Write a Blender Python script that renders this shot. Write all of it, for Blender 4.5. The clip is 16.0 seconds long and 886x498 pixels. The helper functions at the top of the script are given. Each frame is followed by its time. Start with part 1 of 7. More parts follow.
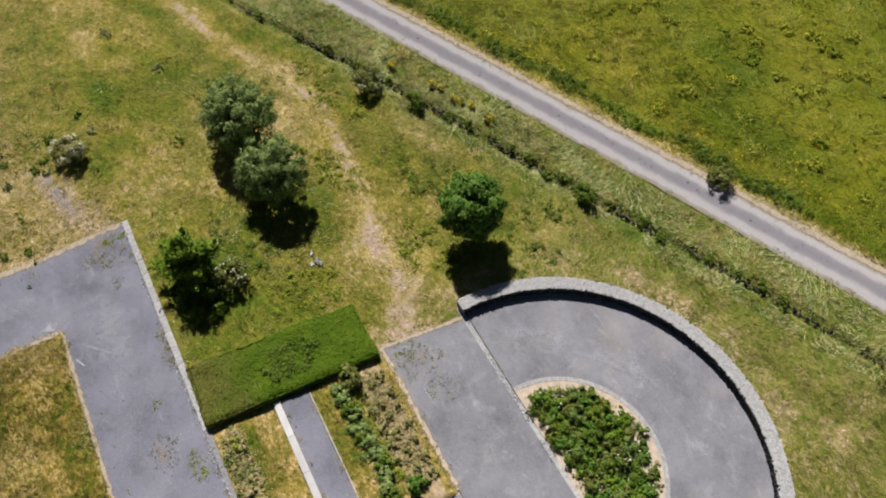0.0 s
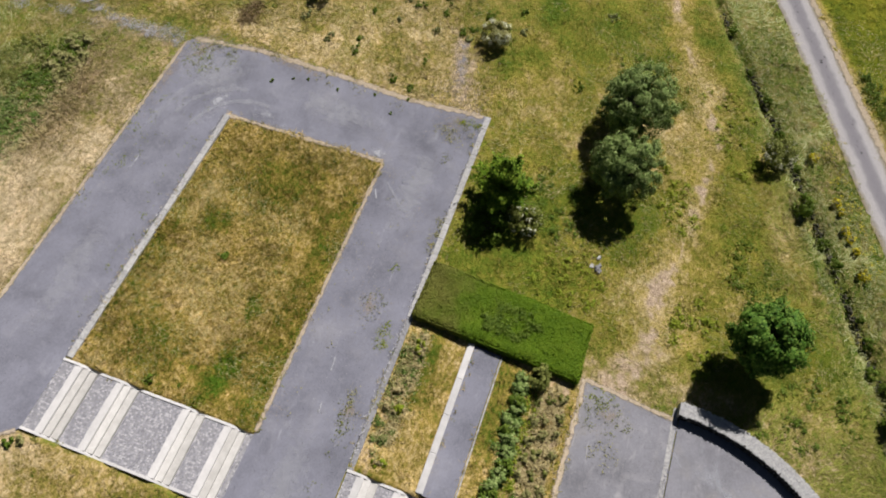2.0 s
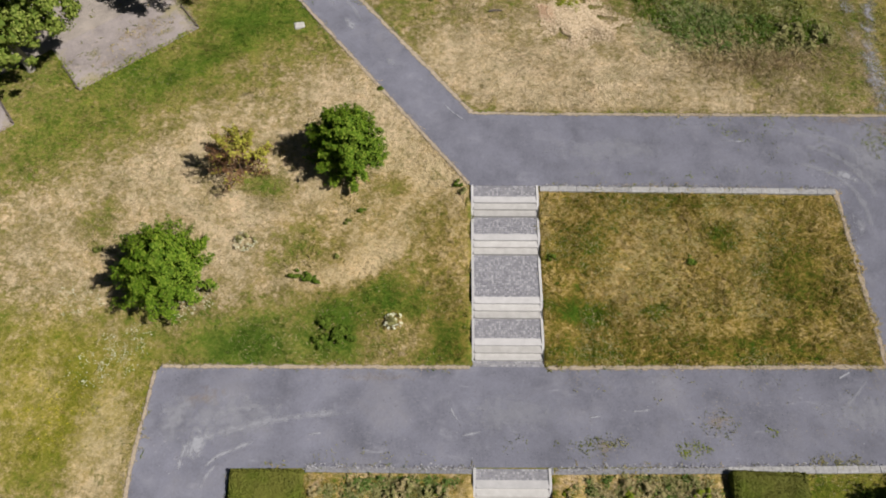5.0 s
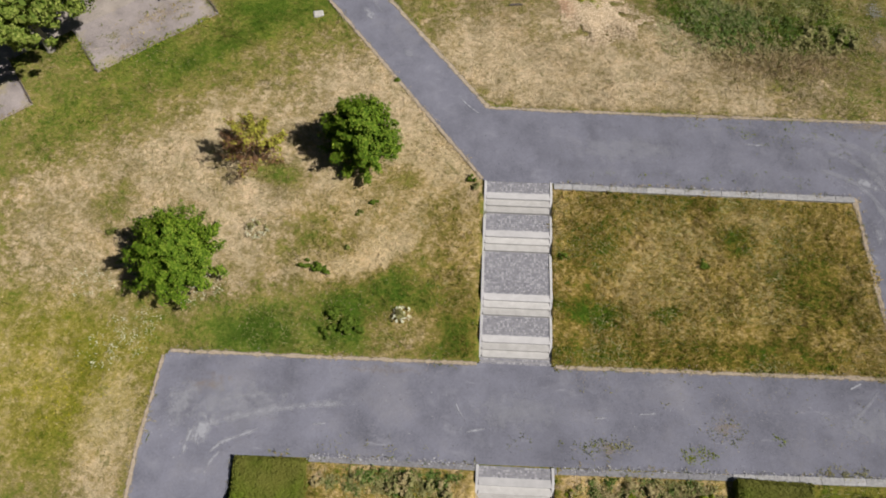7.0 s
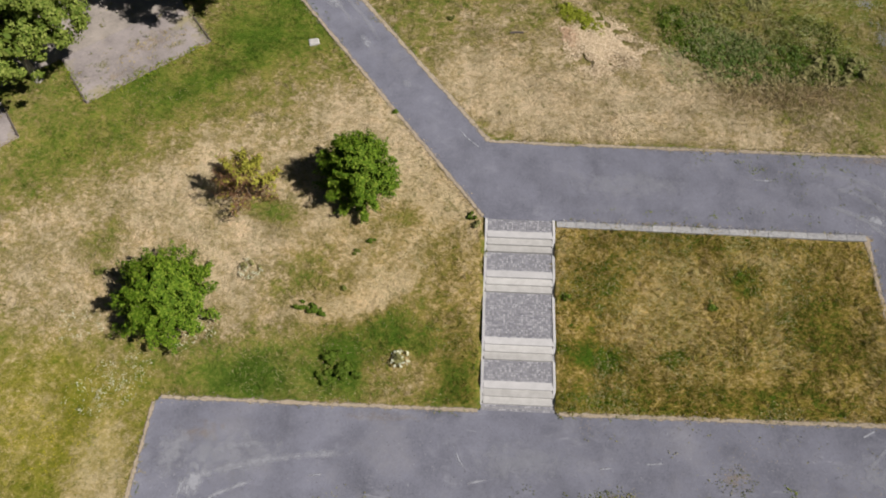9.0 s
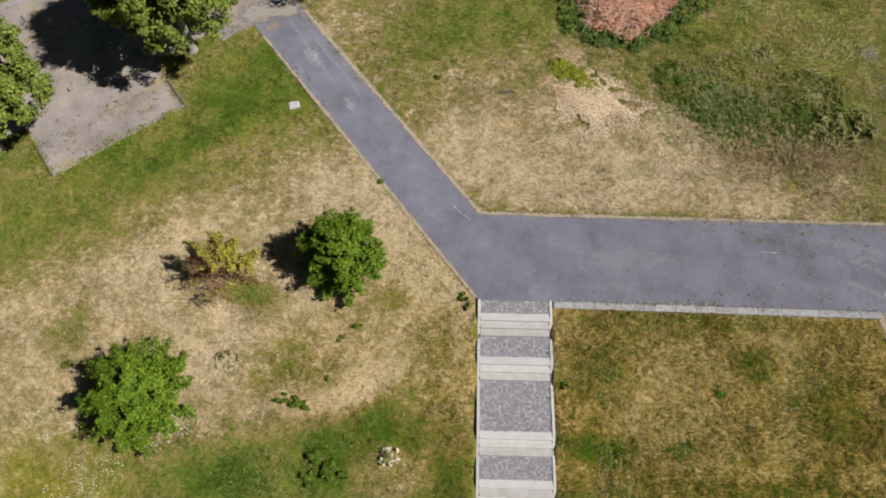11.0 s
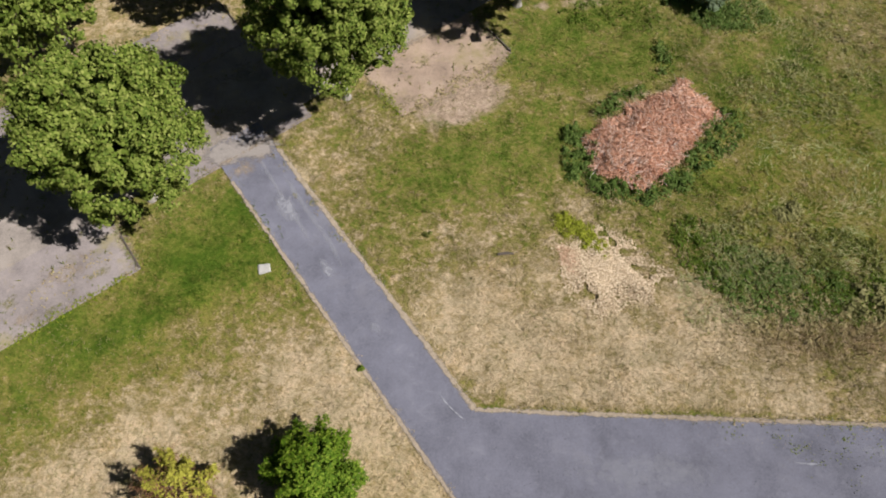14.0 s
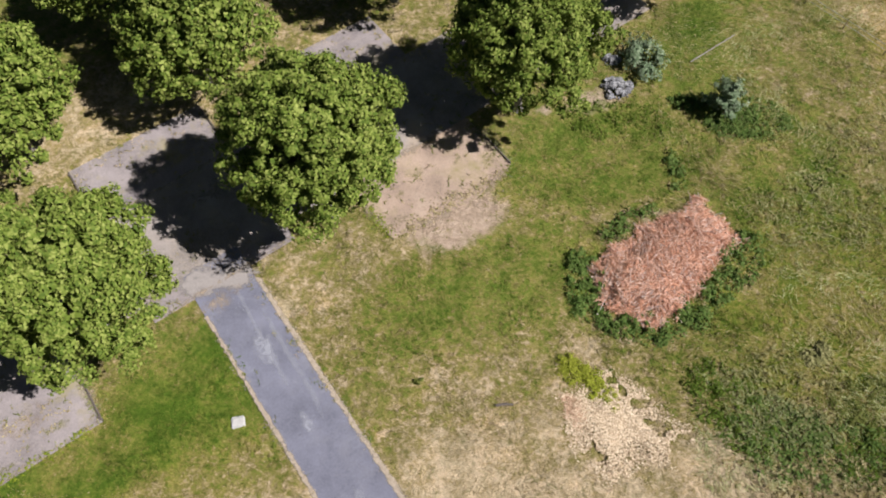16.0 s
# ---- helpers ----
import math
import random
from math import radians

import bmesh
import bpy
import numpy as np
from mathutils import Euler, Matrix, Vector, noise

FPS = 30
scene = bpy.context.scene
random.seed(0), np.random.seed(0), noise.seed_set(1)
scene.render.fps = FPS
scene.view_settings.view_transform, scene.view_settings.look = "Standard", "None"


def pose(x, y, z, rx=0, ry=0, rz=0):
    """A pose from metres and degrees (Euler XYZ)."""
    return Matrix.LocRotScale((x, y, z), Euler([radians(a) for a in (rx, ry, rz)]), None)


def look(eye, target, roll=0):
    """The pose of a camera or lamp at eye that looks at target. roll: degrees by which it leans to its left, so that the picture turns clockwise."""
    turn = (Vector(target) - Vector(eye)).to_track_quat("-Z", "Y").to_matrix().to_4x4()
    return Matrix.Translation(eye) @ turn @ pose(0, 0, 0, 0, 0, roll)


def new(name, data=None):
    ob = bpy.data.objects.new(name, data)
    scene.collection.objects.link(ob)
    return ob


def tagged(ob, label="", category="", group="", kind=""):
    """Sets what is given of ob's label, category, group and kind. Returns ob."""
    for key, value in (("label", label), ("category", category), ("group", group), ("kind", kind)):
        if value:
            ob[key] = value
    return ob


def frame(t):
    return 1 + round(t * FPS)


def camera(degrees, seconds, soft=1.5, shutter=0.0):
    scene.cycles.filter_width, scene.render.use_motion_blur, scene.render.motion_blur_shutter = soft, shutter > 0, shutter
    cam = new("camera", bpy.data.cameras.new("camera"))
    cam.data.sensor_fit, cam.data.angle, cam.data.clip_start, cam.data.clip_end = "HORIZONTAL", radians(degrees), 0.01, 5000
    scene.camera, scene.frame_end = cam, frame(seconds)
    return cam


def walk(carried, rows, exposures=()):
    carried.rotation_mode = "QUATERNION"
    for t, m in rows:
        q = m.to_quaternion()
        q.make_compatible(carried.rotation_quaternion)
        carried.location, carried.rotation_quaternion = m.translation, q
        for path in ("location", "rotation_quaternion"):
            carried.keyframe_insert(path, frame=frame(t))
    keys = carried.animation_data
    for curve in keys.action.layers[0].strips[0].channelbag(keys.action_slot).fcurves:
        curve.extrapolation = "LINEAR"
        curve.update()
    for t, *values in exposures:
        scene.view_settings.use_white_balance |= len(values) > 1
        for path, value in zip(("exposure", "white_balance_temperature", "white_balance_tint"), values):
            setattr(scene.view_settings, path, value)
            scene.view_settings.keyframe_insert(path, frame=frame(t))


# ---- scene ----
import itertools

cam = camera(64.5, 16.0, soft=1.9)
PATH = [
    (0, (-2.731, -21.255, 33.302), (-1.825, -21.714, 31.579), -2.1),
    (0.5, (-2.42, -21.426, 33.258), (-1.452, -21.695, 31.529), -1.1),
    (1, (-2.08, -21.553, 33.214), (-1.09, -21.621, 31.477), -0.4),
    (1.5, (-1.709, -21.681, 33.199), (-0.739, -21.549, 31.454), -0.0),
    (2, (-1.439, -21.82, 33.216), (-0.527, -21.495, 31.466), -0.1),
    (2.5, (-1.269, -21.937, 33.197), (-0.451, -21.431, 31.443), -0.3),
    (3, (-1.121, -21.988, 33.204), (-0.433, -21.325, 31.447), -0.6),
    (3.5, (-1.055, -21.941, 33.154), (-0.523, -21.152, 31.395), -0.7),
    (4, (-1.156, -21.914, 33.082), (-0.795, -21.033, 31.323), -0.6),
    (4.5, (-1.208, -21.96, 32.947), (-1.038, -21.019, 31.191), -0.8),
    (5, (-1.207, -21.965, 32.868), (-1.224, -21.007, 31.112), -0.6),
    (5.2, (-1.181, -21.965, 32.866), (-1.228, -21.009, 31.11), -0.6),
    (7.5, (-1.072, -21.481, 32.798), (-1.127, -20.548, 31.03), -0.6),
    (8, (-1.165, -21.018, 32.79), (-1.217, -20.083, 31.022), -0.6),
    (8.5, (-1.25, -20.255, 32.777), (-1.298, -19.32, 31.01), -0.4),
    (9, (-1.297, -19.309, 32.786), (-1.345, -18.373, 31.019), -0.3),
    (11.5, (-1.315, -13.052, 32.753), (-1.339, -12.109, 30.989), -0.1),
    (12, (-1.329, -11.395, 32.742), (-1.351, -10.449, 30.98), 0.1),
    (12.5, (-1.277, -9.678, 32.754), (-1.299, -8.728, 30.994), 0.1),
    (13, (-1.263, -7.93, 32.795), (-1.284, -6.976, 31.038), 0.2),
    (13.5, (-1.308, -6.109, 32.82), (-1.326, -5.151, 31.064), 0.4),
    (14, (-1.307, -4.287, 32.845), (-1.322, -3.323, 31.093), 0.6),
    (14.5, (-1.227, -2.45, 32.879), (-1.245, -1.477, 31.132), 0.5),
    (15, (-1.126, -0.597, 32.918), (-1.148, 0.384, 31.175), 0.3),
    (15.5, (-1.006, 1.236, 32.964), (-1.031, 2.226, 31.226), 0.1),
    (16, (-0.867, 2.958, 33.042), (-0.898, 3.961, 31.312), -0.2),
]
walk(cam, [(t, look(eye, target, roll)) for t, eye, target, roll in PATH],
     exposures=[(0, 0.62, 6500, 10), (2, 0.58, 6500, 10), (3.5, 0.36, 6500, 10), (5, 0.22, 6500, 10), (8.5, 0.15, 6500, 10), (12, 0.18, 6450, 10.5),
                (14, 0.27, 6350, 12), (16, 0.52, 6150, 14)])

# ---- light ----
SUN_EL, SUN_AZ = radians(48), radians(-17)
world = bpy.data.worlds.new("sky")
scene.world = world
world.use_nodes = True
_sky = world.node_tree.nodes.new("ShaderNodeTexSky")
_sky.sky_type, _sky.sun_disc = "NISHITA", False
_sky.sun_elevation, _sky.sun_rotation = SUN_EL, radians(90) - SUN_AZ
_bg = world.node_tree.nodes["Background"]
_bg.inputs["Strength"].default_value = 0.015
world.node_tree.links.new(_sky.outputs[0], _bg.inputs["Color"])
_sun = bpy.data.lights.new("sun", "SUN")
_sun.energy, _sun.angle, _sun.color = 5.0, radians(0.55), (1.0, 0.945, 0.895)
_to_sun = Vector((math.cos(SUN_EL) * math.cos(SUN_AZ), math.cos(SUN_EL) * math.sin(SUN_AZ), math.sin(SUN_EL)))
new("sun", _sun).matrix_world = look(_to_sun * 80, (0, 0, 0))


# ---- materials ----
class Nodes:
    """A material under construction: short calls that add and link nodes."""

    def __init__(self, name, rough=0.85, metal=0.0, spec=0.3):
        self.mat = bpy.data.materials.new(name)
        self.mat.use_nodes = True
        self.tree = self.mat.node_tree
        self.bsdf = self.tree.nodes["Principled BSDF"]
        self.bsdf.inputs["Roughness"].default_value = rough
        self.bsdf.inputs["Metallic"].default_value = metal
        self.bsdf.inputs["Specular IOR Level"].default_value = spec
        self.bsdf.inputs["Diffuse Roughness"].default_value = 0.4 * rough

    def node(self, kind, **values):
        n = self.tree.nodes.new(kind)
        for key, v in values.items():
            if key in n.inputs:
                self.put(n.inputs[key], v)
        return n

    def put(self, socket, v):
        if isinstance(v, bpy.types.NodeSocket):
            self.tree.links.new(v, socket)
        else:
            socket.default_value = v

    def place(self, scale=(1, 1, 1), turn=0.0):
        co = self.node("ShaderNodeNewGeometry").outputs["Position"]
        m = self.node("ShaderNodeMapping", Vector=co)
        m.inputs["Scale"].default_value, m.inputs["Rotation"].default_value = scale, (0, 0, turn)
        return m.outputs[0]

    def noise(self, scale, detail=4.0, rough=0.55, at=None, distort=0.0):
        return self.node("ShaderNodeTexNoise", Vector=at or self.place(), Scale=scale, Detail=detail, Roughness=rough, Distortion=distort).outputs["Fac"]

    def cells(self, scale, at=None):
        return self.node("ShaderNodeTexVoronoi", Vector=at or self.place(), Scale=scale).outputs["Color"]

    def attr(self, name):
        n = self.node("ShaderNodeAttribute")
        n.attribute_name = name
        return n.outputs["Fac"]

    def ramp(self, fac, stops, ease="LINEAR"):
        n = self.node("ShaderNodeValToRGB", Fac=fac)
        n.color_ramp.interpolation = ease
        e = n.color_ramp.elements
        while len(e) < len(stops):
            e.new(0.5)
        for el, (pos, col) in zip(e, stops):
            el.position, el.color = pos, (*col, 1) if len(col) == 3 else col
        return n.outputs["Color"]

    def math(self, op, a, b=0.0, clamp=False):
        n = self.node("ShaderNodeMath")
        n.operation, n.use_clamp = op, clamp
        self.put(n.inputs[0], a), self.put(n.inputs[1], b)
        return n.outputs[0]

    def mix(self, fac, a, b, how="MIX"):
        n = self.node("ShaderNodeMix")
        n.data_type, n.blend_type = "RGBA", how
        self.put(n.inputs[0], fac), self.put(n.inputs[6], a), self.put(n.inputs[7], b)
        return n.outputs[2]

    def window(self, v, lo, hi):
        n = self.node("ShaderNodeMapRange")
        n.interpolation_type = "SMOOTHSTEP"
        self.put(n.inputs[0], v)
        n.inputs[1].default_value, n.inputs[2].default_value = lo, hi
        return n.outputs[0]

    def bump(self, height, strength=0.4, distance=0.02):
        b = self.node("ShaderNodeBump", Height=height, Strength=strength, Distance=distance)
        self.tree.links.new(b.outputs[0], self.bsdf.inputs["Normal"])

    def done(self, colour):
        self.put(self.bsdf.inputs["Base Color"], colour if isinstance(colour, bpy.types.NodeSocket) else (*colour, 1))
        return self.mat


def grass_material():
    m = Nodes("grass", 0.9, spec=0.12)
    fine, mid, big, wide = m.noise(12.0, 6, 0.8), m.noise(1.3, 6, 0.66), m.noise(0.45, 4, 0.6), m.noise(0.14, 3)
    clump = m.noise(3.1, 5, 0.7, m.place((1, 1.2, 1), 0.5), 0.5)
    swing = m.math("ADD", m.math("MULTIPLY", m.math("SUBTRACT", fine, 0.5), 0.8), m.math("MULTIPLY", m.math("SUBTRACT", mid, 0.5), 1.35))
    swing = m.math("ADD", swing, m.math("MULTIPLY", m.math("SUBTRACT", clump, 0.5), 1.7))
    swing = m.math("ADD", swing, m.math("MULTIPLY", m.math("SUBTRACT", big, 0.5), 0.7))
    swing = m.math("ADD", swing, m.math("MULTIPLY", m.math("SUBTRACT", wide, 0.5), 0.4))
    straw = m.noise(3.6, 6, 0.78, m.place((1, 1.7, 1), 0.4))
    swing = m.math("ADD", swing, m.math("MULTIPLY", m.math("MULTIPLY", m.math("SUBTRACT", straw, 0.5), 2.1), m.attr("russet")))
    calm = m.math("SUBTRACT", 1.0, m.math("MULTIPLY", m.attr("acid"), 0.45))
    lush = m.math("ADD", 0.62, m.math("MULTIPLY", m.window(m.attr("dry"), 0.15, 0.6), 0.38))
    lush = m.math("SUBTRACT", lush, m.math("MULTIPLY", m.window(m.attr("dry"), 0.66, 0.88), 0.42))
    tuft = m.window(m.noise(2.0, 6, 0.68, m.place((1, 1.15, 1), 1.1), 0.9), 0.53, 0.64)
    stand = m.window(m.noise(0.8, 4, 0.65, None, 0.5), 0.38, 0.6)
    thatch = m.window(m.noise(2.1, 5, 0.7, m.place((1, 1.9, 1), 0.25), 0.9), 0.55, 0.70)
    tuft = m.math("MULTIPLY", tuft, stand)
    swing = m.math("ADD", swing, m.math("MULTIPLY", thatch, 0.30))
    swing = m.math("MULTIPLY", m.math("MULTIPLY", swing, calm), lush)
    isle = m.math("MULTIPLY", m.math("SUBTRACT", m.node("ShaderNodeNewGeometry").outputs["Random Per Island"], 0.5), m.attr("blade"))
    fac = m.math("ADD", m.math("ADD", m.attr("dry"), swing), m.math("MULTIPLY", isle, 0.6), clamp=True)
    live = m.ramp(fac, [(0.0, (0.070, 0.125, 0.012)), (0.25, (0.150, 0.184, 0.030)), (0.5, (0.228, 0.206, 0.058)), (0.75, (0.335, 0.264, 0.132)), (1.0, (0.56, 0.45, 0.295))])
    yellow = m.ramp(fac, [(0.0, (0.074, 0.114, 0.004)), (0.3, (0.166, 0.178, 0.006)), (0.55, (0.255, 0.240, 0.018)), (0.8, (0.39, 0.325, 0.09)), (1.0, (0.50, 0.41, 0.19))])
    russet = m.ramp(fac, [(0.0, (0.062, 0.120, 0.008)), (0.3, (0.166, 0.146, 0.021)), (0.55, (0.282, 0.212, 0.044)), (0.8, (0.420, 0.306, 0.100)), (1.0, (0.56, 0.43, 0.195))])
    col = m.mix(m.attr("russet"), m.mix(m.attr("acid"), live, yellow), russet)
    tint = m.ramp(m.noise(0.6, 5, 0.65, m.place((1, 1.25, 1), 0.8)), [(0.3, (0.74, 0.76, 0.70)), (0.52, (1.0, 1.0, 1.0)), (0.75, (1.18, 1.12, 1.08))])
    col = m.mix(1.0, col, tint, "MULTIPLY")
    blades = m.ramp(m.noise(5.5, 6, 0.85, None, 0.6), [(0.34, (0.74, 0.77, 0.72)), (0.5, (1.0, 1.0, 1.0)), (0.68, (1.22, 1.18, 1.15))])
    col = m.mix(m.math("MULTIPLY", tuft, m.math("MULTIPLY", m.window(m.attr("dry"), 0.3, 0.65), m.math("SUBTRACT", 0.62, m.math("MULTIPLY", m.attr("russet"), 0.3)))), col, m.mix(m.attr("acid"), (0.115, 0.125, 0.022, 1), (0.15, 0.17, 0.012, 1)))
    col = m.mix(1.0, col, blades, "MULTIPLY")
    soil = m.ramp(m.noise(3.0, 6, 0.7), [(0.25, (0.26, 0.195, 0.13)), (0.55, (0.46, 0.355, 0.26)), (0.8, (0.61, 0.50, 0.395))])
    bare = m.window(m.math("ADD", m.attr("bare"), m.math("MULTIPLY", m.math("SUBTRACT", mid, 0.5), 0.9)), 0.35, 0.75)
    col = m.mix(bare, col, soil)
    m.bump(m.math("ADD", m.math("MULTIPLY", m.noise(3.4, 6, 0.7), 2.4), m.noise(14.0, 5, 0.7)), 0.9, 0.09)
    return m.done(col)


def gravel_material(name, base, pale, stain=(0.34, 0.32, 0.29), streaks=0.35, dirty=0.2, rough_lo=0.60, rough_hi=1.36):
    m = Nodes(name, 0.9, spec=0.2)
    speck = m.noise(11.0, 8, 0.9)
    blotch = m.noise(0.45, 5, 0.6)
    col = m.ramp(m.math("ADD", m.math("MULTIPLY", speck, 0.55), m.math("MULTIPLY", blotch, 0.45)),
                 [(0.36, tuple(c * rough_lo for c in base)), (0.5, base), (0.66, tuple(c * rough_hi for c in base))])
    for scale, turn, lo, hi, k in (((0.30, 3.2, 1), 0.35, 0.62, 0.74, 0.9), ((0.35, 2.6, 1), -0.65, 0.64, 0.76, 0.8), ((0.4, 3.6, 1), 1.45, 0.66, 0.76, 0.8), ((0.5, 1.1, 1), -0.5, 0.54, 0.80, 0.75)):
        mark = m.math("MULTIPLY", m.window(m.noise(1.0, 6, 0.68, m.place(scale, turn), 0.9), lo, hi), m.window(m.noise(0.5, 3), 0.42, 0.62))
        col = m.mix(m.math("MULTIPLY", mark, streaks * k), col, (*pale, 1))
    for scale, lo, hi, k in ((0.55, 0.52, 0.72, 0.5), (1.6, 0.55, 0.72, 0.6), (5.5, 0.58, 0.72, 0.5)):
        worn = m.math("MULTIPLY", m.window(m.noise(scale, 6, 0.72, None, 0.6), lo, hi), streaks * k)
        col = m.mix(worn, col, (*(0.5 * b + 0.5 * p for b, p in zip(base, pale)), 1))
    dark = m.math("MULTIPLY", m.window(m.noise(3.2, 5, 0.8), 0.63, 0.71), 0.55)
    col = m.mix(dark, col, (*(c * 0.45 for c in base), 1))
    dirt = m.math("MULTIPLY", m.window(m.noise(0.23, 6, 0.72), 0.52, 0.68), dirty)
    col = m.mix(dirt, col, (*stain, 1))
    m.bump(m.noise(60.0, 3, 0.7), 0.5, 0.01)
    return m.done(col)


def plain_material(name, dark, light, scale=3.0, rough=0.85, grain=30.0, spec=0.3, vary=0.0, bump=0.3, metal=0.0):
    m = Nodes(name, rough, metal, spec)
    f = m.math("ADD", m.math("MULTIPLY", m.noise(scale, 5, 0.6), 0.6), m.math("MULTIPLY", m.noise(grain, 3, 0.7), 0.4))
    if vary:
        r = m.math("SUBTRACT", m.node("ShaderNodeObjectInfo").outputs["Random"], 0.5)
        f = m.math("ADD", f, m.math("MULTIPLY", r, vary))
    m.bump(m.noise(grain, 4, 0.7), bump, 0.02)
    return m.done(m.ramp(f, [(0.3, dark), (0.7, light)]))


def piece_material(name, cols, rough=0.85, grain=25.0):
    """For many small joined pieces: each island has its own shade."""
    m = Nodes(name, rough, spec=0.25)
    r = m.node("ShaderNodeNewGeometry").outputs["Random Per Island"]
    f = m.math("ADD", m.math("MULTIPLY", r, 0.8), m.math("MULTIPLY", m.noise(grain, 3), 0.2))
    n = len(cols) - 1
    m.bump(m.noise(grain * 2, 3), 0.3, 0.01)
    return m.done(m.ramp(f, [(0.08 + 0.84 * i / n, c) for i, c in enumerate(cols)]))


def leaf_material(name, cols, glow=0.3, patch=1.2, broad=0.4, scorched=None):
    m = Nodes(name, 0.7, spec=0.12)
    r = m.node("ShaderNodeNewGeometry").outputs["Random Per Island"]
    f = m.math("ADD", m.math("MULTIPLY", r, 1 - broad), m.math("MULTIPLY", m.noise(patch, 4, 0.6), broad))
    n = len(cols) - 1
    col = m.ramp(f, [(0.1 + 0.8 * i / n, c) for i, c in enumerate(cols)])
    if scorched:
        split = m.node("ShaderNodeSeparateXYZ", Vector=m.place())
        edge = m.math("ADD", split.outputs["Y"], m.math("MULTIPLY", m.math("SUBTRACT", m.noise(0.8, 4, 0.6), 0.5), 7.0))
        col = m.mix(m.math("MULTIPLY", m.window(edge, -19.5, -15.0), 0.75), col, (*scorched, 1))
    m.put(m.bsdf.inputs["Base Color"], col)
    thin = m.node("ShaderNodeBsdfTranslucent", Color=col)
    both = m.node("ShaderNodeMixShader")
    both.inputs[0].default_value = glow
    m.tree.links.new(m.bsdf.outputs[0], both.inputs[1])
    m.tree.links.new(thin.outputs[0], both.inputs[2])
    m.tree.links.new(both.outputs[0], m.tree.nodes["Material Output"].inputs["Surface"])
    return m.mat


def lane_material():
    """Farm-lane gravel: greyer along the crown, paler where wheels run, dusty at the sides."""
    m = Nodes("lane_gravel", 0.9, spec=0.2)
    speck, blotch = m.noise(14.0, 6, 0.85), m.noise(0.9, 6, 0.7)
    side = m.math("ABSOLUTE", m.attr("across"))
    side = m.math("ADD", side, m.math("MULTIPLY", m.math("SUBTRACT", blotch, 0.5), 0.55))
    col = m.ramp(side, [(0.0, (0.195, 0.187, 0.208)), (0.24, (0.215, 0.207, 0.224)), (0.46, (0.355, 0.343, 0.352)), (0.72, (0.36, 0.345, 0.343)), (0.86, (0.26, 0.238, 0.21)), (1.0, (0.25, 0.215, 0.15))])
    col = m.mix(1.0, col, m.ramp(speck, [(0.3, (0.62, 0.62, 0.63)), (0.5, (1, 1, 1)), (0.7, (1.25, 1.24, 1.22))]), "MULTIPLY")
    m.bump(m.noise(50.0, 3, 0.7), 0.5, 0.01)
    return m.done(col)


def film_material(name, dark, light, scale=3.0, lo=0.35, hi=0.7):
    """A thin drift of dust or soil that thins out to nothing at its edge."""
    m = Nodes(name, 0.95, spec=0.1)
    m.put(m.bsdf.inputs["Base Color"], m.ramp(m.noise(9.0, 6, 0.8), [(0.3, dark), (0.7, light)]))
    veil = m.math("ADD", m.noise(scale, 6, 0.72, None, 0.4), m.math("MULTIPLY", m.math("SUBTRACT", m.attr("fade"), 1.0), 0.55))
    veil = m.math("MULTIPLY", m.window(veil, lo, hi), m.window(m.attr("fade"), 0.0, 0.5))
    both = m.node("ShaderNodeMixShader", Fac=m.math("MULTIPLY", veil, m.attr("load")))
    m.tree.links.new(m.node("ShaderNodeBsdfTransparent").outputs[0], both.inputs[1])
    m.tree.links.new(m.bsdf.outputs[0], both.inputs[2])
    m.tree.links.new(both.outputs[0], m.tree.nodes["Material Output"].inputs["Surface"])
    return m.mat


GRASS = grass_material()
PALE_FILM = film_material("pale_dust_film", (0.32, 0.33, 0.37), (0.48, 0.49, 0.53), 2.2, 0.22, 0.55)
TAN_FILM = film_material("tan_soil_film", (0.24, 0.19, 0.13), (0.52, 0.42, 0.31), 2.6)
EDGE_FILM = film_material("edge_soil_film", (0.27, 0.225, 0.165), (0.56, 0.47, 0.36), 2.4, 0.20, 0.46)
GREEN_FILM = film_material("low_growth_film", (0.13, 0.135, 0.03), (0.30, 0.28, 0.10), 3.4)
AVENUE_FILM = film_material("avenue_gravel_film", (0.23, 0.212, 0.20), (0.36, 0.325, 0.29), 1.6, 0.12, 0.42)
GREY_FILM = film_material("grey_gravel_film", (0.22, 0.22, 0.24), (0.40, 0.39, 0.40), 2.0)
ASPHALT = gravel_material("bound_gravel", (0.171, 0.175, 0.214), (0.36, 0.365, 0.40), (0.25, 0.24, 0.235), 0.65, 0.2)
PLAZA = gravel_material("plaza_gravel", (0.196, 0.197, 0.222), (0.44, 0.43, 0.44), (0.30, 0.28, 0.25), 0.9, 0.35)
AVENUE = gravel_material("avenue_gravel", (0.285, 0.252, 0.222), (0.42, 0.37, 0.32), (0.42, 0.34, 0.245), 0.8, 0.75, 0.5, 1.5)
BAY = gravel_material("bay_gravel", (0.262, 0.232, 0.222), (0.48, 0.41, 0.34), (0.28, 0.245, 0.11), 0.9, 0.8, 0.5, 1.5)
TAN = gravel_material("tan_gravel", (0.375, 0.285, 0.215), (0.50, 0.42, 0.32), (0.30, 0.255, 0.125), 1.0, 0.95, 0.5, 1.45)
ROAD = lane_material()
CONCRETE = plain_material("pale_concrete", (0.41, 0.405, 0.405), (0.57, 0.56, 0.56), 1.6, 0.8, 24, vary=0.25)
TREAD = plain_material("step_concrete", (0.37, 0.36, 0.345), (0.54, 0.53, 0.515), 2.5, 0.85, 30, vary=0.3)
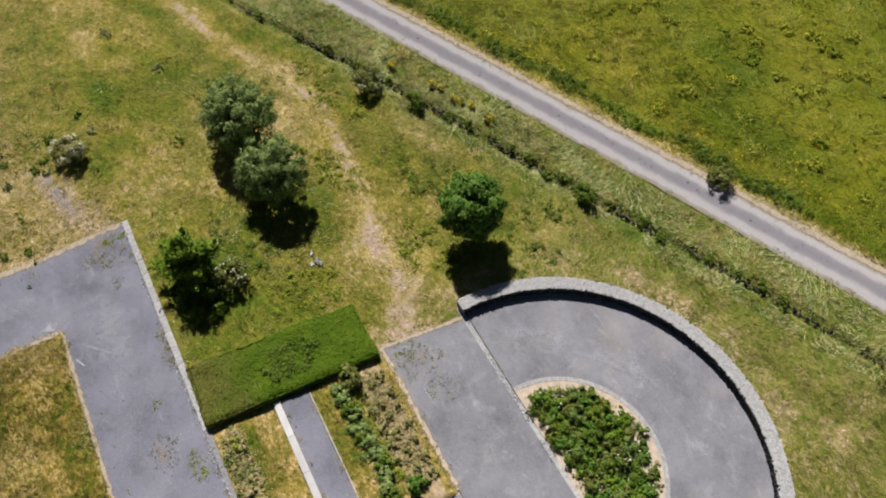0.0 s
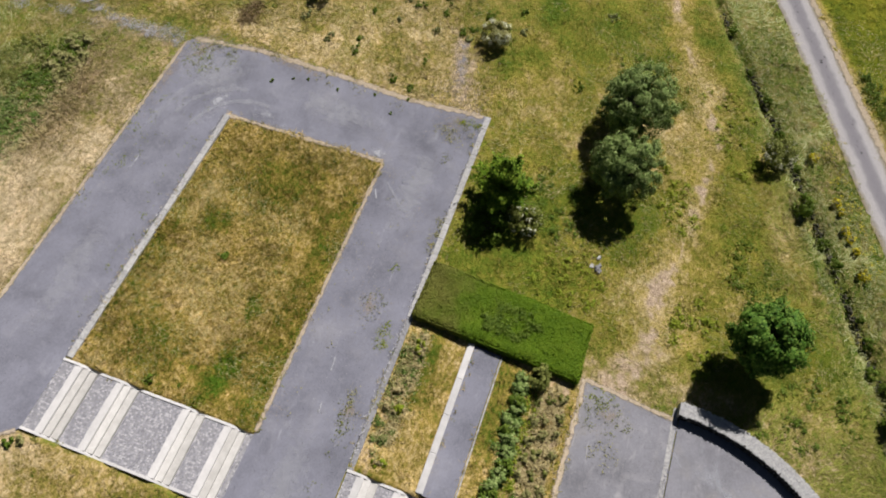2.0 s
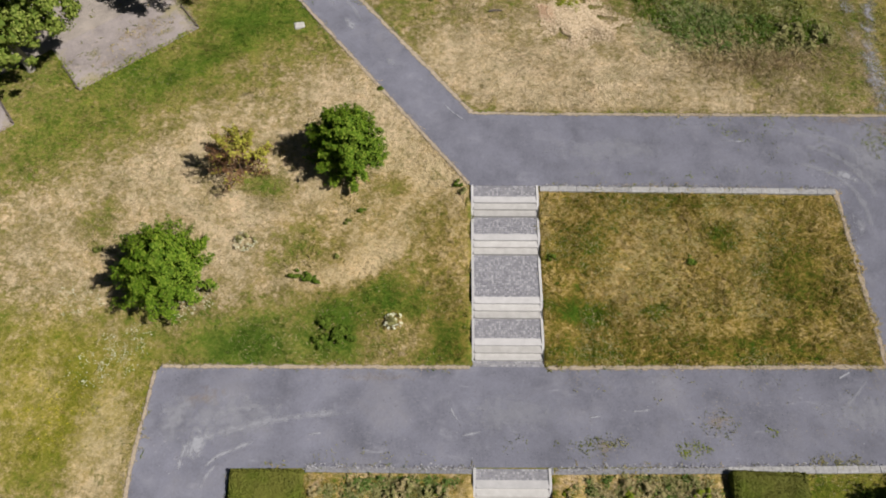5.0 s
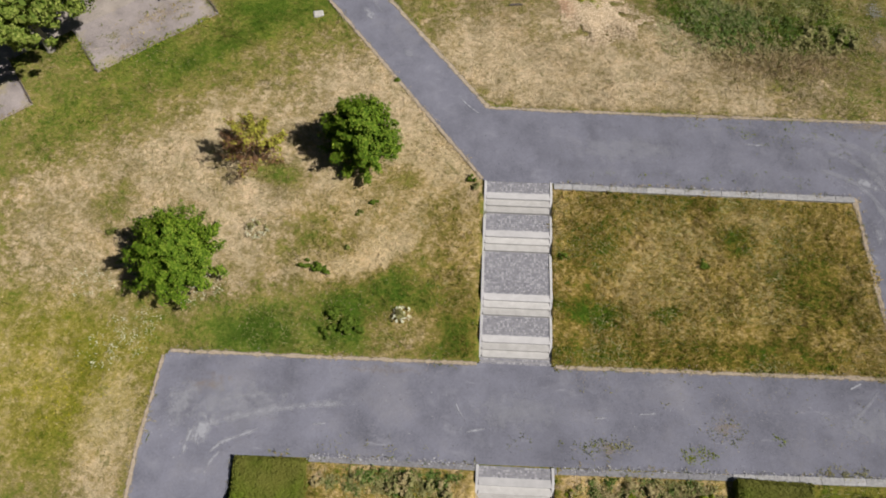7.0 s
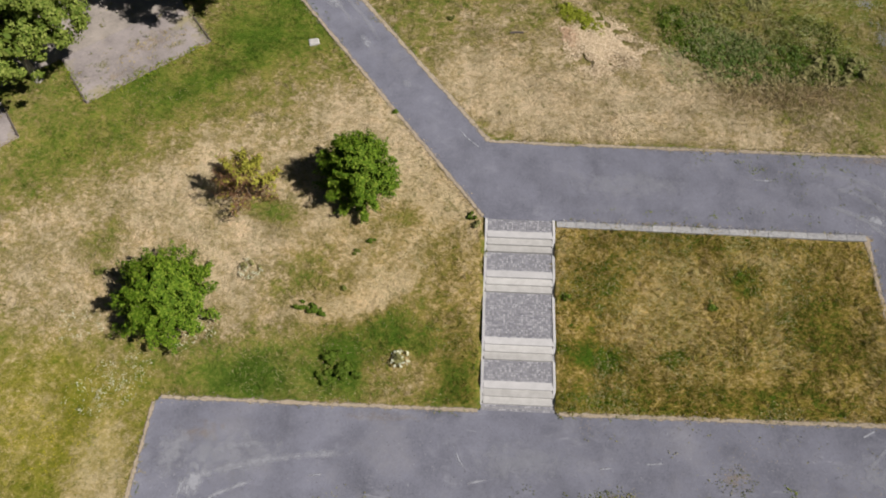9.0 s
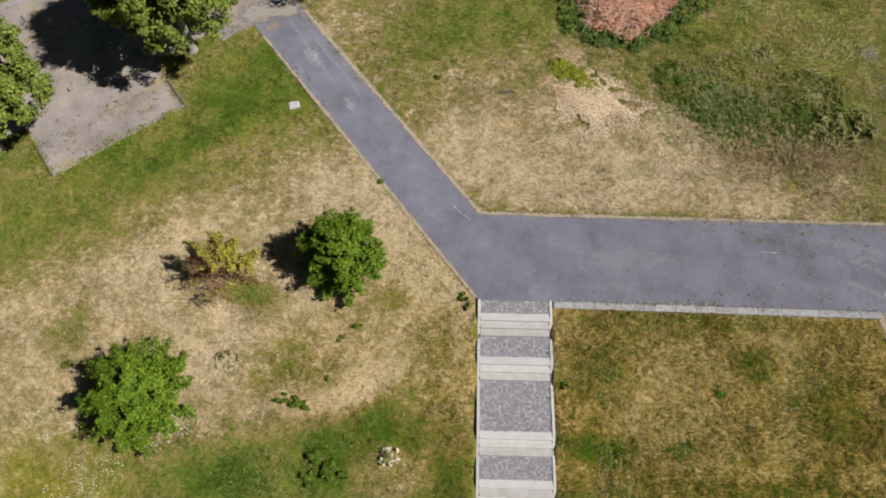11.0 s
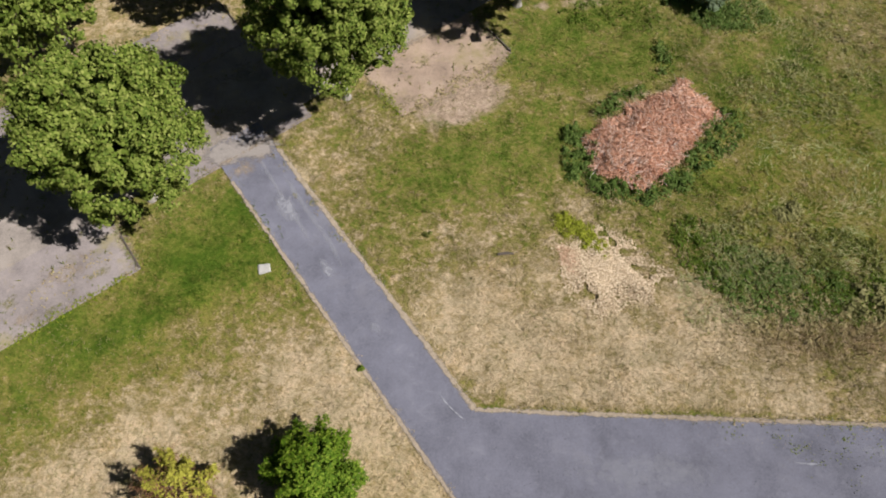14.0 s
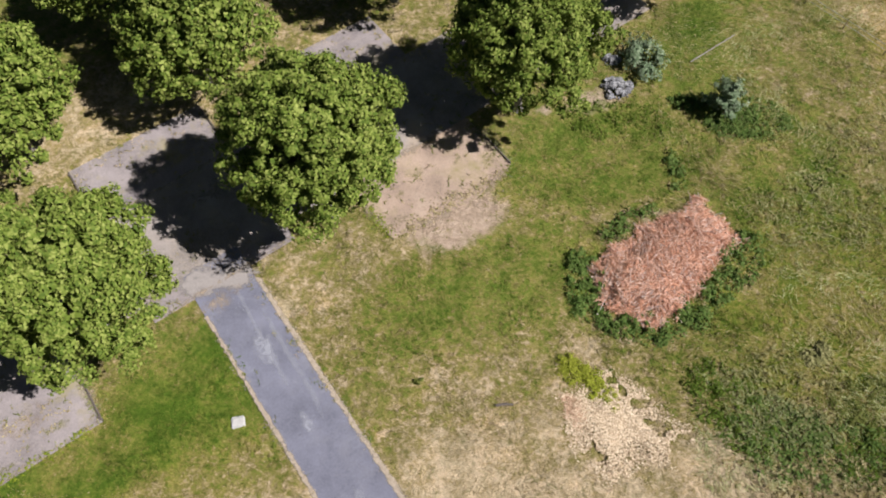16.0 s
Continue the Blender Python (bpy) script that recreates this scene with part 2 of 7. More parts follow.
KERB = plain_material("kerb_stone", (0.20, 0.20, 0.205), (0.50, 0.495, 0.49), 7.0, 0.9, 16, vary=0.12)
SETT = piece_material("setts", [(0.205, 0.205, 0.235), (0.28, 0.28, 0.31), (0.43, 0.425, 0.45)])
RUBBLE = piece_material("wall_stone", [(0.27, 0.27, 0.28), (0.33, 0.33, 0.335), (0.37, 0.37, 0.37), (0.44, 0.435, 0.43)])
# Near-black holds the wall face's shade in its colour; loose dark grit shares it.
FACE_SHADE_GRIT = piece_material("face_shade_and_dark_grit", [(0.020, 0.020, 0.020), (0.035, 0.034, 0.033), (0.075, 0.072, 0.068)])
# Stones this dark stand in for the shaded line of the ditch.
DITCH_SHADE_STONE = piece_material("ditch_shade_stone", [(0.025, 0.026, 0.014), (0.05, 0.05, 0.028), (0.12, 0.11, 0.07)])
DULL_KERB = plain_material("dull_kerb_stone", (0.12, 0.12, 0.135), (0.30, 0.30, 0.31), 7.0, 0.9, 16, vary=0.1)
JOINT = plain_material("joint_sand", (0.20, 0.20, 0.215), (0.34, 0.335, 0.345), 6, 0.95, 26)
CAP_FILL = plain_material("wall_fill", (0.25, 0.25, 0.255), (0.42, 0.42, 0.42), 6, 0.95, 22)
STUBBLE = piece_material("stubble", [(0.22, 0.165, 0.075), (0.34, 0.265, 0.135), (0.47, 0.375, 0.22)], 0.9)
STALK = piece_material("dead_stalks", [(0.10, 0.065, 0.03), (0.19, 0.13, 0.06), (0.34, 0.26, 0.14)], 0.95)
DEAD_TWIG = plain_material("dead_twig_bark", (0.13, 0.062, 0.028), (0.27, 0.15, 0.075), 5, 0.95, 22)
BARK = plain_material("bark", (0.07, 0.05, 0.035), (0.17, 0.13, 0.095), 5, 0.95, 22, bump=0.8)
PALE_BARK = plain_material("limewashed_bark", (0.22, 0.20, 0.17), (0.40, 0.37, 0.33), 5, 0.9, 22, bump=0.6)
TIMBER = plain_material("weathered_timber", (0.06, 0.05, 0.042), (0.16, 0.135, 0.11), 4, 0.9, 20)
LINDEN = leaf_material("linden_leaf", [(0.056, 0.102, 0.012), (0.162, 0.218, 0.034), (0.345, 0.385, 0.098)], 0.16)
YOUNG = leaf_material("young_leaf", [(0.040, 0.092, 0.006), (0.110, 0.195, 0.012), (0.29, 0.37, 0.045)], 0.2)
MAPLE = leaf_material("maple_leaf", [(0.024, 0.074, 0.007), (0.066, 0.145, 0.015), (0.19, 0.29, 0.05)], 0.10)
WILLOW = leaf_material("willow_leaf", [(0.075, 0.130, 0.030), (0.165, 0.235, 0.062), (0.34, 0.40, 0.155)], 0.16)
ELDER = leaf_material("elder_leaf", [(0.085, 0.110, 0.022), (0.165, 0.190, 0.042), (0.29, 0.30, 0.09)])
BRAMBLE = leaf_material("bramble_leaf", [(0.055, 0.100, 0.010), (0.105, 0.165, 0.018), (0.185, 0.245, 0.04)])
HEDGE = leaf_material("hedge_leaf", [(0.050, 0.098, 0.004), (0.086, 0.160, 0.006), (0.130, 0.212, 0.010), (0.19, 0.225, 0.022)], 0.12, 0.7, 0.65, (0.180, 0.162, 0.042))
NETTLE = leaf_material("nettle_leaf", [(0.055, 0.108, 0.018), (0.112, 0.178, 0.035), (0.21, 0.27, 0.08)], 0.2)
THISTLE = leaf_material("thistle_leaf", [(0.13, 0.155, 0.05), (0.21, 0.235, 0.09), (0.36, 0.36, 0.17)], 0.2)
SAGE = leaf_material("grey_leaf", [(0.17, 0.175, 0.06), (0.29, 0.285, 0.11), (0.45, 0.42, 0.20)])
GREYLEAF = leaf_material("blue_grey_leaf", [(0.10, 0.16, 0.075), (0.20, 0.27, 0.15), (0.36, 0.42, 0.28)], 0.15)
BLOSSOM = leaf_material("white_blossom", [(0.46, 0.46, 0.28), (0.62, 0.62, 0.44), (0.76, 0.76, 0.62)], 0.1)
GOLD = leaf_material("yellow_blossom", [(0.38, 0.32, 0.01), (0.58, 0.50, 0.02), (0.70, 0.62, 0.05)], 0.1)
WITHER = leaf_material("withered_leaf", [(0.20, 0.20, 0.035), (0.36, 0.35, 0.05), (0.52, 0.49, 0.09)], 0.2)
MOSS = leaf_material("bright_grass", [(0.19, 0.23, 0.02), (0.30, 0.33, 0.03), (0.40, 0.42, 0.07)], 0.2)
TUFT = leaf_material("tuft_grass", [(0.12, 0.175, 0.012), (0.20, 0.25, 0.02), (0.30, 0.33, 0.04)], 0.2)
STRAWY = leaf_material("straw", [(0.26, 0.21, 0.10), (0.37, 0.31, 0.15), (0.48, 0.42, 0.23)], 0.1)
STICK = piece_material("dead_twigs", [(0.42, 0.21, 0.12), (0.62, 0.325, 0.20), (0.75, 0.47, 0.33), (0.72, 0.62, 0.54)], 0.9)
CHIP = piece_material("wood_chips", [(0.36, 0.27, 0.165), (0.61, 0.485, 0.325), (0.80, 0.68, 0.49)], 0.9)
ROCK = piece_material("rubble_stone", [(0.13, 0.13, 0.135), (0.24, 0.24, 0.245), (0.42, 0.415, 0.41)])
WHITE_STONE = plain_material("white_stone", (0.34, 0.335, 0.31), (0.50, 0.485, 0.455), 4, 0.8, 25)
ISLAND_SAND = plain_material("island_sand", (0.32, 0.26, 0.20), (0.58, 0.49, 0.40), 2.2, 0.95, 14)
CRUMB = piece_material("soil_crumbs", [(0.16, 0.14, 0.11), (0.26, 0.225, 0.175), (0.38, 0.325, 0.26)], 0.95)
GRIT = piece_material("grey_grit", [(0.13, 0.13, 0.155), (0.23, 0.23, 0.255), (0.46, 0.455, 0.46)], 0.95)
PALE_GRIT = piece_material("pale_grit", [(0.24, 0.24, 0.26), (0.33, 0.33, 0.345), (0.46, 0.46, 0.465)], 0.95)
STRAWS = piece_material("dry_straws", [(0.17, 0.17, 0.045), (0.29, 0.265, 0.10), (0.47, 0.41, 0.22)], 0.8)
VERGE = piece_material("verge_grass", [(0.24, 0.275, 0.095), (0.35, 0.375, 0.16), (0.50, 0.50, 0.28)], 0.8)
LUSH = piece_material("lush_grass", [(0.105, 0.14, 0.012), (0.175, 0.20, 0.018), (0.29, 0.285, 0.06)], 0.8)
STEEL = plain_material("galvanised_steel", (0.30, 0.31, 0.31), (0.48, 0.49, 0.49), 4, 0.5, 30, metal=0.6)

# ---- the lie of the land ----
LANE_MID, LANE_HALF = -0.58, 1.28   # the lane's crown beside its line, and half its width
AXIS = 1.875          # the stairs' axis of symmetry, x
PLAZA_C = (AXIS, -30.2)
ROAD_A, ROAD_DIR = np.array([39.6, -36.2]), np.array([-0.9175, -0.3978])
LEVELS = ((-300, -3.7), (-25, -3.7), (-15, -1.86), (-9.5, -1.86), (0, 0.0), (60, 1.2), (300, 2.5))


def value_noise(x, y, seed):
    """Smooth noise of numpy arrays, 0 to 1, with cells of one metre."""
    table = np.random.RandomState(seed).rand(256, 256)
    xi, yi = np.floor(x).astype(int), np.floor(y).astype(int)
    u, v = x - xi, y - yi
    u, v = u * u * (3 - 2 * u), v * v * (3 - 2 * v)
    a, b = table[xi % 256, yi % 256], table[(xi + 1) % 256, yi % 256]
    c, d = table[xi % 256, (yi + 1) % 256], table[(xi + 1) % 256, (yi + 1) % 256]
    return (a * (1 - u) + b * u) * (1 - v) + (c * (1 - u) + d * u) * v


def level(x, y):
    """Height of the finished ground."""
    x, y = np.asarray(x, float), np.asarray(y, float)
    ys, zs = zip(*LEVELS)
    lean = np.interp(y, (-30, -15, 0), (0.0, 0.012, 0.018))
    xc = np.clip(x, -60, 60)
    return np.interp(y, ys, zs) + lean * (np.maximum(0, xc - 4) + np.minimum(0, xc))


def soft(v, lo, hi):
    t = np.clip((np.asarray(v, float) - lo) / (hi - lo), 0, 1)
    return t * t * (3 - 2 * t)


def blob(x, y, cx, cy, rx, ry, turn=0.0, edge=0.5):
    """A soft ellipse: 1 inside, 0 outside."""
    c, s = math.cos(radians(turn)), math.sin(radians(turn))
    dx, dy = x - cx, y - cy
    r = np.hypot((dx * c + dy * s) / rx, (dy * c - dx * s) / ry)
    return 1 - soft(r, 1 - edge, 1 + edge)


def from_line(x, y, pts):
    """Distance to a polyline."""
    best = np.full(np.shape(x), 1e9)
    for (ax, ay), (bx, by) in zip(pts, pts[1:]):
        dx, dy = bx - ax, by - ay
        t = np.clip(((x - ax) * dx + (y - ay) * dy) / (dx * dx + dy * dy), 0, 1)
        best = np.minimum(best, np.hypot(x - ax - t * dx, y - ay - t * dy))
    return best


def inside(x, y, poly):
    """Which points lie in a polygon."""
    hit = np.zeros(np.shape(x), bool)
    for (ax, ay), (bx, by) in zip(poly, poly[1:] + poly[:1]):
        cross = ((ay > y) != (by > y)) & (x < (bx - ax) * (y - ay) / ((by - ay) or 1e-9) + ax)
        hit ^= cross
    return hit


def road_point(along, across):
    """A place on the lane; across grows towards the meadow."""
    return tuple(ROAD_A + along * ROAD_DIR + across * np.array([ROAD_DIR[1], -ROAD_DIR[0]]) * -1)


# Outlines of what is paved, in plan
UPPER = [(0.0, 0.0), (3.75, 0.0), (20.05, -0.28), (21.25, -9.85), (3.9, -9.95), (0.0, -9.95), (-16.1, -9.9), (-16.35, -10.15), (-17.0, -25.0),
         (-12.3, -25.0), (-11.75, -15.1), (26.6, -14.8), (26.1, -5.9), (25.0, 4.1), (24.4, 4.75), (0.12, 5.15), (-11.3, 20.05), (-12.7, 21.9), (-15.2, 19.9), (-13.55, 17.7)]
SQUARE = [(-17.0, -25.0), (12.75, -25.0), (12.1, -30.15), (-17.0, -30.15)]
STRIP = [(3.9, -18.8), (12.1, -18.8), (12.1, -20.3), (3.9, -20.3)]


def ave(u, n):
    """A place on the avenue: u along it, n across it."""
    return (0.790 * u - 0.613 * n, 0.613 * u + 0.790 * n)


def ave_box(u0, u1, n0, n1):
    return [ave(u0, n0), ave(u1, n0), ave(u1, n1), ave(u0, n1)]


BAYS = [(-27.1, -18.8), (-14.6, -6.3), (-2.1, 6.2), (10.4, 18.7)]
AVE_MID = [ave_box(-40, 34, 24.6, 31.0)]
TAN_BAY = [[ave(10.4, 20.3), ave(15.5, 19.6), ave(18.7, 20.3), ave(18.7, 24.6), ave(10.4, 24.6)]]
AVE_BAYS = [ave_box(a, b, 23.5 if a == -2.1 else 20.3, 24.6) for a, b in BAYS[:3]] + [ave_box(a, b, 31.0, 35.3) for a, b in BAYS]
AVE = AVE_MID + AVE_BAYS + TAN_BAY
TRAIL = [(12.6, -26.3), (14.8, -27.9), (19.2, -27.7), (22.3, -28.5), (26.3, -29.1), (30.7, -29.4), (35.1, -28.0), (39.2, -25.8), (52, -21)]
DITCH = [(56, -21.5), (43.3, -27.8), (33.0, -33.2), (22.9, -37.8), (16.8, -40.5), (9.0, -44.2), (3.6, -46.7), (-1.8, -48.8), (-30, -61)]
# Pale marks that turning wheels left on the gravel: three points and a width
SCUFFS = [
    ((-8.3, -13.49), (-7.84, -13.41), (-7.28, -13.36), 0.09),
    ((-0.77, -13.59), (-0.09, -13.39), (0.63, -13.25), 0.1),
    ((-1.19, -11.61), (-1.02, -12.32), (-0.6, -12.92), 0.05),
    ((5.59, -12.6), (6.07, -12.52), (6.62, -12.44), 0.07),
    ((7.82, -12.28), (8.38, -12.2), (9.02, -12.14), 0.08),
    ((18.4, -10.65), (18.88, -10.34), (19.41, -10.09), 0.08),
    ((-1.77, 6.04), (-1.01, 5.1), (0.07, 4.27), 0.07),
    ((14.36, 3.03), (15.19, 2.94), (16.04, 2.93), 0.07),
    ((9.77, -32.12), (9.17, -33.07), (8.74, -34.12), 0.1),
    ((6.63, -34.8), (5.67, -35.65), (4.45, -36.29), 0.09),
    ((4.93, -36.64), (3.89, -37.02), (2.85, -37.05), 0.12),
    ((0.82, -36.9), (-0.29, -36.46), (-1.5, -35.7), 0.1),
]
# Broader sweeps of turning wheels: a line, a width and a strength
PATH_SWEEPS = [
    ([(-13.9, -16.8), (-13.9, -14.6), (-13.7, -13.9), (-12.5, -13.3), (-11.2, -13.0), (-8.7, -12.5), (-4.3, -12.2)], 0.75, 0.7),
    ([(-13.5, -15.6), (-12.6, -14.6), (-12.0, -14.3), (-10.2, -13.6)], 0.4, 0.85),
    ([(-14.3, -15.6), (-14.2, -14.2), (-13.7, -13.4)], 0.45, 0.9),
    ([(-13.2, -16.4), (-12.9, -15.4), (-12.2, -14.7)], 0.35, 0.7),
    ([(-12.4, -13.5), (-10.9, -13.0)], 0.3, 0.9),
    ([(-13.7, -12.7), (-12.2, -12.2), (-9.0, -11.9)], 0.5, 0.45),
    ([(-12.9, 20.4), (-11.0, 17.4), (-8.0, 13.0)], 0.5, 0.5),
    ([(-11.4, 19.2), (-9.6, 16.6), (-7.2, 13.4), (-6.4, 11.2)], 0.6, 0.45),
]
CORNER_SWEEPS = [
    ([(17.0, 1.9), (18.3, 1.4), (20.2, 0.8), (21.4, -0.6), (21.8, -2.1), (21.7, -4.0)], 0.7, 0.55),
    ([(17.5, 3.1), (19.3, 2.5), (20.8, 1.9), (22.0, 0.3), (22.6, -2.0)], 0.8, 0.45),
    ([(16.0, 3.9), (19.8, 3.4), (22.0, 2.4), (23.4, 0.4)], 0.9, 0.4),
    ([(20.3, -3.1), (21.1, -3.9)], 0.25, 0.7),
    ([(20.3, -10.2), (19.6, -11.0), (18.3, -12.3)], 0.35, 0.6),
    ([(5.2, -27.7), (4.1, -27.3)], 0.4, 0.5),
]
PLAZA_SWEEPS = [
    ([(11.2, -32.2), (10.3, -32.4), (9.4, -32.6), (9.0, -33.9)], 0.4, 0.6),
    ([(9.5, -32.2), (9.3, -32.9), (8.9, -33.9)], 0.55, 0.75),
    ([(9.0, -35.2), (8.0, -34.6)], 0.6, 0.6),
    ([(7.7, -34.0), (6.8, -34.6), (5.9, -35.6)], 0.35, 0.7),
    ([(7.2, -35.7), (6.5, -35.8), (5.1, -36.4), (4.1, -36.8), (3.2, -37.3)], 0.5, 0.75),
    ([(5.2, -35.9), (4.5, -36.3), (3.5, -37.1)], 0.35, 0.6),
    ([(1.6, -37.4), (0.6, -36.8), (-0.3, -36.4), (-1.2, -35.8)], 0.5, 0.6),
    ([(-0.4, -38.9), (-1.6, -38.2), (-3.4, -36.8)], 0.5, 0.5),
    ([(10.8, -30.0), (10.2, -30.4), (9.4, -30.9)], 0.22, 0.8),
    ([(12.0, -31.2), (11.4, -31.6), (10.4, -31.6)], 0.3, 0.5),
]


# ---- building blocks ----
def mesh_of(name, verts, faces, material=None, smooth=False, normals=None, **attributes):
    """A mesh from numpy arrays: faces of one size. attributes: floats per vertex."""
    verts, faces = np.asarray(verts, np.float32), np.asarray(faces, np.int32)
    me = bpy.data.meshes.new(name)
    me.vertices.add(len(verts))
    me.vertices.foreach_set("co", verts.ravel())
    n, k = faces.shape
    me.loops.add(n * k)
    me.loops.foreach_set("vertex_index", faces.ravel())
    me.polygons.add(n)
    me.polygons.foreach_set("loop_start", np.arange(0, n * k, k, dtype=np.int32))
    me.polygons.foreach_set("loop_total", np.full(n, k, np.int32))
    me.polygons.foreach_set("use_smooth", np.full(n, smooth, bool))
    me.update(calc_edges=True)
    for key, values in attributes.items():
        me.attributes.new(key, "FLOAT", "POINT").data.foreach_set("value", np.asarray(values, np.float32))
    if normals is not None:
        me.polygons.foreach_set("use_smooth", np.ones(n, bool))
        me.normals_split_custom_set_from_vertices(np.asarray(normals, np.float32))
    if material:
        me.materials.append(material)
    return me


def part(name, data, material=None, parent=None, label="", at=None):
    """Links a bmesh or mesh as one object, under a thing if parent is given."""
    if isinstance(data, bmesh.types.BMesh):
        me = bpy.data.meshes.new(name)
        bmesh.ops.recalc_face_normals(data, faces=data.faces)
        data.to_mesh(me)
        data.free()
    else:
        me = data
    if material and not me.materials:
        me.materials.append(material)
    ob = new(name, me)
    if at is not None:
        ob.matrix_basis = at
    ob.parent = parent
    return tagged(ob, label)


def thing(name, at, label, category, group="", kind=""):
    """An empty at a thing's base, to parent its parts."""
    ob = new(name)
    ob.empty_display_size = 0.2
    ob.matrix_basis = at
    return tagged(ob, label, category, group, kind)


def box(x0, x1, y0, y1, z0, z1, bevel=0.012):
    bm = bmesh.new()
    bmesh.ops.create_cube(bm, size=1, matrix=Matrix.Translation(((x0 + x1) / 2, (y0 + y1) / 2, (z0 + z1) / 2)) @ Matrix.Diagonal((x1 - x0, y1 - y0, z1 - z0, 1)))
    if bevel:
        bmesh.ops.bevel(bm, geom=bm.edges[:], offset=bevel, segments=1, affect="EDGES")
    return bm


def sheet(name, polys, dz, material, step=1.0):
    """A paved surface that lies dz over the ground: outlines cut along a grid and draped."""
    bm = bmesh.new()
    for poly in polys:
        f = bm.faces.new([bm.verts.new((x, y, 0)) for x, y in poly])
        f.normal_update()
        bmesh.ops.triangulate(bm, faces=[f])
    xs, ys = [v.co.x for v in bm.verts], [v.co.y for v in bm.verts]
    cuts = [((0, y, 0), (0, 1, 0)) for y in {*np.arange(math.ceil(min(ys)), max(ys), step * 2), -9.5, -15.0, -25.0, 0.0}]
    cuts += [((x, 0, 0), (1, 0, 0)) for x in {*np.arange(math.ceil(min(xs)), max(xs), step * 4), 0.0, 4.0}]
    for co, no in cuts:
        bmesh.ops.bisect_plane(bm, geom=bm.verts[:] + bm.edges[:] + bm.faces[:], dist=1e-5, plane_co=co, plane_no=no)
    for v in bm.verts:
        v.co.z = float(level(v.co.x, v.co.y)) + dz
    for f in bm.faces:
        f.normal_update()
        if f.normal.z < 0:
            f.normal_flip()
    return part(name, bm, material)


FILM_LIFT = itertools.count()


def film_lift():
    """A height of its own for each film, so that no two share a plane."""
    return 0.038 + 0.0012 * (next(FILM_LIFT) % 22)


def film_strip(name, pts, width, material, label, load=1.0, lift=None, taper=True, category="dust"):
    """A soft-edged strip of dust along a smooth line through pts."""
    lift = film_lift() if lift is None else lift
    p = np.array(pts, float)
    for _ in range(3 if len(p) > 2 else 0):
        q = np.repeat(p, 2, 0)[1:-1]
        a, b = q[0::2], q[1::2]
        p = np.concatenate([p[:1], np.stack([0.75 * a + 0.25 * b, 0.25 * a + 0.75 * b], 1).reshape(-1, 2), p[-1:]])
    run = np.r_[0, np.cumsum(np.linalg.norm(np.diff(p, axis=0), axis=1))]
    n = max(4, int(run[-1] / 0.25))
    t = np.linspace(0, run[-1], n + 1)
    c = np.stack([np.interp(t, run, p[:, 0]), np.interp(t, run, p[:, 1])], 1)
    d = np.gradient(c, axis=0)
    d /= np.linalg.norm(d, axis=1, keepdims=True) + 1e-9
    side, cols = np.stack([-d[:, 1], d[:, 0]], 1), np.linspace(-1, 1, 7)
    xy = c[:, None] + side[:, None] * cols[None, :, None] * width / 2
    ends = np.minimum(1, np.minimum(t, run[-1] - t) / max(0.3, 0.25 * run[-1])) if taper else np.ones(n + 1)
    fade = (1 - np.abs(cols)[None] ** 1.5) * ends[:, None]
    x, y = xy[..., 0].ravel(), xy[..., 1].ravel()
    i = np.arange(len(x)).reshape(n + 1, 7)
    f = np.stack([i[:-1, :-1], i[:-1, 1:], i[1:, 1:], i[1:, :-1]], -1).reshape(-1, 4)
    me = mesh_of(name, np.column_stack([x, y, level(x, y) + lift]), f, material, fade=fade.ravel(), load=np.full(len(x), load))
    if me.polygons[0].normal.z < 0:
        me.flip_normals()
    return tagged(new(name, me), label, category, kind="stuff")


def film_patch(name, cx, cy, rx, ry, material, label, load=1.0, turn=0.0, lift=None, category="dust"):
    """A soft-edged drift of dust on the ground."""
    lift = film_lift() if lift is None else lift
    r, a = np.meshgrid(np.linspace(0, 1, 9), np.linspace(0, 2 * math.pi, 33), indexing="ij")
    c, s = math.cos(radians(turn)), math.sin(radians(turn))
    dx, dy = rx * r * np.cos(a), ry * r * np.sin(a)
    x, y = (cx + dx * c - dy * s).ravel(), (cy + dx * s + dy * c).ravel()
    i = np.arange(x.size).reshape(r.shape)
    f = np.stack([i[:-1, :-1], i[1:, :-1], i[1:, 1:], i[:-1, 1:]], -1).reshape(-1, 4)
    me = mesh_of(name, np.column_stack([x, y, level(x, y) + lift]), f, material, fade=(1 - r ** 1.6).ravel(), load=np.full(x.size, load))
    return tagged(new(name, me), label, category, kind="stuff")


STONE_V = np.array([(x, y, z) for z in (-1, 1) for x, y in ((-1, -1), (1, -1), (1, 1), (-1, 1))], float) * 0.5
STONE_F = np.array([(0, 3, 2, 1), (4, 5, 6, 7), (0, 1, 5, 4), (1, 2, 6, 5), (2, 3, 7, 6), (3, 0, 4, 7)])


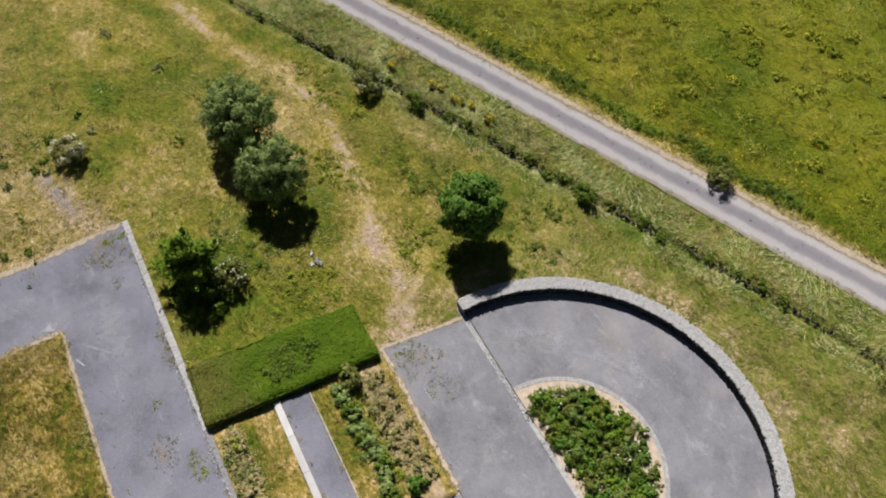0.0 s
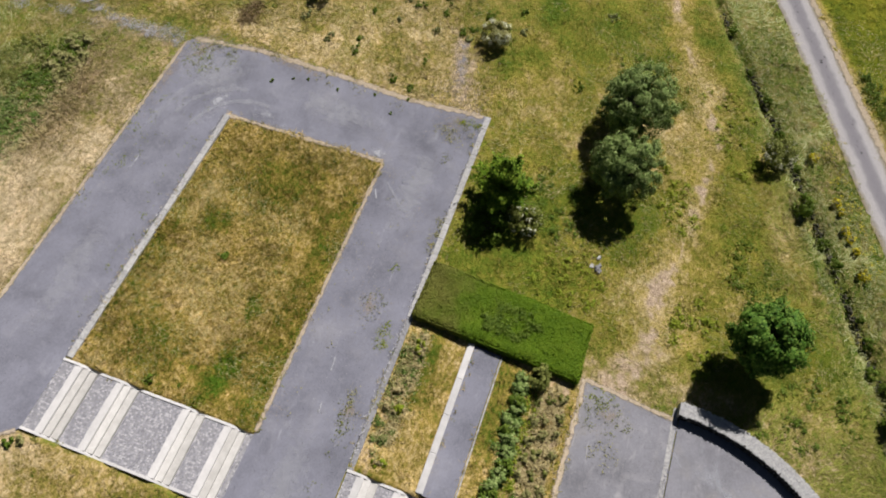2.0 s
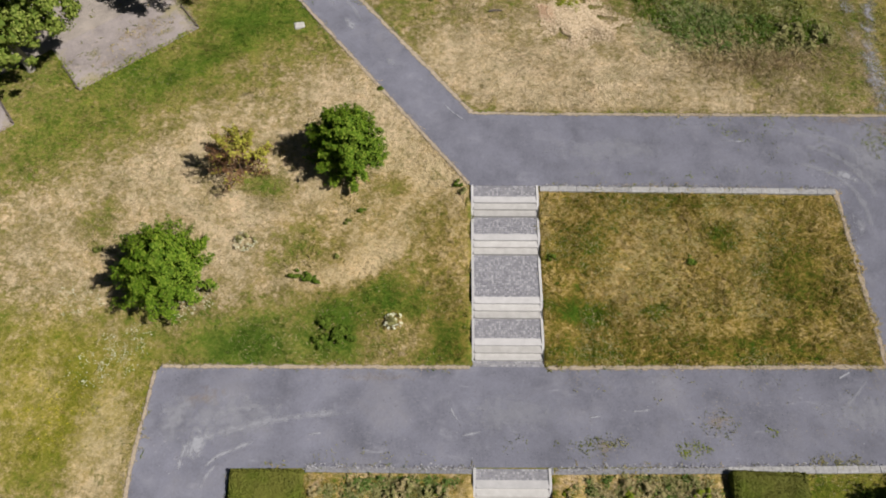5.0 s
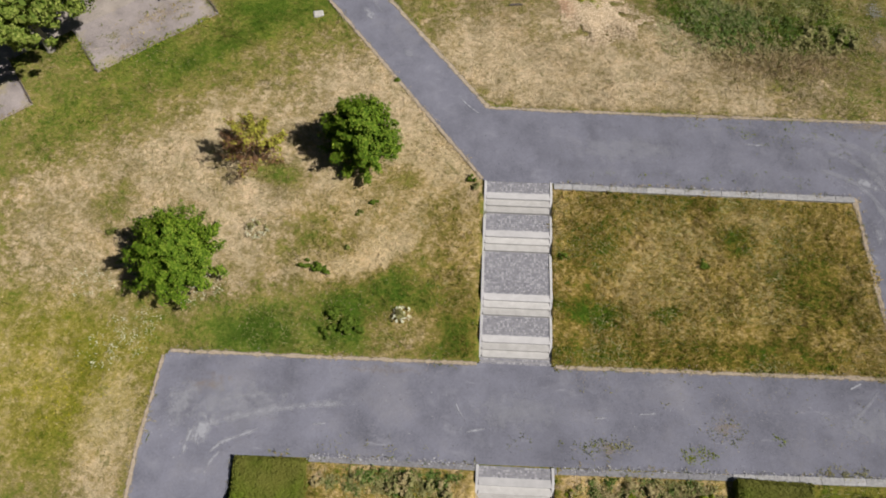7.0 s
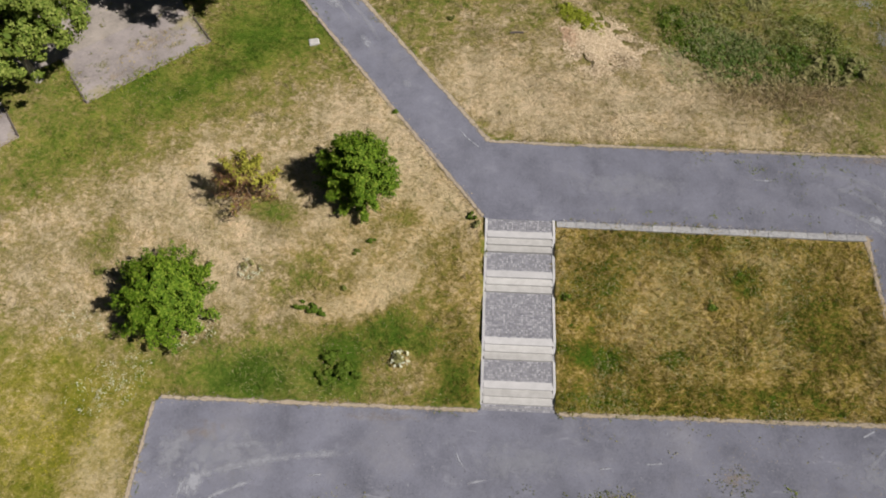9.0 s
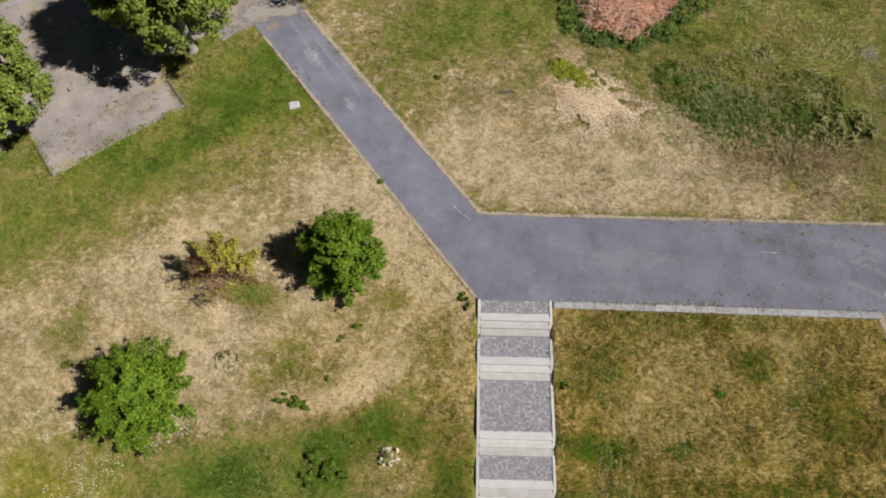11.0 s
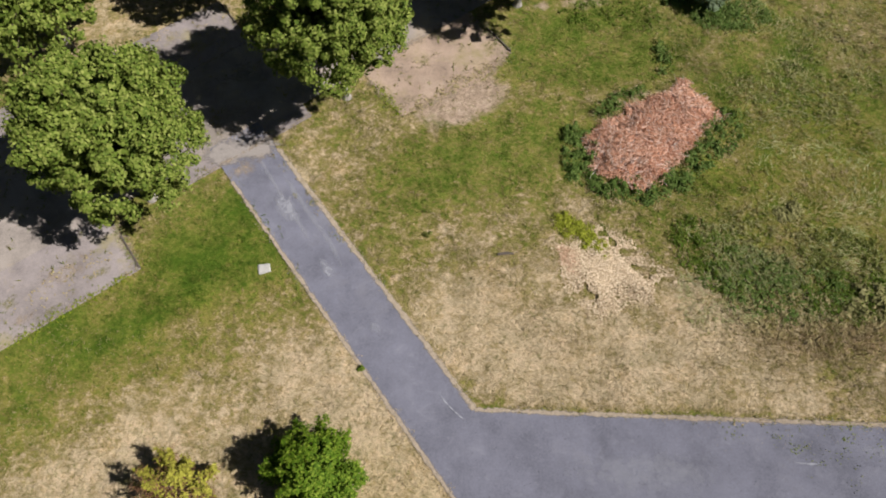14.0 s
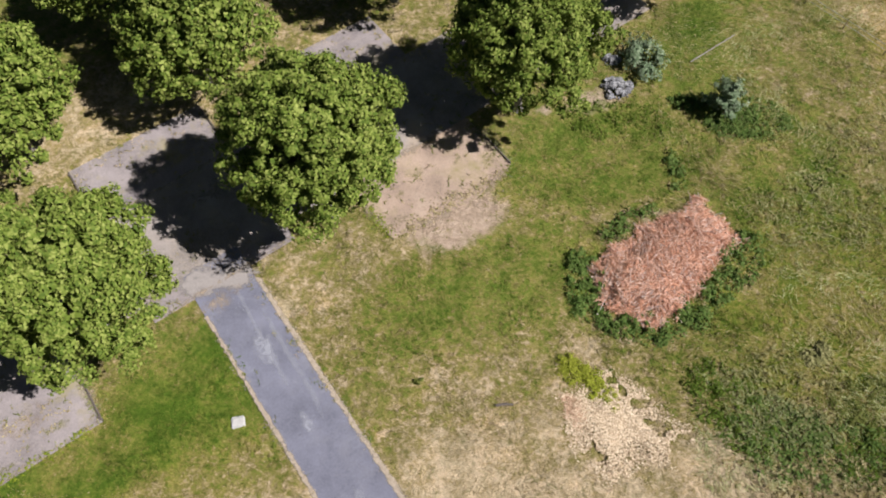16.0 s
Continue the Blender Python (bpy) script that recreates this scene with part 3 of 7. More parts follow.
def stones(name, places, sizes, material, rough=0.18, turn=True, seed=1, flat=0.0):
    """Many small uneven blocks joined in one mesh."""
    rnd = np.random.RandomState(seed)
    places, n = np.asarray(places, float), len(places)
    v = np.repeat(STONE_V[None], n, 0) * np.asarray(sizes, float).reshape(n, 1, -1)
    top = np.array([0.78] * 0 + [1.0] * 4 + [0.82] * 4)[None, :, None]
    v[:, :, :2] *= top
    v += rnd.normal(0, rough, v.shape) * np.asarray(sizes, float).reshape(n, 1, -1) * 0.5
    if turn:
        a = rnd.rand(n) * 6.283
        c, s = np.cos(a)[:, None], np.sin(a)[:, None]
        v[..., 0], v[..., 1] = v[..., 0] * c - v[..., 1] * s, v[..., 0] * s + v[..., 1] * c
    v += places[:, None]
    f = (STONE_F[None] + 8 * np.arange(n)[:, None, None]).reshape(-1, 4)
    return mesh_of(name, v.reshape(-1, 3), f, material)


def sticks(name, a, b, width, material, seed=1):
    """Straight twigs from a to b, three-sided."""
    a, b = np.asarray(a, float), np.asarray(b, float)
    n, d = len(a), b - a
    d /= np.linalg.norm(d, axis=1, keepdims=True) + 1e-9
    side = np.cross(d, np.random.RandomState(seed).normal(size=(n, 3)))
    side /= np.linalg.norm(side, axis=1, keepdims=True) + 1e-9
    up, w = np.cross(d, side), np.broadcast_to(np.asarray(width, float), (n,))[:, None]
    ring = [side, -0.5 * side + 0.866 * up, -0.5 * side - 0.866 * up]
    v = np.stack([a + r * w for r in ring] + [b + r * w * 0.45 for r in ring], 1)
    f = np.array([(0, 1, 4, 3), (1, 2, 5, 4), (2, 0, 3, 5)])
    return mesh_of(name, v.reshape(-1, 3), (f[None] + 6 * np.arange(n)[:, None, None]).reshape(-1, 4), material)


def leaves(name, places, size, material, out=None, seed=1, droop=0.5, long=1.5, hang=0.0, puff=0.6):
    """A folded leaf at each place, turned at random but leaning outwards."""
    rnd = np.random.RandomState(seed)
    places, n = np.asarray(places, float), len(places)
    nrm = rnd.normal(size=(n, 3)) * droop + (out if out is not None else np.array([0, 0, 1.0]))
    nrm /= np.linalg.norm(nrm, axis=1, keepdims=True) + 1e-9
    t = np.cross(nrm, rnd.normal(size=(n, 3)))
    t /= np.linalg.norm(t, axis=1, keepdims=True) + 1e-9
    if hang:
        t = t - hang * np.array([0, 0, 1.0])
        t /= np.linalg.norm(t, axis=1, keepdims=True) + 1e-9
        nrm = nrm - t * np.sum(nrm * t, 1, keepdims=True)
        nrm /= np.linalg.norm(nrm, axis=1, keepdims=True) + 1e-9
    b = np.cross(nrm, t)
    s = (size * rnd.uniform(0.6, 1.3, n))[:, None]
    v = np.stack([places - t * s * long / 2, places + b * s / 2 + nrm * s * 0.18, places + t * s * long / 2, places - b * s / 2 + nrm * s * 0.18], 1)
    f = np.arange(4 * n).reshape(n, 4)[:, ::-1]
    soft_n = nrm + (out / (np.linalg.norm(out, axis=1, keepdims=True) + 1e-9) if out is not None else np.array([0, 0, 1.0])) * puff
    soft_n /= np.linalg.norm(soft_n, axis=1, keepdims=True) + 1e-9
    return mesh_of(name, v.reshape(-1, 3), f, material, normals=np.repeat(soft_n, 4, 0))


def tube(bm, a, b, ra, rb, sides=7):
    """A tapered limb between two points."""
    a, b = Vector(a), Vector(b)
    q = (b - a).to_track_quat("Z", "Y").to_matrix()
    rings = [[bm.verts.new(p + q @ Vector((r * math.cos(k * 2 * math.pi / sides), r * math.sin(k * 2 * math.pi / sides), 0))) for k in range(sides)] for p, r in ((a, ra), (b, rb))]
    for k in range(sides):
        bm.faces.new((rings[0][k], rings[0][(k + 1) % sides], rings[1][(k + 1) % sides], rings[1][k]))
    bm.faces.new(rings[1])


def crown_points(n, radius, height, clumps, clump_r, seed, hollow=0.55, flat_base=0.6, cone=0.0):
    """Leaf places of a crown: clumps over an uneven ellipsoid about the origin, and the way outwards."""
    rnd = np.random.RandomState(seed)
    d = rnd.normal(size=(clumps, 3))
    d /= np.linalg.norm(d, axis=1, keepdims=True)
    d[:, 2] = np.where(d[:, 2] < -flat_base, -flat_base * rnd.rand(clumps), d[:, 2])
    lump = 0.86 - 0.3 * cone + (0.28 + 0.7 * cone) * value_noise(d[:, 0] * 2.2 + 9, d[:, 1] * 2.2 + 5 + d[:, 2] * 1.7, seed)
    centre = d * (hollow + (1 - hollow) * rnd.rand(clumps, 1) ** 0.45) * lump[:, None] * np.array([radius, radius, height / 2])
    centre[:, :2] *= (1 - cone * d[:, 2:3])
    pick = rnd.randint(0, clumps, n)
    off = rnd.normal(size=(n, 3))
    off /= np.linalg.norm(off, axis=1, keepdims=True)
    size = clump_r * (0.6 + 0.8 * rnd.rand(clumps))
    off *= (rnd.rand(n, 1) ** 0.4) * size[pick][:, None] * np.array([1, 1, 0.75])
    p = centre[pick] + off
    out = off / (np.linalg.norm(off, axis=1, keepdims=True) + 1e-9) * 0.9 + d[pick] * 0.5 + np.array([0, 0, 0.4])
    return p, out, centre


def tree(name, x, y, height, radius, leaf, label, bole=None, trunk_r=0.14, n=9000, clumps=120, clump_r=0.5, leaf_size=0.13, bark=None, crown_h=None, seed=1, group="",
         lean=(0, 0), category="tree", droop=0.5, hollow=0.55, long=1.5, cone=0.0, hang=0.0, puff=0.9):
    """A tapered trunk with limbs and a crown of leaf clumps."""
    z = float(level(x, y))
    crown_h = crown_h or radius * 1.7
    bole = bole if bole is not None else height - crown_h
    ob = thing(name, Matrix.Translation((x, y, z - 0.05)), label, category, group)
    rnd = random.Random(seed)
    p, out, centre = crown_points(n, radius, crown_h, clumps, clump_r, seed, hollow, cone=cone)
    mid = Vector((lean[0], lean[1], height - crown_h / 2))
    bm = bmesh.new()
    fork = Vector((lean[0] * 0.4, lean[1] * 0.4, bole + 0.15 * crown_h))
    tube(bm, (0, 0, 0), (0, 0, 0.25), trunk_r * 1.45, trunk_r * 1.05, 9)
    tube(bm, (0, 0, 0.2), fork, trunk_r * 1.05, trunk_r * 0.75, 9)
    part("trunk", bm, bark or BARK, ob)
    bm = bmesh.new()
    tube(bm, fork, mid + Vector((0, 0, crown_h * 0.3)), trunk_r * 0.75, trunk_r * 0.2, 7)
    for c in centre[:: max(1, clumps // 45)]:
        tip = mid + Vector(c)
        start = fork.lerp(mid + Vector((0, 0, crown_h * 0.2)), rnd.random() * 0.8)
        knee = start.lerp(tip, 0.5) + Vector((0, 0, -0.08 * radius))
        tube(bm, start, knee, trunk_r * 0.36, trunk_r * 0.22, 5)
        tube(bm, knee, tip, trunk_r * 0.22, trunk_r * 0.06, 4)
    part("branchwork", bm, BARK, ob)
    part("crown", leaves("crown", p + np.array(mid), leaf_size, leaf, out, seed, droop, long, hang, puff), None, ob)
    # Oversized hidden leaves added inside the crown to block sun and darken its shadow.
    k = max(1, n // 8)
    part("shade_fill_leaves", leaves("shade_fill_leaves", p[:k] * 0.68 + np.array(mid), leaf_size * 2.3, leaf, out[:k], seed + 1, 0.9, 1.4), None, ob)
    return ob


def frond_tree(name, x, y, height, radius, leaf, label, n=14000, limbs=34, leaf_size=0.08, trunk_r=0.08, seed=1, group="", category="tree", rise=(12, 55), bare=None, twig_mat=None, dense=1.0):
    """A young tree whose limbs fan out from low on the trunk, each a pointed spray of leafy twigs. bare: a direction away from which the twigs are leafless."""
    rnd = np.random.RandomState(seed)
    ob = thing(name, Matrix.Translation((x, y, float(level(x, y)) - 0.05)), label, category, group)
    bm = bmesh.new()
    tube(bm, (0, 0, 0), (0, 0, 0.2), trunk_r * 1.4, trunk_r, 8)
    tube(bm, (0, 0, 0.15), (0.05, 0.03, height * 0.92), trunk_r, trunk_r * 0.18, 8)
    part("trunk", bm, BARK, ob)
    starts, tips, widths, p, out = [], [], [], [], []
    per = n // limbs
    for k in range(limbs):
        h = (k + rnd.rand()) / limbs
        az = 2.39996 * k + rnd.normal(0, 0.3)
        el = radians(rise[0] + (rise[1] - rise[0]) * h ** 1.2 + rnd.normal(0, 9))
        base = np.array([0, 0, height * (0.06 + 0.62 * h)])
        length = radius * (1.06 - 0.34 * h * h) * (rnd.uniform(0.80, 1.06) if k % 3 else rnd.uniform(0.5, 0.85))
        d = np.array([math.cos(az) * math.cos(el), math.sin(az) * math.cos(el), math.sin(el)])
        starts.append(base), tips.append(base + d * length), widths.append(trunk_r * 0.3)
        side = np.cross(d, (0, 0, 1.0))
        side /= np.linalg.norm(side)
        twigs = 9
        for j in range(twigs):
            t = 0.28 + 0.72 * j / (twigs - 1)
            a = base + d * length * t
            way = d * 0.75 + side * (0.8 if j % 2 else -0.8) * (1.15 - t) + np.array([0, 0, 0.30]) + rnd.normal(0, 0.12, 3)
            way /= np.linalg.norm(way)
            ln = radius * 0.36 * (1.2 - 0.6 * t) * rnd.uniform(0.7, 1.2)
            starts.append(a), tips.append(a + way * ln), widths.append(trunk_r * 0.12)
            m = per // twigs
            u = rnd.rand(m, 1) ** 0.8
            q = a + way * ln * u * 1.05 + rnd.normal(0, 0.06 + 0.03 * radius, (m, 3)) * (1.2 - 0.8 * u)
            p.append(q)
            out.append(np.repeat((way * 0.5 + np.array([math.cos(az), math.sin(az), 0]) * 0.45 + np.array([0, 0, 0.65]))[None], m, 0) + rnd.normal(0, 0.2, (m, 3)))
    p, out = np.concatenate(p), np.concatenate(out)
    starts, tips = np.array(starts), np.array(tips)
    if bare is not None:
        reach = p @ np.array(bare[:3])
        keep = rnd.rand(len(p)) < np.clip((reach - bare[3]) / 0.8, 0.03, 1.0)
        p, out = p[keep], out[keep]
    part("branchwork", sticks("branchwork", starts, tips, np.array(widths), twig_mat or BARK, seed), None, ob)
    part("crown", leaves("crown", p, leaf_size, leaf, out, seed, 0.5, 2.2, 0.0, 0.8), None, ob)
    if bare is None:
        # Large unseen leaves round the heart, added to make the cast shadow denser.
        heart = np.array([0, 0, height * 0.5])
        part("shade_fill_leaves", leaves("shade_fill_leaves", (p[::12] - heart) * 0.66 + heart, leaf_size * 2.6, leaf, out[::12], seed + 1, 0.9, 1.4), None, ob)
    if bare is not None:
        ends = rnd.randint(0, len(tips), 1500)
        a = starts[ends] + (tips[ends] - starts[ends]) * rnd.uniform(0.3, 1, (1500, 1))
        tagged(part("deadwood", sticks("deadwood", a, a + rnd.normal(0, 0.2, (1500, 3)), 0.014, twig_mat or STALK, seed + 1), None, ob, "bare brown twigs"), kind="stuff")
    return ob


def bush(name, x, y, radius, height, leaf, label, n=1500, clumps=30, seed=1, leaf_size=0.1, bloom=None, bloom_n=0, group="", category="bush", twigs=True, squash=1.0):
    """A low plant: stems from the ground and leaf clumps."""
    z = float(level(x, y))
    ob = thing(name, Matrix.Translation((x, y, z)), label, category, group)
    p, out, centre = crown_points(n, radius, height, clumps, radius * 0.34, seed, 0.35, 0.9)
    p = p * np.array([1, squash, 1]) + np.array([0, 0, height * 0.5])
    p[:, 2] = np.maximum(p[:, 2], 0.02)
    if twigs:
        tips = centre[:24] * np.array([1, squash, 1]) + np.array([0, 0, height * 0.5])
        tips[:, 2] = np.maximum(tips[:, 2], 0.1)
        base = tips * np.array([0.08, 0.08, 0]) - np.array([0, 0, 0.05])
        part("stems", sticks("stems", base, tips, 0.018 + 0.01 * radius, BARK, seed), None, ob)
    green = part("foliage", leaves("foliage", p, leaf_size, leaf, out, seed), None, ob)
    if bloom:
        q, qo, _ = crown_points(bloom_n, radius * 1.02, height * 1.05, 26, radius * 0.22, seed + 7, 0.85, 0.2)
        q = q * np.array([1, squash, 1]) + np.array([0, 0, height * 0.55])
        part("blossom", leaves("blossom", q, leaf_size * 0.8, bloom, qo, seed + 3), None, green, {BLOSSOM: "small white flower heads", GOLD: "yellow flower heads"}.get(bloom, "pale dry flower heads"))
    return ob


# ---- ground ----
def ground_traits(x, y):
    """How dry, how bare, how yellow-green and how tall the growth is at places in plan."""
    wide, mid = value_noise(x * 0.16 + 3, y * 0.16 + 8, 11), value_noise(x * 0.55, y * 0.55, 12)
    dry = 0.42 + 0.30 * (wide - 0.5)
    acid, bare, tall, russet = np.zeros_like(x), np.zeros_like(x), np.full_like(x, 0.13), np.zeros_like(x)

    def blend(a, value, mask):
        return a * (1 - mask) + value * mask

    north = soft(y, 4.9, 5.6) * soft(x + 0.767 * y, 0.8, 2.2)
    west = soft(-x, 0, 0.4) * soft(y, -60, -50) * (1 - soft(y, 34, 38))
    south = soft(-y, 24, 27)
    east = soft(x, 24, 27)
    # the dry slope west of the stairs
    dry = blend(dry, 0.87 + 0.25 * (wide - 0.5) + 0.25 * (mid - 0.5), blob(x, y, -8, 0.5, 13, 10, 10, 0.4) * west)
    russet = blend(russet, 0.35, blob(x, y, -4.5, -3.5, 5, 6, 0, 0.5) * west)
    dry = blend(dry, 0.03 + 0.5 * (mid - 0.4), blob(x, y, -8.5, -8.0, 6.5, 1.9, 6, 0.6) * west)
    dry = blend(dry, 0.04, blob(x, y, -4.6, -6.6, 2.6, 1.5, 25, 0.5) * west)
    dry = blend(dry, 0.35 + 0.45 * (mid - 0.5), blob(x, y, -17.5, 9.5, 9.5, 3.6, 38, 0.6))
    acid = blend(acid, 0.12, blob(x, y, -17.5, 8.5, 10.5, 4.6, 38, 0.5))
    dry = blend(dry, 0.14 + 0.3 * (mid - 0.5), blob(x, y, -13.3, 13.6, 4.4, 2.7, 45, 0.45))
    dry = blend(dry, 0.84, blob(x, y, -21.0, -3.0, 6.5, 4.2, 0, 0.5))
    dry = blend(dry, 0.93, blob(x, y, -3.6, 3.2, 3.4, 4.2, 30, 0.6) * west)
    dry = blend(dry, 0.62, blob(x, y, -20.6, -2.0, 1.0, 1.5, 0, 0.9))
    dry = blend(dry, 0.34, blob(x, y, -11.7, 0.2, 1.6, 0.7, -10, 0.7))
    dry = blend(dry, 0.40, blob(x, y, -4.6, 0.2, 1.0, 0.6, 0, 0.8))
    dry = blend(dry, 0.52, blob(x, y, -9.6, -3.4, 2.0, 1.4, 20, 0.8))
    dry = blend(dry, 0.50, blob(x, y, -2.2, -2.6, 1.1, 1.8, -20, 0.8) * west)
    dry = blend(dry, 0.42, blob(x, y, -2.8, -5.2, 1.4, 1.0, 0, 0.8) * west)
    dry = blend(dry, 0.20, blob(x, y, -0.9, -8.7, 0.9, 1.2, 0, 0.7) * west)
    dry = blend(dry, 0.66, blob(x, y, -4.2, -8.4, 1.7, 1.1, 0, 0.6) * west)
    dry = blend(dry, 0.10, blob(x, y, -22.0, 8.6, 2.0, 1.6, 30, 0.7))
    dry = blend(dry, 0.10, blob(x, y, -18.3, 8.3, 3.4, 0.9, 38, 0.7))
    dry = blend(dry, 0.60 + 0.45 * (mid - 0.5), blob(x, y, -22.5, -11.8, 6, 3.8, 0, 0.6))
    acid = blend(acid, 0.7, blob(x, y, -22.5, -11.8, 6.5, 4.2, 0, 0.6))
    dry = blend(dry, 0.86, blob(x, y, -18.3, -14.5, 1.6, 4, 0, 0.5))
    # the lawn between the paths
    lawn = soft(x, 3.4, 4) * (1 - soft(x, 21.4, 22)) * soft(-y, 0.1, 0.4) * (1 - soft(-y, 9.6, 10.2))
    dry = blend(dry, 0.62 + 0.16 * (wide - 0.5) + 0.36 * (mid - 0.5), lawn)
    russet = blend(russet, 1.0, lawn)
    russet = blend(russet, 0.6, soft(x, -4.5, -1.0) * (1 - soft(x, -0.1, 0.1)) * soft(-y, 0.5, 2) * (1 - soft(-y, 9.6, 10)))
    acid = blend(acid, 0.10, lawn)
    dry = blend(dry, 0.02, blob(x, y, 5.9, -7.1, 2.0, 0.75, -8, 0.6) * lawn)
    dry = blend(dry, 0.16, blob(x, y, 13.6, -3.0, 1.0, 0.8, 0, 0.7) * lawn)
    dry = blend(dry, 0.26, blob(x, y, 17.2, -5.4, 1.6, 1.4, 30, 0.7) * lawn)
    dry = blend(dry, 0.20, blob(x, y, 16.0, -8.9, 1.6, 0.6, 0, 0.7) * lawn)
    dry = blend(dry, 0.10, blob(x, y, 9.7, -7.0, 0.9, 0.4, 10, 0.6) * lawn)
    dry = blend(dry, 0.12, blob(x, y, 5.4, -9.3, 2.2, 0.4, 0, 0.6) * lawn)
    dry = blend(dry, 0.34, blob(x, y, 12, -9.0, 8, 0.8, 0, 0.5) * lawn)
    dry = blend(dry, 0.30, blob(x, y, 6.0, -3.4, 1.8, 1.4, 0, 0.6) * lawn)
    dry = blend(dry, 0.32, blob(x, y, 10.5, -0.9, 5, 0.7, 0, 0.6) * lawn)
    tall = blend(tall, 0.15, lawn)
    # the straw-coloured ground north of the upper path
    dry = blend(dry, 0.56 + 0.35 * (wide - 0.5), north * (1 - soft(x, 24, 27)))
    dry = blend(dry, 0.95, blob(x, y, 6, 8.6, 10.5, 4.3, -8, 0.35) * north)
    dry = blend(dry, 0.76 + 0.4 * (mid - 0.5), blob(x, y, 4.0, 14.4, 5.5, 3.6, -30, 0.7) * north)
    dry = blend(dry, 0.85, blob(x, y, 18, 6.4, 6.5, 1.5, 0, 0.5))
    dry = blend(dry, 0.66, blob(x, y, 2.5, 16.5, 3, 2.5, 0, 0.6))
    dry = blend(dry, 0.30, blob(x, y, 0.5, 19.5, 7, 2.8, 20, 0.5) * north * soft(x + y, 6, 10))
    dry = blend(dry, 0.38 + 0.3 * (mid - 0.5), blob(x, y, 18.5, 19, 8, 8, 0, 0.4))
    dry = blend(dry, 0.38 + 0.35 * (mid - 0.5), blob(x, y, 22, 30, 9, 9, 0, 0.5))
    dry = blend(dry, 0.5 + 0.4 * (mid - 0.5), blob(x, y, 21.5, 7.4, 3.6, 2.0, 0, 0.6))
    dry = blend(dry, 0.22, blob(x, y, 8, 28.5, 5.5, 3.5, 10, 0.5))
    acid = blend(acid, 0.20, blob(x, y, 20, 18, 8, 6, 0, 0.5))
    tall = blend(tall, 0.17, blob(x, y, 17, 18, 10, 11, 0, 0.4))
    # rough grass east of the paths
    rough = east * soft(y, -22, -18)
    dry = blend(dry, 0.44 + 0.55 * (mid - 0.5) + 0.4 * (wide - 0.5), rough)
    acid = blend(acid, 0.20, rough)
    russet = blend(russet, 0.35, rough)
    tall = blend(tall, 0.14, east)
    dry = blend(dry, 0.80, blob(x, y, 27.0, -2, 1.2, 7, 0, 0.7))
    bare = blend(bare, 0.60, blob(x, y, 30, -12.0, 4.6, 1.2, 18, 0.9))
    dry = blend(dry, 0.8, blob(x, y, 29.6, -11.8, 5.0, 2.2, 18, 0.8))
    bare = blend(bare, 0.45, blob(x, y, 24.2, 9.5, 0.8, 6, -6, 0.5))
    dry = blend(dry, 0.36, blob(x, y, 40, -14, 10, 4, 0, 0.5))
    # meadow beside the hedge and along the worn trail
    mead = soft(x, 12.2, 16.5) * soft(-y, 13.2, 16.2) * (1 - soft(-y, 45, 52))
    dry = blend(dry, 0.39 + 0.50 * (mid - 0.5) + 0.55 * (wide - 0.5), mead)
    acid = blend(acid, 0.48, mead)
    russet = blend(russet, 0.30, mead)
    dry = blend(dry, 0.24 + 0.45 * (mid - 0.5), blob(x, y, 19.5, -20.5, 5.5, 5.5, 0, 0.7))
    dry = blend(dry, 0.18, blob(x, y, 16.6, -18.6, 1.6, 3.4, 0, 0.6))
    dry = blend(dry, 0.16, blob(x, y, 15.2, -32.2, 2.6, 1.2, 10, 0.6))
    dry = blend(dry, 0.15, blob(x, y, 22.2, -24.8, 2.0, 1.0, 0, 0.6))
    tall = blend(tall, 0.13, mead)
    worn = from_line(x, y, TRAIL) + 0.45 * soft(x, 18, 26)
    worn = worn + 0.9 * (value_noise(x * 0.7, y * 0.7, 14) - 0.45) + 0.9 * (value_noise(x * 2.1, y * 2.1, 15) - 0.5)
    dry = blend(dry, 0.80, 1 - soft(worn, 0.1, 2.4))
    bare = np.maximum(bare, 0.72 * (1 - soft(worn, 0.1, 1.1)))
    bare = np.maximum(bare, 0.75 * blob(x, y, -0.8, 23.6, 3.4, 1.9, 25, 0.5))
    dry = blend(dry, 0.8, blob(x, y, -22, 31, 8, 3, 38, 0.5))
    bare = np.maximum(bare, (0.45 + 0.5 * (mid - 0.4)) * np.maximum(blob(x, y, 13.8, -26.9, 1.7, 1.9, 0, 0.9), blob(x, y, 16.3, -27.6, 1.8, 0.8, -15, 0.9)))
    dry = blend(dry, 0.62, blob(x, y, 13.5, -36, 2.0, 4.5, 25, 0.6))
    dry = blend(dry, 0.72, blob(x, y, 25.5, -33.8, 4.0, 0.7, 26, 0.6))
    dry = blend(dry, 0.70, blob(x, y, 24.5, -35.6, 5, 0.8, 26, 0.6))
    dry = blend(dry, 0.30, blob(x, y, 26.5, -31.4, 4.5, 1.5, 8, 0.5))
    ring = np.hypot(x - PLAZA_C[0], y - PLAZA_C[1])
    dry = blend(dry, 0.62, (1 - soft(np.abs(ring - 11.9), 0.5, 1.6)) * south)
    # beds between the two lower walks
    bed = soft(x, -11, -10) * (1 - soft(x, 11.9, 12.2)) * soft(-y, 15, 15.1) * (1 - soft(-y, 24.9, 25.2))
    dry = blend(dry, 0.62 + 0.5 * (mid - 0.5), bed)
    russet = blend(russet, 0.8, bed)
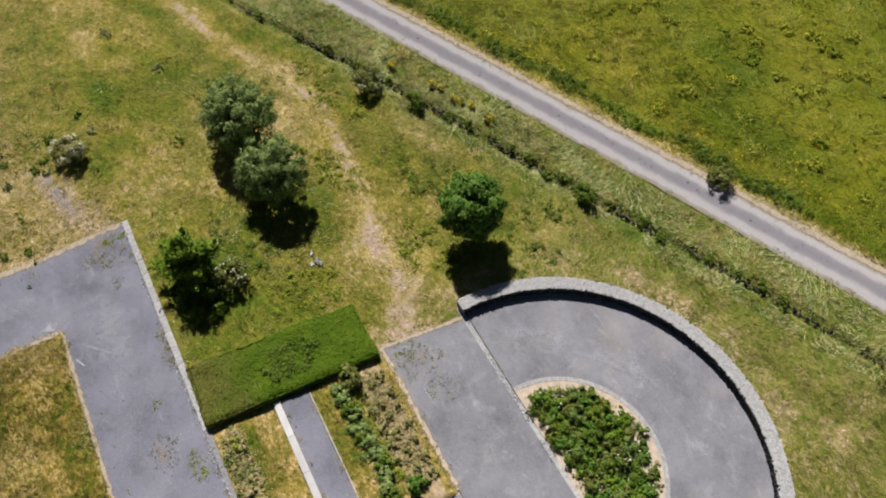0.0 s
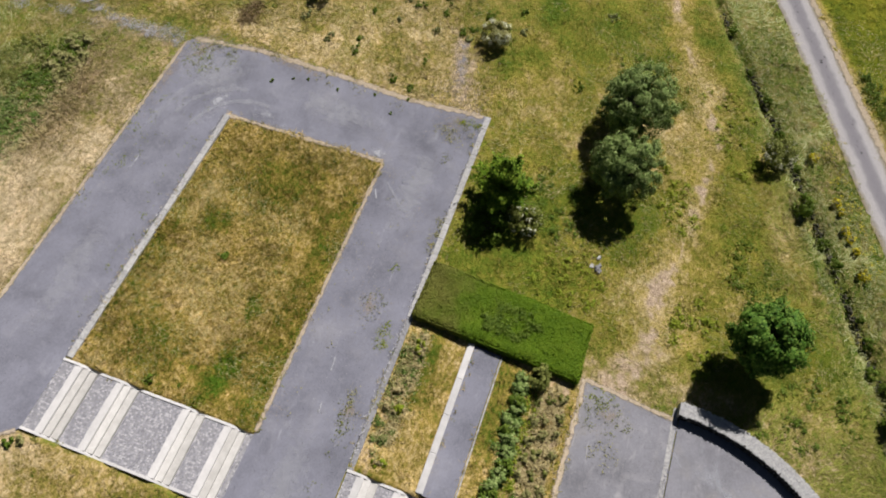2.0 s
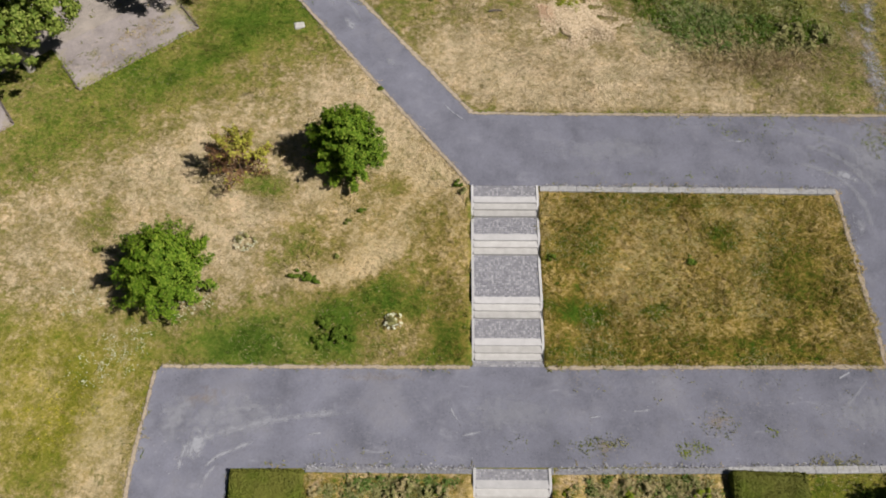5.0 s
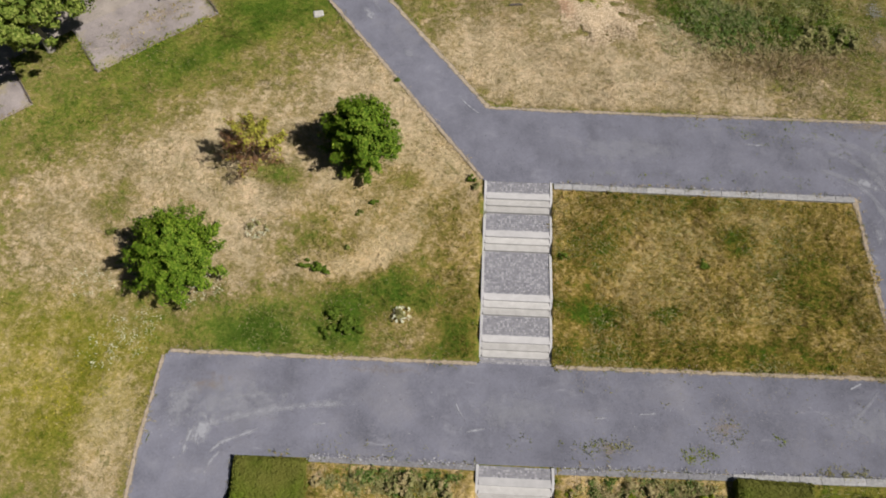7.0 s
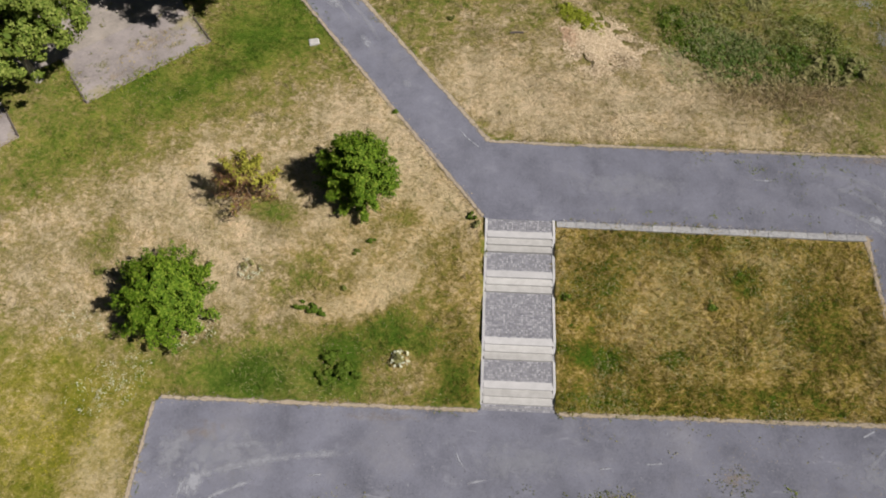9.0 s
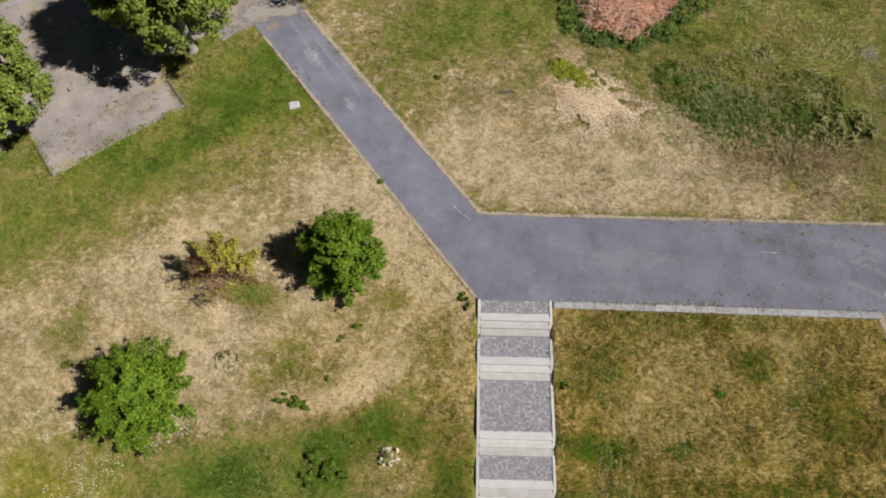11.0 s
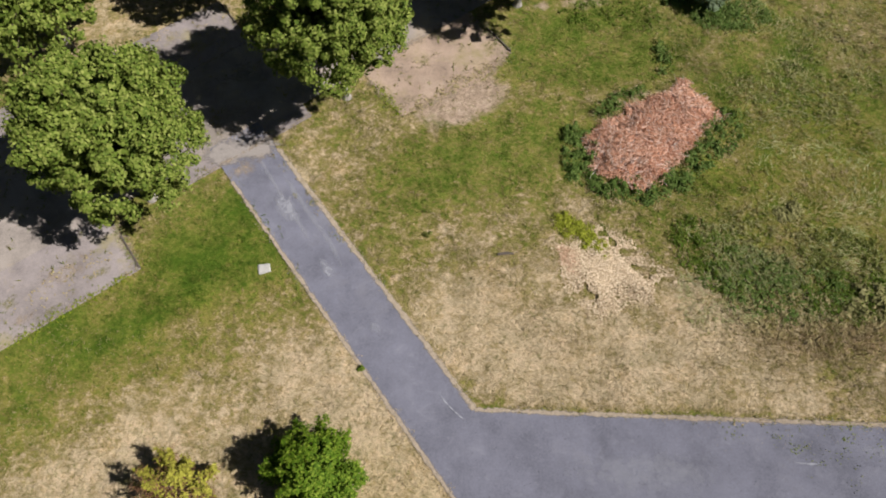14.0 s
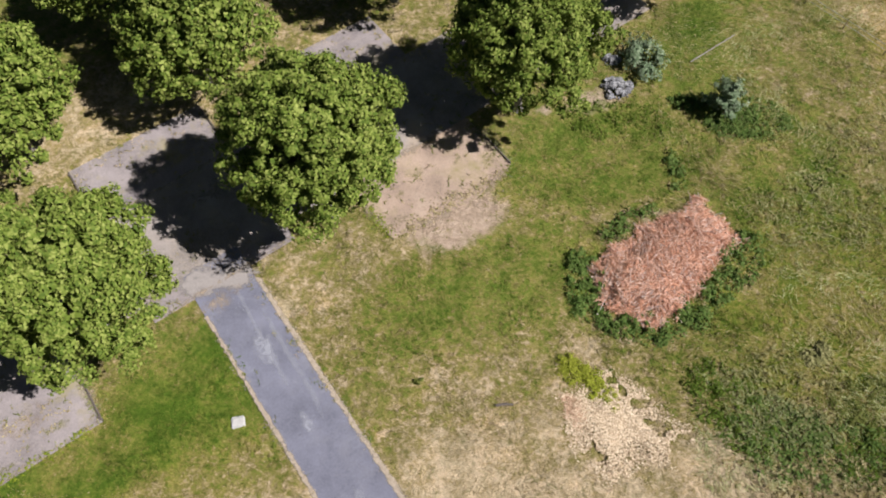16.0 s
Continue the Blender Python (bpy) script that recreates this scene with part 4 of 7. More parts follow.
    dry = blend(dry, 0.22, bed * (1 - soft(np.abs(y + 16.9), 0.1, 0.6)) * soft(x, 6, 10))
    dry = blend(dry, 0.26, bed * (1 - soft(np.abs(y + 20.9), 0.3, 0.7)) * soft(x, 5, 8))
    bare = np.maximum(bare, 0.55 * bed * (1 - soft(np.abs(y + 23.6), 0.7, 1.2)))
    bare = np.maximum(bare, 0.46 * bed * (1 - soft(np.abs(y + 15.7), 0.3, 0.9)))
    # verge and open field by the lane
    off = (x - ROAD_A[0]) * 0.3978 - (y - ROAD_A[1]) * 0.9175
    verge = soft(off, -7.5, -6) * (1 - soft(off, -2.0, -1.6))
    dry = blend(dry, 0.30 + 0.3 * (mid - 0.5), verge)
    acid = blend(acid, 0.0, verge)
    russet = blend(russet, 0.0, verge)
    tall = blend(tall, 0.2, verge)
    field = soft(off, 0.9, 2.0)
    dry = blend(dry, 0.25 + 0.28 * (wide - 0.5) + 0.20 * (mid - 0.5), field)
    russet = blend(russet, 0.0, field)
    acid = blend(acid, 0.9, field)
    dry = blend(dry, 0.02, blob(x, y, 14.5, -53.5, 5.0, 1.8, 23, 0.6))
    dry = blend(dry, 0.04, blob(x, y, 8.0, -52.0, 7.0, 1.2, 23, 0.6))
    tall = blend(tall, 0.22, field)
    dry = blend(dry, 0.70, 1 - soft(np.abs(off - 1.15 - 0.5 * (mid - 0.5)), 0.15, 0.75))
    dry = blend(dry, 0.48, blob(x, y, 24, 38, 8, 6, 0, 0.6))
    dry = blend(dry, 0.78 + 0.4 * (mid - 0.5), soft(x * 0.764 + y * 0.646, 43.6, 45.2) * soft(x, 14, 18))
    dry = blend(dry, 0.22, blob(x, y, 14.0, 36.4, 3.2, 4.2, -20, 0.7))
    dry = blend(dry, 0.06, blob(x, y, 14.6, 38.8, 1.6, 2.0, -20, 0.7))
    dry = blend(dry, 0.16, blob(x, y, 19.8, 27.0, 1.6, 3.0, -10, 0.7))
    dry = blend(dry, 0.30, blob(x, y, 6.4, 27.8, 4.2, 2.0, 20, 0.6))
    bare = np.maximum(bare, 0.6 * np.maximum(blob(x, y, 7.4, 32.4, 2.4, 1.2, 15, 0.7), blob(x, y, 4.4, 31.6, 0.8, 0.5, 0, 0.7)))
    return np.clip(dry, 0, 1.1), np.clip(acid, 0, 1), np.clip(bare, 0, 1), tall, russet


def paved(x, y, grow=0.0):
    hit = np.zeros(np.shape(x), bool)
    for poly in [UPPER, SQUARE, STRIP] + AVE:
        hit |= inside(x, y, poly)
    ring = np.hypot(x - PLAZA_C[0], y - PLAZA_C[1])
    hit |= (ring < 10.9) & (y < -29.9) & ((ring > 4.7) | (y > -30.6))
    hit |= (x > -0.1) & (x < 3.85) & (y > -25) & (y < 0.1)
    off = (x - ROAD_A[0]) * 0.3978 - (y - ROAD_A[1]) * 0.9175
    return hit | (np.abs(off - LANE_MID) < LANE_HALF - 0.15)


def stair_profile(y):
    """Height of the side kerbs of both staircases, a little eased."""
    ys = (0.0, -1.7, -2.1, -3.8, -4.3, -7.2, -7.6, -9.5, -9.8, -15.05, -16.5, -16.9, -18.5, -18.9, -21.3, -21.8, -24.4, -24.8)
    zs = (0.0, -0.05, -0.45, -0.52, -0.93, -0.99, -1.38, -1.44, -1.84, -1.84, -1.88, -2.28, -2.34, -2.74, -2.82, -3.2, -3.27, -3.68)
    return np.interp(y, ys[::-1], zs[::-1])


def ground_height(x, y):
    z = level(x, y)
    side = np.maximum(np.maximum(0.0 - x, x - 3.75), 0)
    z = z + np.where((y < 0) & (y > -24.8), (1 - soft(side, 0.2, 2.0)) * (stair_profile(y) - z - 0.02), 0)
    stairs = (x > 0.05) & (x < 3.7) & (y < -0.3) & (y > -24.9) & ((y > -9.8) | (y < -15.3))
    z = np.where(stairs, z - 0.9, z)
    z = z - 0.36 * (1 - soft(from_line(x, y, DITCH), 0.1, 0.55))
    open_ground = ~paved(x, y)
    z = z + np.where(open_ground, 0.10 * (value_noise(x * 0.8, y * 0.8, 21) - 0.55) + 0.05 * (value_noise(x * 2.3, y * 2.3, 22) - 0.55), -0.03)
    off = (x - ROAD_A[0]) * 0.3978 - (y - ROAD_A[1]) * 0.9175
    lumpy = np.where(open_ground, 0.16 * soft(off, 1.4, 4.0) + 0.10 * soft(-y, 31, 34) * soft(-off, 1.9, 2.5) + 0.10 * soft(x, 27, 30), 0)
    z = z + lumpy * (value_noise(x * 0.75 + 7, y * 0.75 + 7, 23) + 0.5 * value_noise(x * 1.7, y * 1.7, 24) - 0.75)
    z += 0.25 * np.exp(-((x - 28.5) ** 2 + (y - 1.9) ** 2) / 2.5)
    return z


def lines(lo, hi, step, far, extra=()):
    core = list(np.arange(lo, hi + 1e-6, step)) + list(extra)
    out, d = [], step
    a, b = lo, hi
    while b < far:
        d *= 1.45
        a, b = a - d, b + d
        out += [a, b]
    core = np.array(sorted(set(np.round(core + out, 3))))
    return core[np.r_[True, np.diff(core) > 0.02]]


gx = lines(-36, 48, 0.3, 900, (0.0, 0.1, 3.65, 3.75))
gy = lines(-72, 46, 0.3, 900, (-9.5, -0.28, -0.32))
GX, GY = np.meshgrid(gx, gy)
_x, _y = GX.ravel(), GY.ravel()
_dry, _acid, _bare, _tall, _russet = ground_traits(_x, _y)
_i = np.arange(len(_x)).reshape(GX.shape)
_f = np.stack([_i[:-1, :-1], _i[:-1, 1:], _i[1:, 1:], _i[1:, :-1]], -1).reshape(-1, 4)
ground = new("ground", mesh_of("ground", np.stack([_x, _y, ground_height(_x, _y)], 1), _f, GRASS, True, dry=_dry, acid=_acid, bare=_bare, russet=_russet, blade=np.zeros(len(_x))))
tagged(ground, "dry straw-coloured and green rough grassland with bare soil", "ground", kind="structure")


def grass_cover(name, count, x0, x1, y0, y1, seed, outer=False):
    """Tufts of a few blades over the open ground; denser and taller where the growth is."""
    rnd = np.random.RandomState(seed)
    x, y = rnd.uniform(x0, x1, count), rnd.uniform(y0, y1, count)
    blur = np.where(y > 14, 0.42, 0.18)
    keep = ~paved(x + rnd.normal(0, 1, count) * blur, y + rnd.normal(0, 1, count) * blur)
    for poly in AVE:
        keep |= inside(x, y, poly) & (rnd.rand(len(x)) < (0.07 if poly is TAN_BAY[0] else 0.03) + 0.22 * (value_noise(x * 0.8, y * 0.8, 33) > 0.72)) & ~inside(x, y, UPPER)
    if outer:
        keep &= (x > 40) | (y < -54)
    x, y = x[keep], y[keep]
    dry, acid, bare, tall, russet = ground_traits(x, y)
    keep = rnd.rand(len(x)) > bare * 1.1
    x, y, dry, acid, tall, russet = x[keep], y[keep], dry[keep], acid[keep], tall[keep], russet[keep]
    z, n, k = np.where(paved(x, y), level(x, y) + 0.03, ground_height(x, y)), len(x), 4
    tall = tall * (1 - 0.4 * soft(dry, 0.6, 0.85)) * (0.5 + 1.1 * value_noise(x * 0.9, y * 0.9, 31)) * rnd.uniform(0.6, 1.4, n)
    a = rnd.rand(n, k) * 6.283
    base = np.stack([x, y, z - 0.01], 1)[:, None] + np.stack([rnd.normal(0, 0.05, (n, k)), rnd.normal(0, 0.05, (n, k)), np.zeros((n, k))], -1)
    side = np.stack([-np.sin(a), np.cos(a), np.zeros((n, k))], -1) * (0.016 + 0.05 * tall[:, None, None]) * (1.3 if outer else 1.0)
    tip = np.stack([np.cos(a) * 1.25, np.sin(a) * 1.25, np.ones((n, k)) * rnd.uniform(0.25, 0.7, (n, k)) * (1 + 0.5 * russet[:, None])], -1) * tall[:, None, None]
    v = np.stack([base - side, base + side, base + tip], 2).reshape(-1, 3)
    m = n * k * 3
    rep = np.repeat(dry + rnd.normal(0, 0.07, n), k * 3)
    up = np.repeat(tip.reshape(-1, 3) * np.array([0.22, 0.22, 0]) / (tall.repeat(k)[:, None] + 1e-6) + np.array([0, 0, 1.0]), 3, 0)
    up /= np.linalg.norm(up, axis=1, keepdims=True)
    f, c = np.arange(m).reshape(-1, 3), v.reshape(-1, 3, 3)
    down = np.cross(c[:, 1] - c[:, 0], c[:, 2] - c[:, 0])[:, 2] < 0
    f[down] = f[down][:, ::-1]
    me = mesh_of(name, v, f, GRASS, normals=up, dry=rep, acid=np.repeat(acid, k * 3), russet=np.repeat(russet, k * 3), bare=np.zeros(m), blade=np.ones(m))
    return tagged(new(name, me), "short dry and green grass blades over the open ground", "grass", kind="stuff")


grass_cover("grass", 165000, -34, 40, -54, 44, 5)
grass_cover("lawn_grass", 9000, 3.8, 21.5, -10, -0.2, 15)
grass_cover("field_grass", 60000, -20, 66, -100, 12, 6, True)

# ---- paving ----
tagged(sheet("path", [UPPER], 0.03, ASPHALT), "blue-grey bound gravel path with pale scuffs", "path", kind="structure")
tagged(sheet("promenade", [SQUARE], 0.03, PLAZA), "grey compacted gravel walk below the beds", "path", kind="structure")
tagged(sheet("garden_walk", [STRIP], 0.05, ASPHALT), "narrow grey gravel walk between planted beds", "path", kind="structure")
tagged(sheet("avenue", AVE_MID, 0.025, AVENUE), "dusty grey-beige gravel avenue between tree rows", "avenue", kind="structure")
tagged(sheet("gravel_bay", TAN_BAY, 0.022, TAN), "dusty tan soil and gravel bay beside the grass", "gravel bay", kind="structure")
tagged(sheet("gravel_bay", AVE_BAYS, 0.022, BAY), "dusty beige gravel bays with sparse weeds", "gravel bay", kind="structure")


def lane(along0, along1, half, dz):
    """The farm lane as a strip of several lanes of faces, with slightly wandering edges."""
    verts, across, faces, cols = [], [], [], 10
    count = int((along1 - along0) / 0.25)
    for i in range(count + 1):
        al = along0 + (along1 - along0) * i / count
        edge = [half * (1 + 0.10 * (float(value_noise(np.array(al * 0.5 + 40 * s), np.array(0.5), 91)) - 0.5) + 0.08 * (float(value_noise(np.array(al * 2.1 + 40 * s), np.array(0.5), 92)) - 0.5)) for s in (0, 1)]
        for j in range(cols + 1):
            t = 2 * j / cols - 1
            x, y = road_point(al, LANE_MID + t * edge[t > 0])
            verts.append((x, y, float(level(x, y)) + dz + 0.03 * (1 - t * t)))
            across.append(t)
        if i:
            b = (i - 1) * (cols + 1)
            faces += [(b + j, b + j + cols + 1, b + j + cols + 2, b + j + 1) for j in range(cols)]
    me = mesh_of("lane", verts, faces, ROAD, True, across=across)
    if me.polygons[0].normal.z < 0:
        me.flip_normals()
    return tagged(new("lane", me), "pale gravel farm lane with two wheel tracks", "road", kind="structure")


lane(-75, 95, LANE_HALF, 0.03)


def disc_sheet(name, r0, r1, dz, material, flip=1):
    """Half a ring of paving on the plaza's south side."""
    verts, faces, n = [], [], 96
    for i in range(n + 1):
        a = -math.pi * i / n
        for r in (r0, r1):
            verts.append((PLAZA_C[0] + r * math.cos(a), PLAZA_C[1] + r * math.sin(a), -3.7 + dz))
        if i:
            b = len(verts)
            faces.append((b - 4, b - 2, b - 1, b - 3))
    return new(name, mesh_of(name, verts, faces, material))


tagged(disc_sheet("plaza", 5.2, 10.6, 0.034, PLAZA), "grey gravel half-round plaza with pale tyre marks", "plaza", kind="structure")

# worn soil along the paths' edges
for _pts, _w, _k in [
        ([(-13.5, 17.7), (-0.1, 0.15)], 0.42, 0.85), ([(0.12, 5.12), (-11.25, 20.0)], 0.55, 0.9), ([(0.12, 5.1), (24.4, 4.7)], 0.45, 0.85), ([(24.8, 4.3), (26.05, -5.9), (26.5, -14.6)], 0.8, 0.9),
        ([(3.95, -9.98), (21.2, -9.9)], 0.45, 0.9), ([(21.25, -9.85), (20.1, -0.35)], 0.5, 0.95), ([(-0.1, -9.98), (-16.1, -9.95)], 0.42, 0.85), ([(-16.4, -10.2), (-17.0, -25)], 0.4, 0.85),
        ([(12.7, -24.98), (3.85, -24.98)], 0.6, 1.0), ([(12.1, -29.9), (12.7, -25.0)], 0.5, 0.9)]:
    film_strip("path_edge", _pts, _w, EDGE_FILM, "dry bare soil along a path edge", _k, None, False, "path edge")
for _a0, _a1 in ((-75, -10), (-10, 25), (25, 95)):
    film_strip("lane_shoulder", [road_point(_a0, LANE_MID + LANE_HALF + 0.1), road_point(_a1, LANE_MID + LANE_HALF + 0.1)], 1.0, EDGE_FILM, "dry bare soil on the lane's shoulder", 0.9, 0.055, False, "road edge")


def crumbs(name, places, lo, hi, material, label, seed, lift=0.036):
    """Flat loose crumbs of soil or grit strewn on the paving, far too many to count."""
    rnd, places = np.random.RandomState(seed), np.asarray(places, float)
    n = len(places)
    p = np.column_stack([places, level(places[:, 0], places[:, 1]) + lift])
    s = rnd.uniform(lo, hi, (n, 1)) * rnd.uniform(0.6, 1.3, (n, 3)) * np.array([1, 1, 0.3])
    return tagged(new(name, stones(name, p, s, material, 0.3, True, seed)), label, "loose soil", kind="stuff")


def along(pts, per_metre, spread, seed):
    """Places strewn along a polyline, in fits and starts."""
    rnd, got = np.random.RandomState(seed), []
    for (ax, ay), (bx, by) in zip(pts, pts[1:]):
        k = int(math.hypot(bx - ax, by - ay) * per_metre)
        t = rnd.rand(k)
        xy = np.stack([ax + (bx - ax) * t, ay + (by - ay) * t], 1) + rnd.normal(0, spread, (k, 2))
        got.append(xy[value_noise(xy[:, 0] * 0.9 + 50, xy[:, 1] * 0.9 + 50, seed) > 0.3 + 0.3 * rnd.rand(k)])
    return np.concatenate(got)


EDGES = [[(-13.5, 17.6), (-0.15, 0.2)], [(0.12, 5.2), (-11.25, 20.1)], [(0.12, 5.15), (24.4, 4.75), (25.0, 4.1), (26.1, -5.9), (26.6, -14.6)], [(3.95, -9.95), (21.25, -9.9), (20.1, -0.3)],
         [(-0.1, -9.95), (-16.1, -9.9), (-16.4, -10.15), (-17.0, -25)], [(12.75, -24.9), (3.85, -24.9)], [(12.1, -29.9), (12.75, -24.9)], [(4.0, -0.02), (20.1, -0.26)]]
crumbs("edge_soil", np.concatenate([along(e, 50, 0.13, 210 + k) for k, e in enumerate(EDGES)]), 0.015, 0.05, CRUMB, "loose dry soil along the path edges", 31)
crumbs("kerb_grit", np.concatenate([along([(3.75, -15.0), (26.6, -14.75)], 70, 0.08, 231), along([(-8.1, -14.98), (0, -15.02)], 70, 0.08, 232), along([(4, -0.02), (20.1, -0.3)], 60, 0.10, 233), along([(-8.3, -29.75), (12.0, -30.1)], 60, 0.08, 234)]), 0.02, 0.07, GRIT, "loose grey grit along the kerbs", 32, 0.05)
_r = np.random.RandomState(41)
_spots = [(12.2, -12.8, 1.1, 0.9, 420), (6.4, -14.0, 1.0, 0.5, 260), (10.7, -14.1, 0.9, 0.4, 200), (13.0, -11.6, 1.8, 0.8, 160), (18.6, -13.2, 2.0, 0.6, 240), (24.7, -13.3, 0.9, 1.2, 400), (24.4, 2.8, 1.4, 1.4, 400), (17, 4.2, 6, 0.5, 300),
          (11.2, -26.5, 1.1, 1.4, 420), (5.5, -10.6, 1.0, 0.3, 90), (-5.0, -10.4, 4.0, 0.3, 120), (26.6, -14.2, 1.0, 0.9, 420), (24.9, 3.2, 0.9, 1.2, 1500), (24.0, 3.9, 1.4, 0.5, 900), (25.7, -2.0, 0.7, 3.0, 800), (21.5, 4.5, 2.5, 0.4, 500), (20.6, -10.6, 0.5, 0.5, 160), (-13.0, 21.5, 2.0, 1.6, 700)]
crumbs("path_soil", np.concatenate([np.stack([_r.normal(cx, rx * 0.6, n // 2), _r.normal(cy, ry * 0.6, n // 2)], 1) for cx, cy, rx, ry, n in _spots]), 0.012, 0.04, CRUMB, "thin drifts of soil on the gravel", 33)
crumbs("pale_grit", np.concatenate([np.stack([_r.normal(cx, rx, n // 3), _r.normal(cy, ry, n // 3)], 1) for cx, cy, rx, ry, n in [(20.6, 0.5, 0.7, 0.3, 700), (20.9, -2.2, 0.25, 0.7, 300), (21.6, -9.6, 0.35, 0.7, 350), (22.6, -8.6, 0.4, 0.6, 200), (-14.6, -13.6, 0.8, 0.9, 500), (24.0, 3.6, 0.9, 0.6, 500), (-12.6, 19.6, 0.8, 0.8, 400), (5.5, -35.5, 1.2, 0.5, 500), (8.8, -33.6, 0.5, 0.9, 500), (12.6, -12.0, 5.0, 1.0, 500), (-4.0, -12.6, 5.0, 1.0, 500)]]), 0.012, 0.035, PALE_GRIT, "pale dusty grit on the gravel", 37)
crumbs("path_grit", np.concatenate([np.stack([_r.uniform(-16, 26, 900), _r.uniform(-14.8, -10.2, 900)], 1), np.stack([_r.uniform(0, 24, 400), _r.uniform(0.3, 4.6, 400)], 1), np.stack([_r.uniform(-10, 12, 500), _r.uniform(-29.8, -25.2, 500)], 1)]), 0.012, 0.03, FACE_SHADE_GRIT, "dark grit specks on the gravel", 34)
crumbs("gravel_spill", np.stack([_r.normal(28.4, 1.5, 1500), _r.normal(-12.6, 0.9, 1500)], 1), 0.015, 0.05, CRUMB, "dusty gravel spilled past the path corner", 35, 0.04)

for _a, _b, _c, _w in SCUFFS:
    film_strip("tyre_scuff", [_a, _b, _c], (2.6 if _a[1] > -25 else 4.5) * _w, PALE_FILM, "pale curved tyre scuff on the gravel", 0.75 if _a[1] > -25 else 0.35)
for _pts, _w, _k in PATH_SWEEPS + CORNER_SWEEPS + [(p, 1.7 * w, 0.75 * k) for p, w, k in PLAZA_SWEEPS]:
    film_strip("tyre_scuff", _pts, _w, PALE_FILM, "pale sweeping tyre marks on the gravel", 0.75 * _k)
for _cx, _cy, _rx, _ry, _k in [(24.3, 3.4, 2.2, 1.5, 0.85), (22.0, 4.4, 3.2, 0.7, 0.7), (25.3, -2.5, 0.9, 5.5, 0.6), (12.2, -12.7, 1.5, 1.2, 0.6), (6.4, -14.0, 1.4, 0.7, 0.5), (25.6, -13.2, 1.3, 1.7, 0.5),
                               (11.3, -26.6, 1.3, 1.7, 0.5), (26.8, -14.0, 1.0, 1.2, 0.8), (-5.0, -10.5, 5.0, 0.5, 0.35), (-9.0, 18.0, 0.5, 2.0, 0.5), (12.0, 4.9, 7.0, 0.6, 0.45), (-13.6, -11.6, 2.6, 1.3, 0.35)]:
    film_patch("soil_drift", _cx, _cy, _rx, _ry, TAN_FILM, "thin drift of tan soil on the gravel", _k)
for _cx, _cy, _rx, _ry, _tu, _k in [(20.9, 0.5, 1.0, 0.5, -30, 0.8), (21.2, -2.4, 0.4, 1.0, 0, 0.7), (21.7, -9.4, 0.6, 0.9, 0, 0.8), (-13.6, -13.9, 1.0, 1.6, -20, 0.75), (-15.0, -12.6, 1.2, 2.4, -10, 0.4), (-10.2, 16.0, 0.9, 1.8, 38, 0.6), (-7.6, 12.4, 0.5, 1.2, 38, 0.6),
                                    (-5.0, 9.2, 0.5, 1.0, 38, 0.4), (8.3, -34.0, 1.6, 0.8, -50, 0.55), (4.6, -36.6, 2.4, 0.8, -20, 0.6), (-0.2, -37.0, 1.8, 0.8, 25, 0.55), (9.8, -32.2, 0.9, 1.2, 0, 0.5), (-3.4, -36.0, 2.0, 0.9, 30, 0.5)]:
    film_patch("pale_drift", _cx, _cy, _rx, _ry, PALE_FILM, "pale dusty drift on the gravel", _k, _tu)
for _u, _n, _ru, _rn, _k in [(-2.0, 25.0, 4.0, 1.6, 0.7), (-9.5, 22.6, 3.4, 1.8, 0.75), (-17, 26.5, 5, 2.0, 0.5), (4.5, 29.0, 4.0, 1.8, 0.7), (12, 26.2, 5.0, 2.2, 0.7), (-8, 30.0, 4.0, 2.0, 0.7), (-22.5, 22.6, 3.0, 1.6, 0.5), (1.2, 22.6, 2.6, 1.2, 0.7), (-12.2, 21.2, 1.8, 0.8, 0.7), (2.0, 32.6, 3.6, 1.6, 0.6)]:
    film_patch("soil_drift", *ave(_u, _n), _ru, _rn, TAN_FILM, "tan dusty drift on the avenue gravel", _k, 37.8)
for _poly in TAN_BAY:
    for _p, _q in zip(_poly, _poly[1:] + _poly[:1]):
        film_strip("bay_rim", [_p, _q], 1.5, TAN_FILM, "dusty soil spread past the rim of a bay", 0.95, 0.075, True)
for _u0, _u1 in BAYS[:3]:
    for _p, _q in ((ave(_u0, 23.6 if _u0 == -2.1 else 20.4), ave(_u1, 23.6 if _u0 == -2.1 else 20.4)), (ave(_u0, 31.0), ave(_u1, 31.0))):
        film_strip("bay_rim", [_p, _q], 0.8, TAN_FILM, "dusty soil along the rim of a bay", 0.8, None, False)
for _u, _n, _ru, _rn in ((-8.2, 21.4, 1.6, 0.7), (-12.6, 22.6, 1.2, 0.9), (-11.0, 20.9, 2.2, 0.4), (-21.5, 21.6, 2.2, 0.8), (-25.0, 22.8, 1.4, 1.0), (14.0, 23.0, 1.4, 0.7), (11.2, 21.0, 1.6, 0.8), (14.6, 20.6, 2.0, 0.7), (18.0, 21.4, 1.2, 1.4), (16.4, 22.4, 1.0, 0.6), (12.4, 22.4, 0.9, 0.5)):
    film_patch("low_growth", *ave(_u, _n), _ru, _rn, GREEN_FILM, "thin yellow-green growth on the bay gravel", 0.75, 37.8, category="weeds")
film_patch("pale_drift", -12.2, -12.6, 5.0, 2.2, PALE_FILM, "broad pale dusty wear on the path", 0.35)
film_strip("bay_rim", [(-15.9, 19.4), (-14.6, 19.6), (-13.0, 19.9), (-11.6, 20.2), (-10.6, 20.5)], 2.6, AVENUE_FILM, "tan gravel spread over the path's end", 1.0)
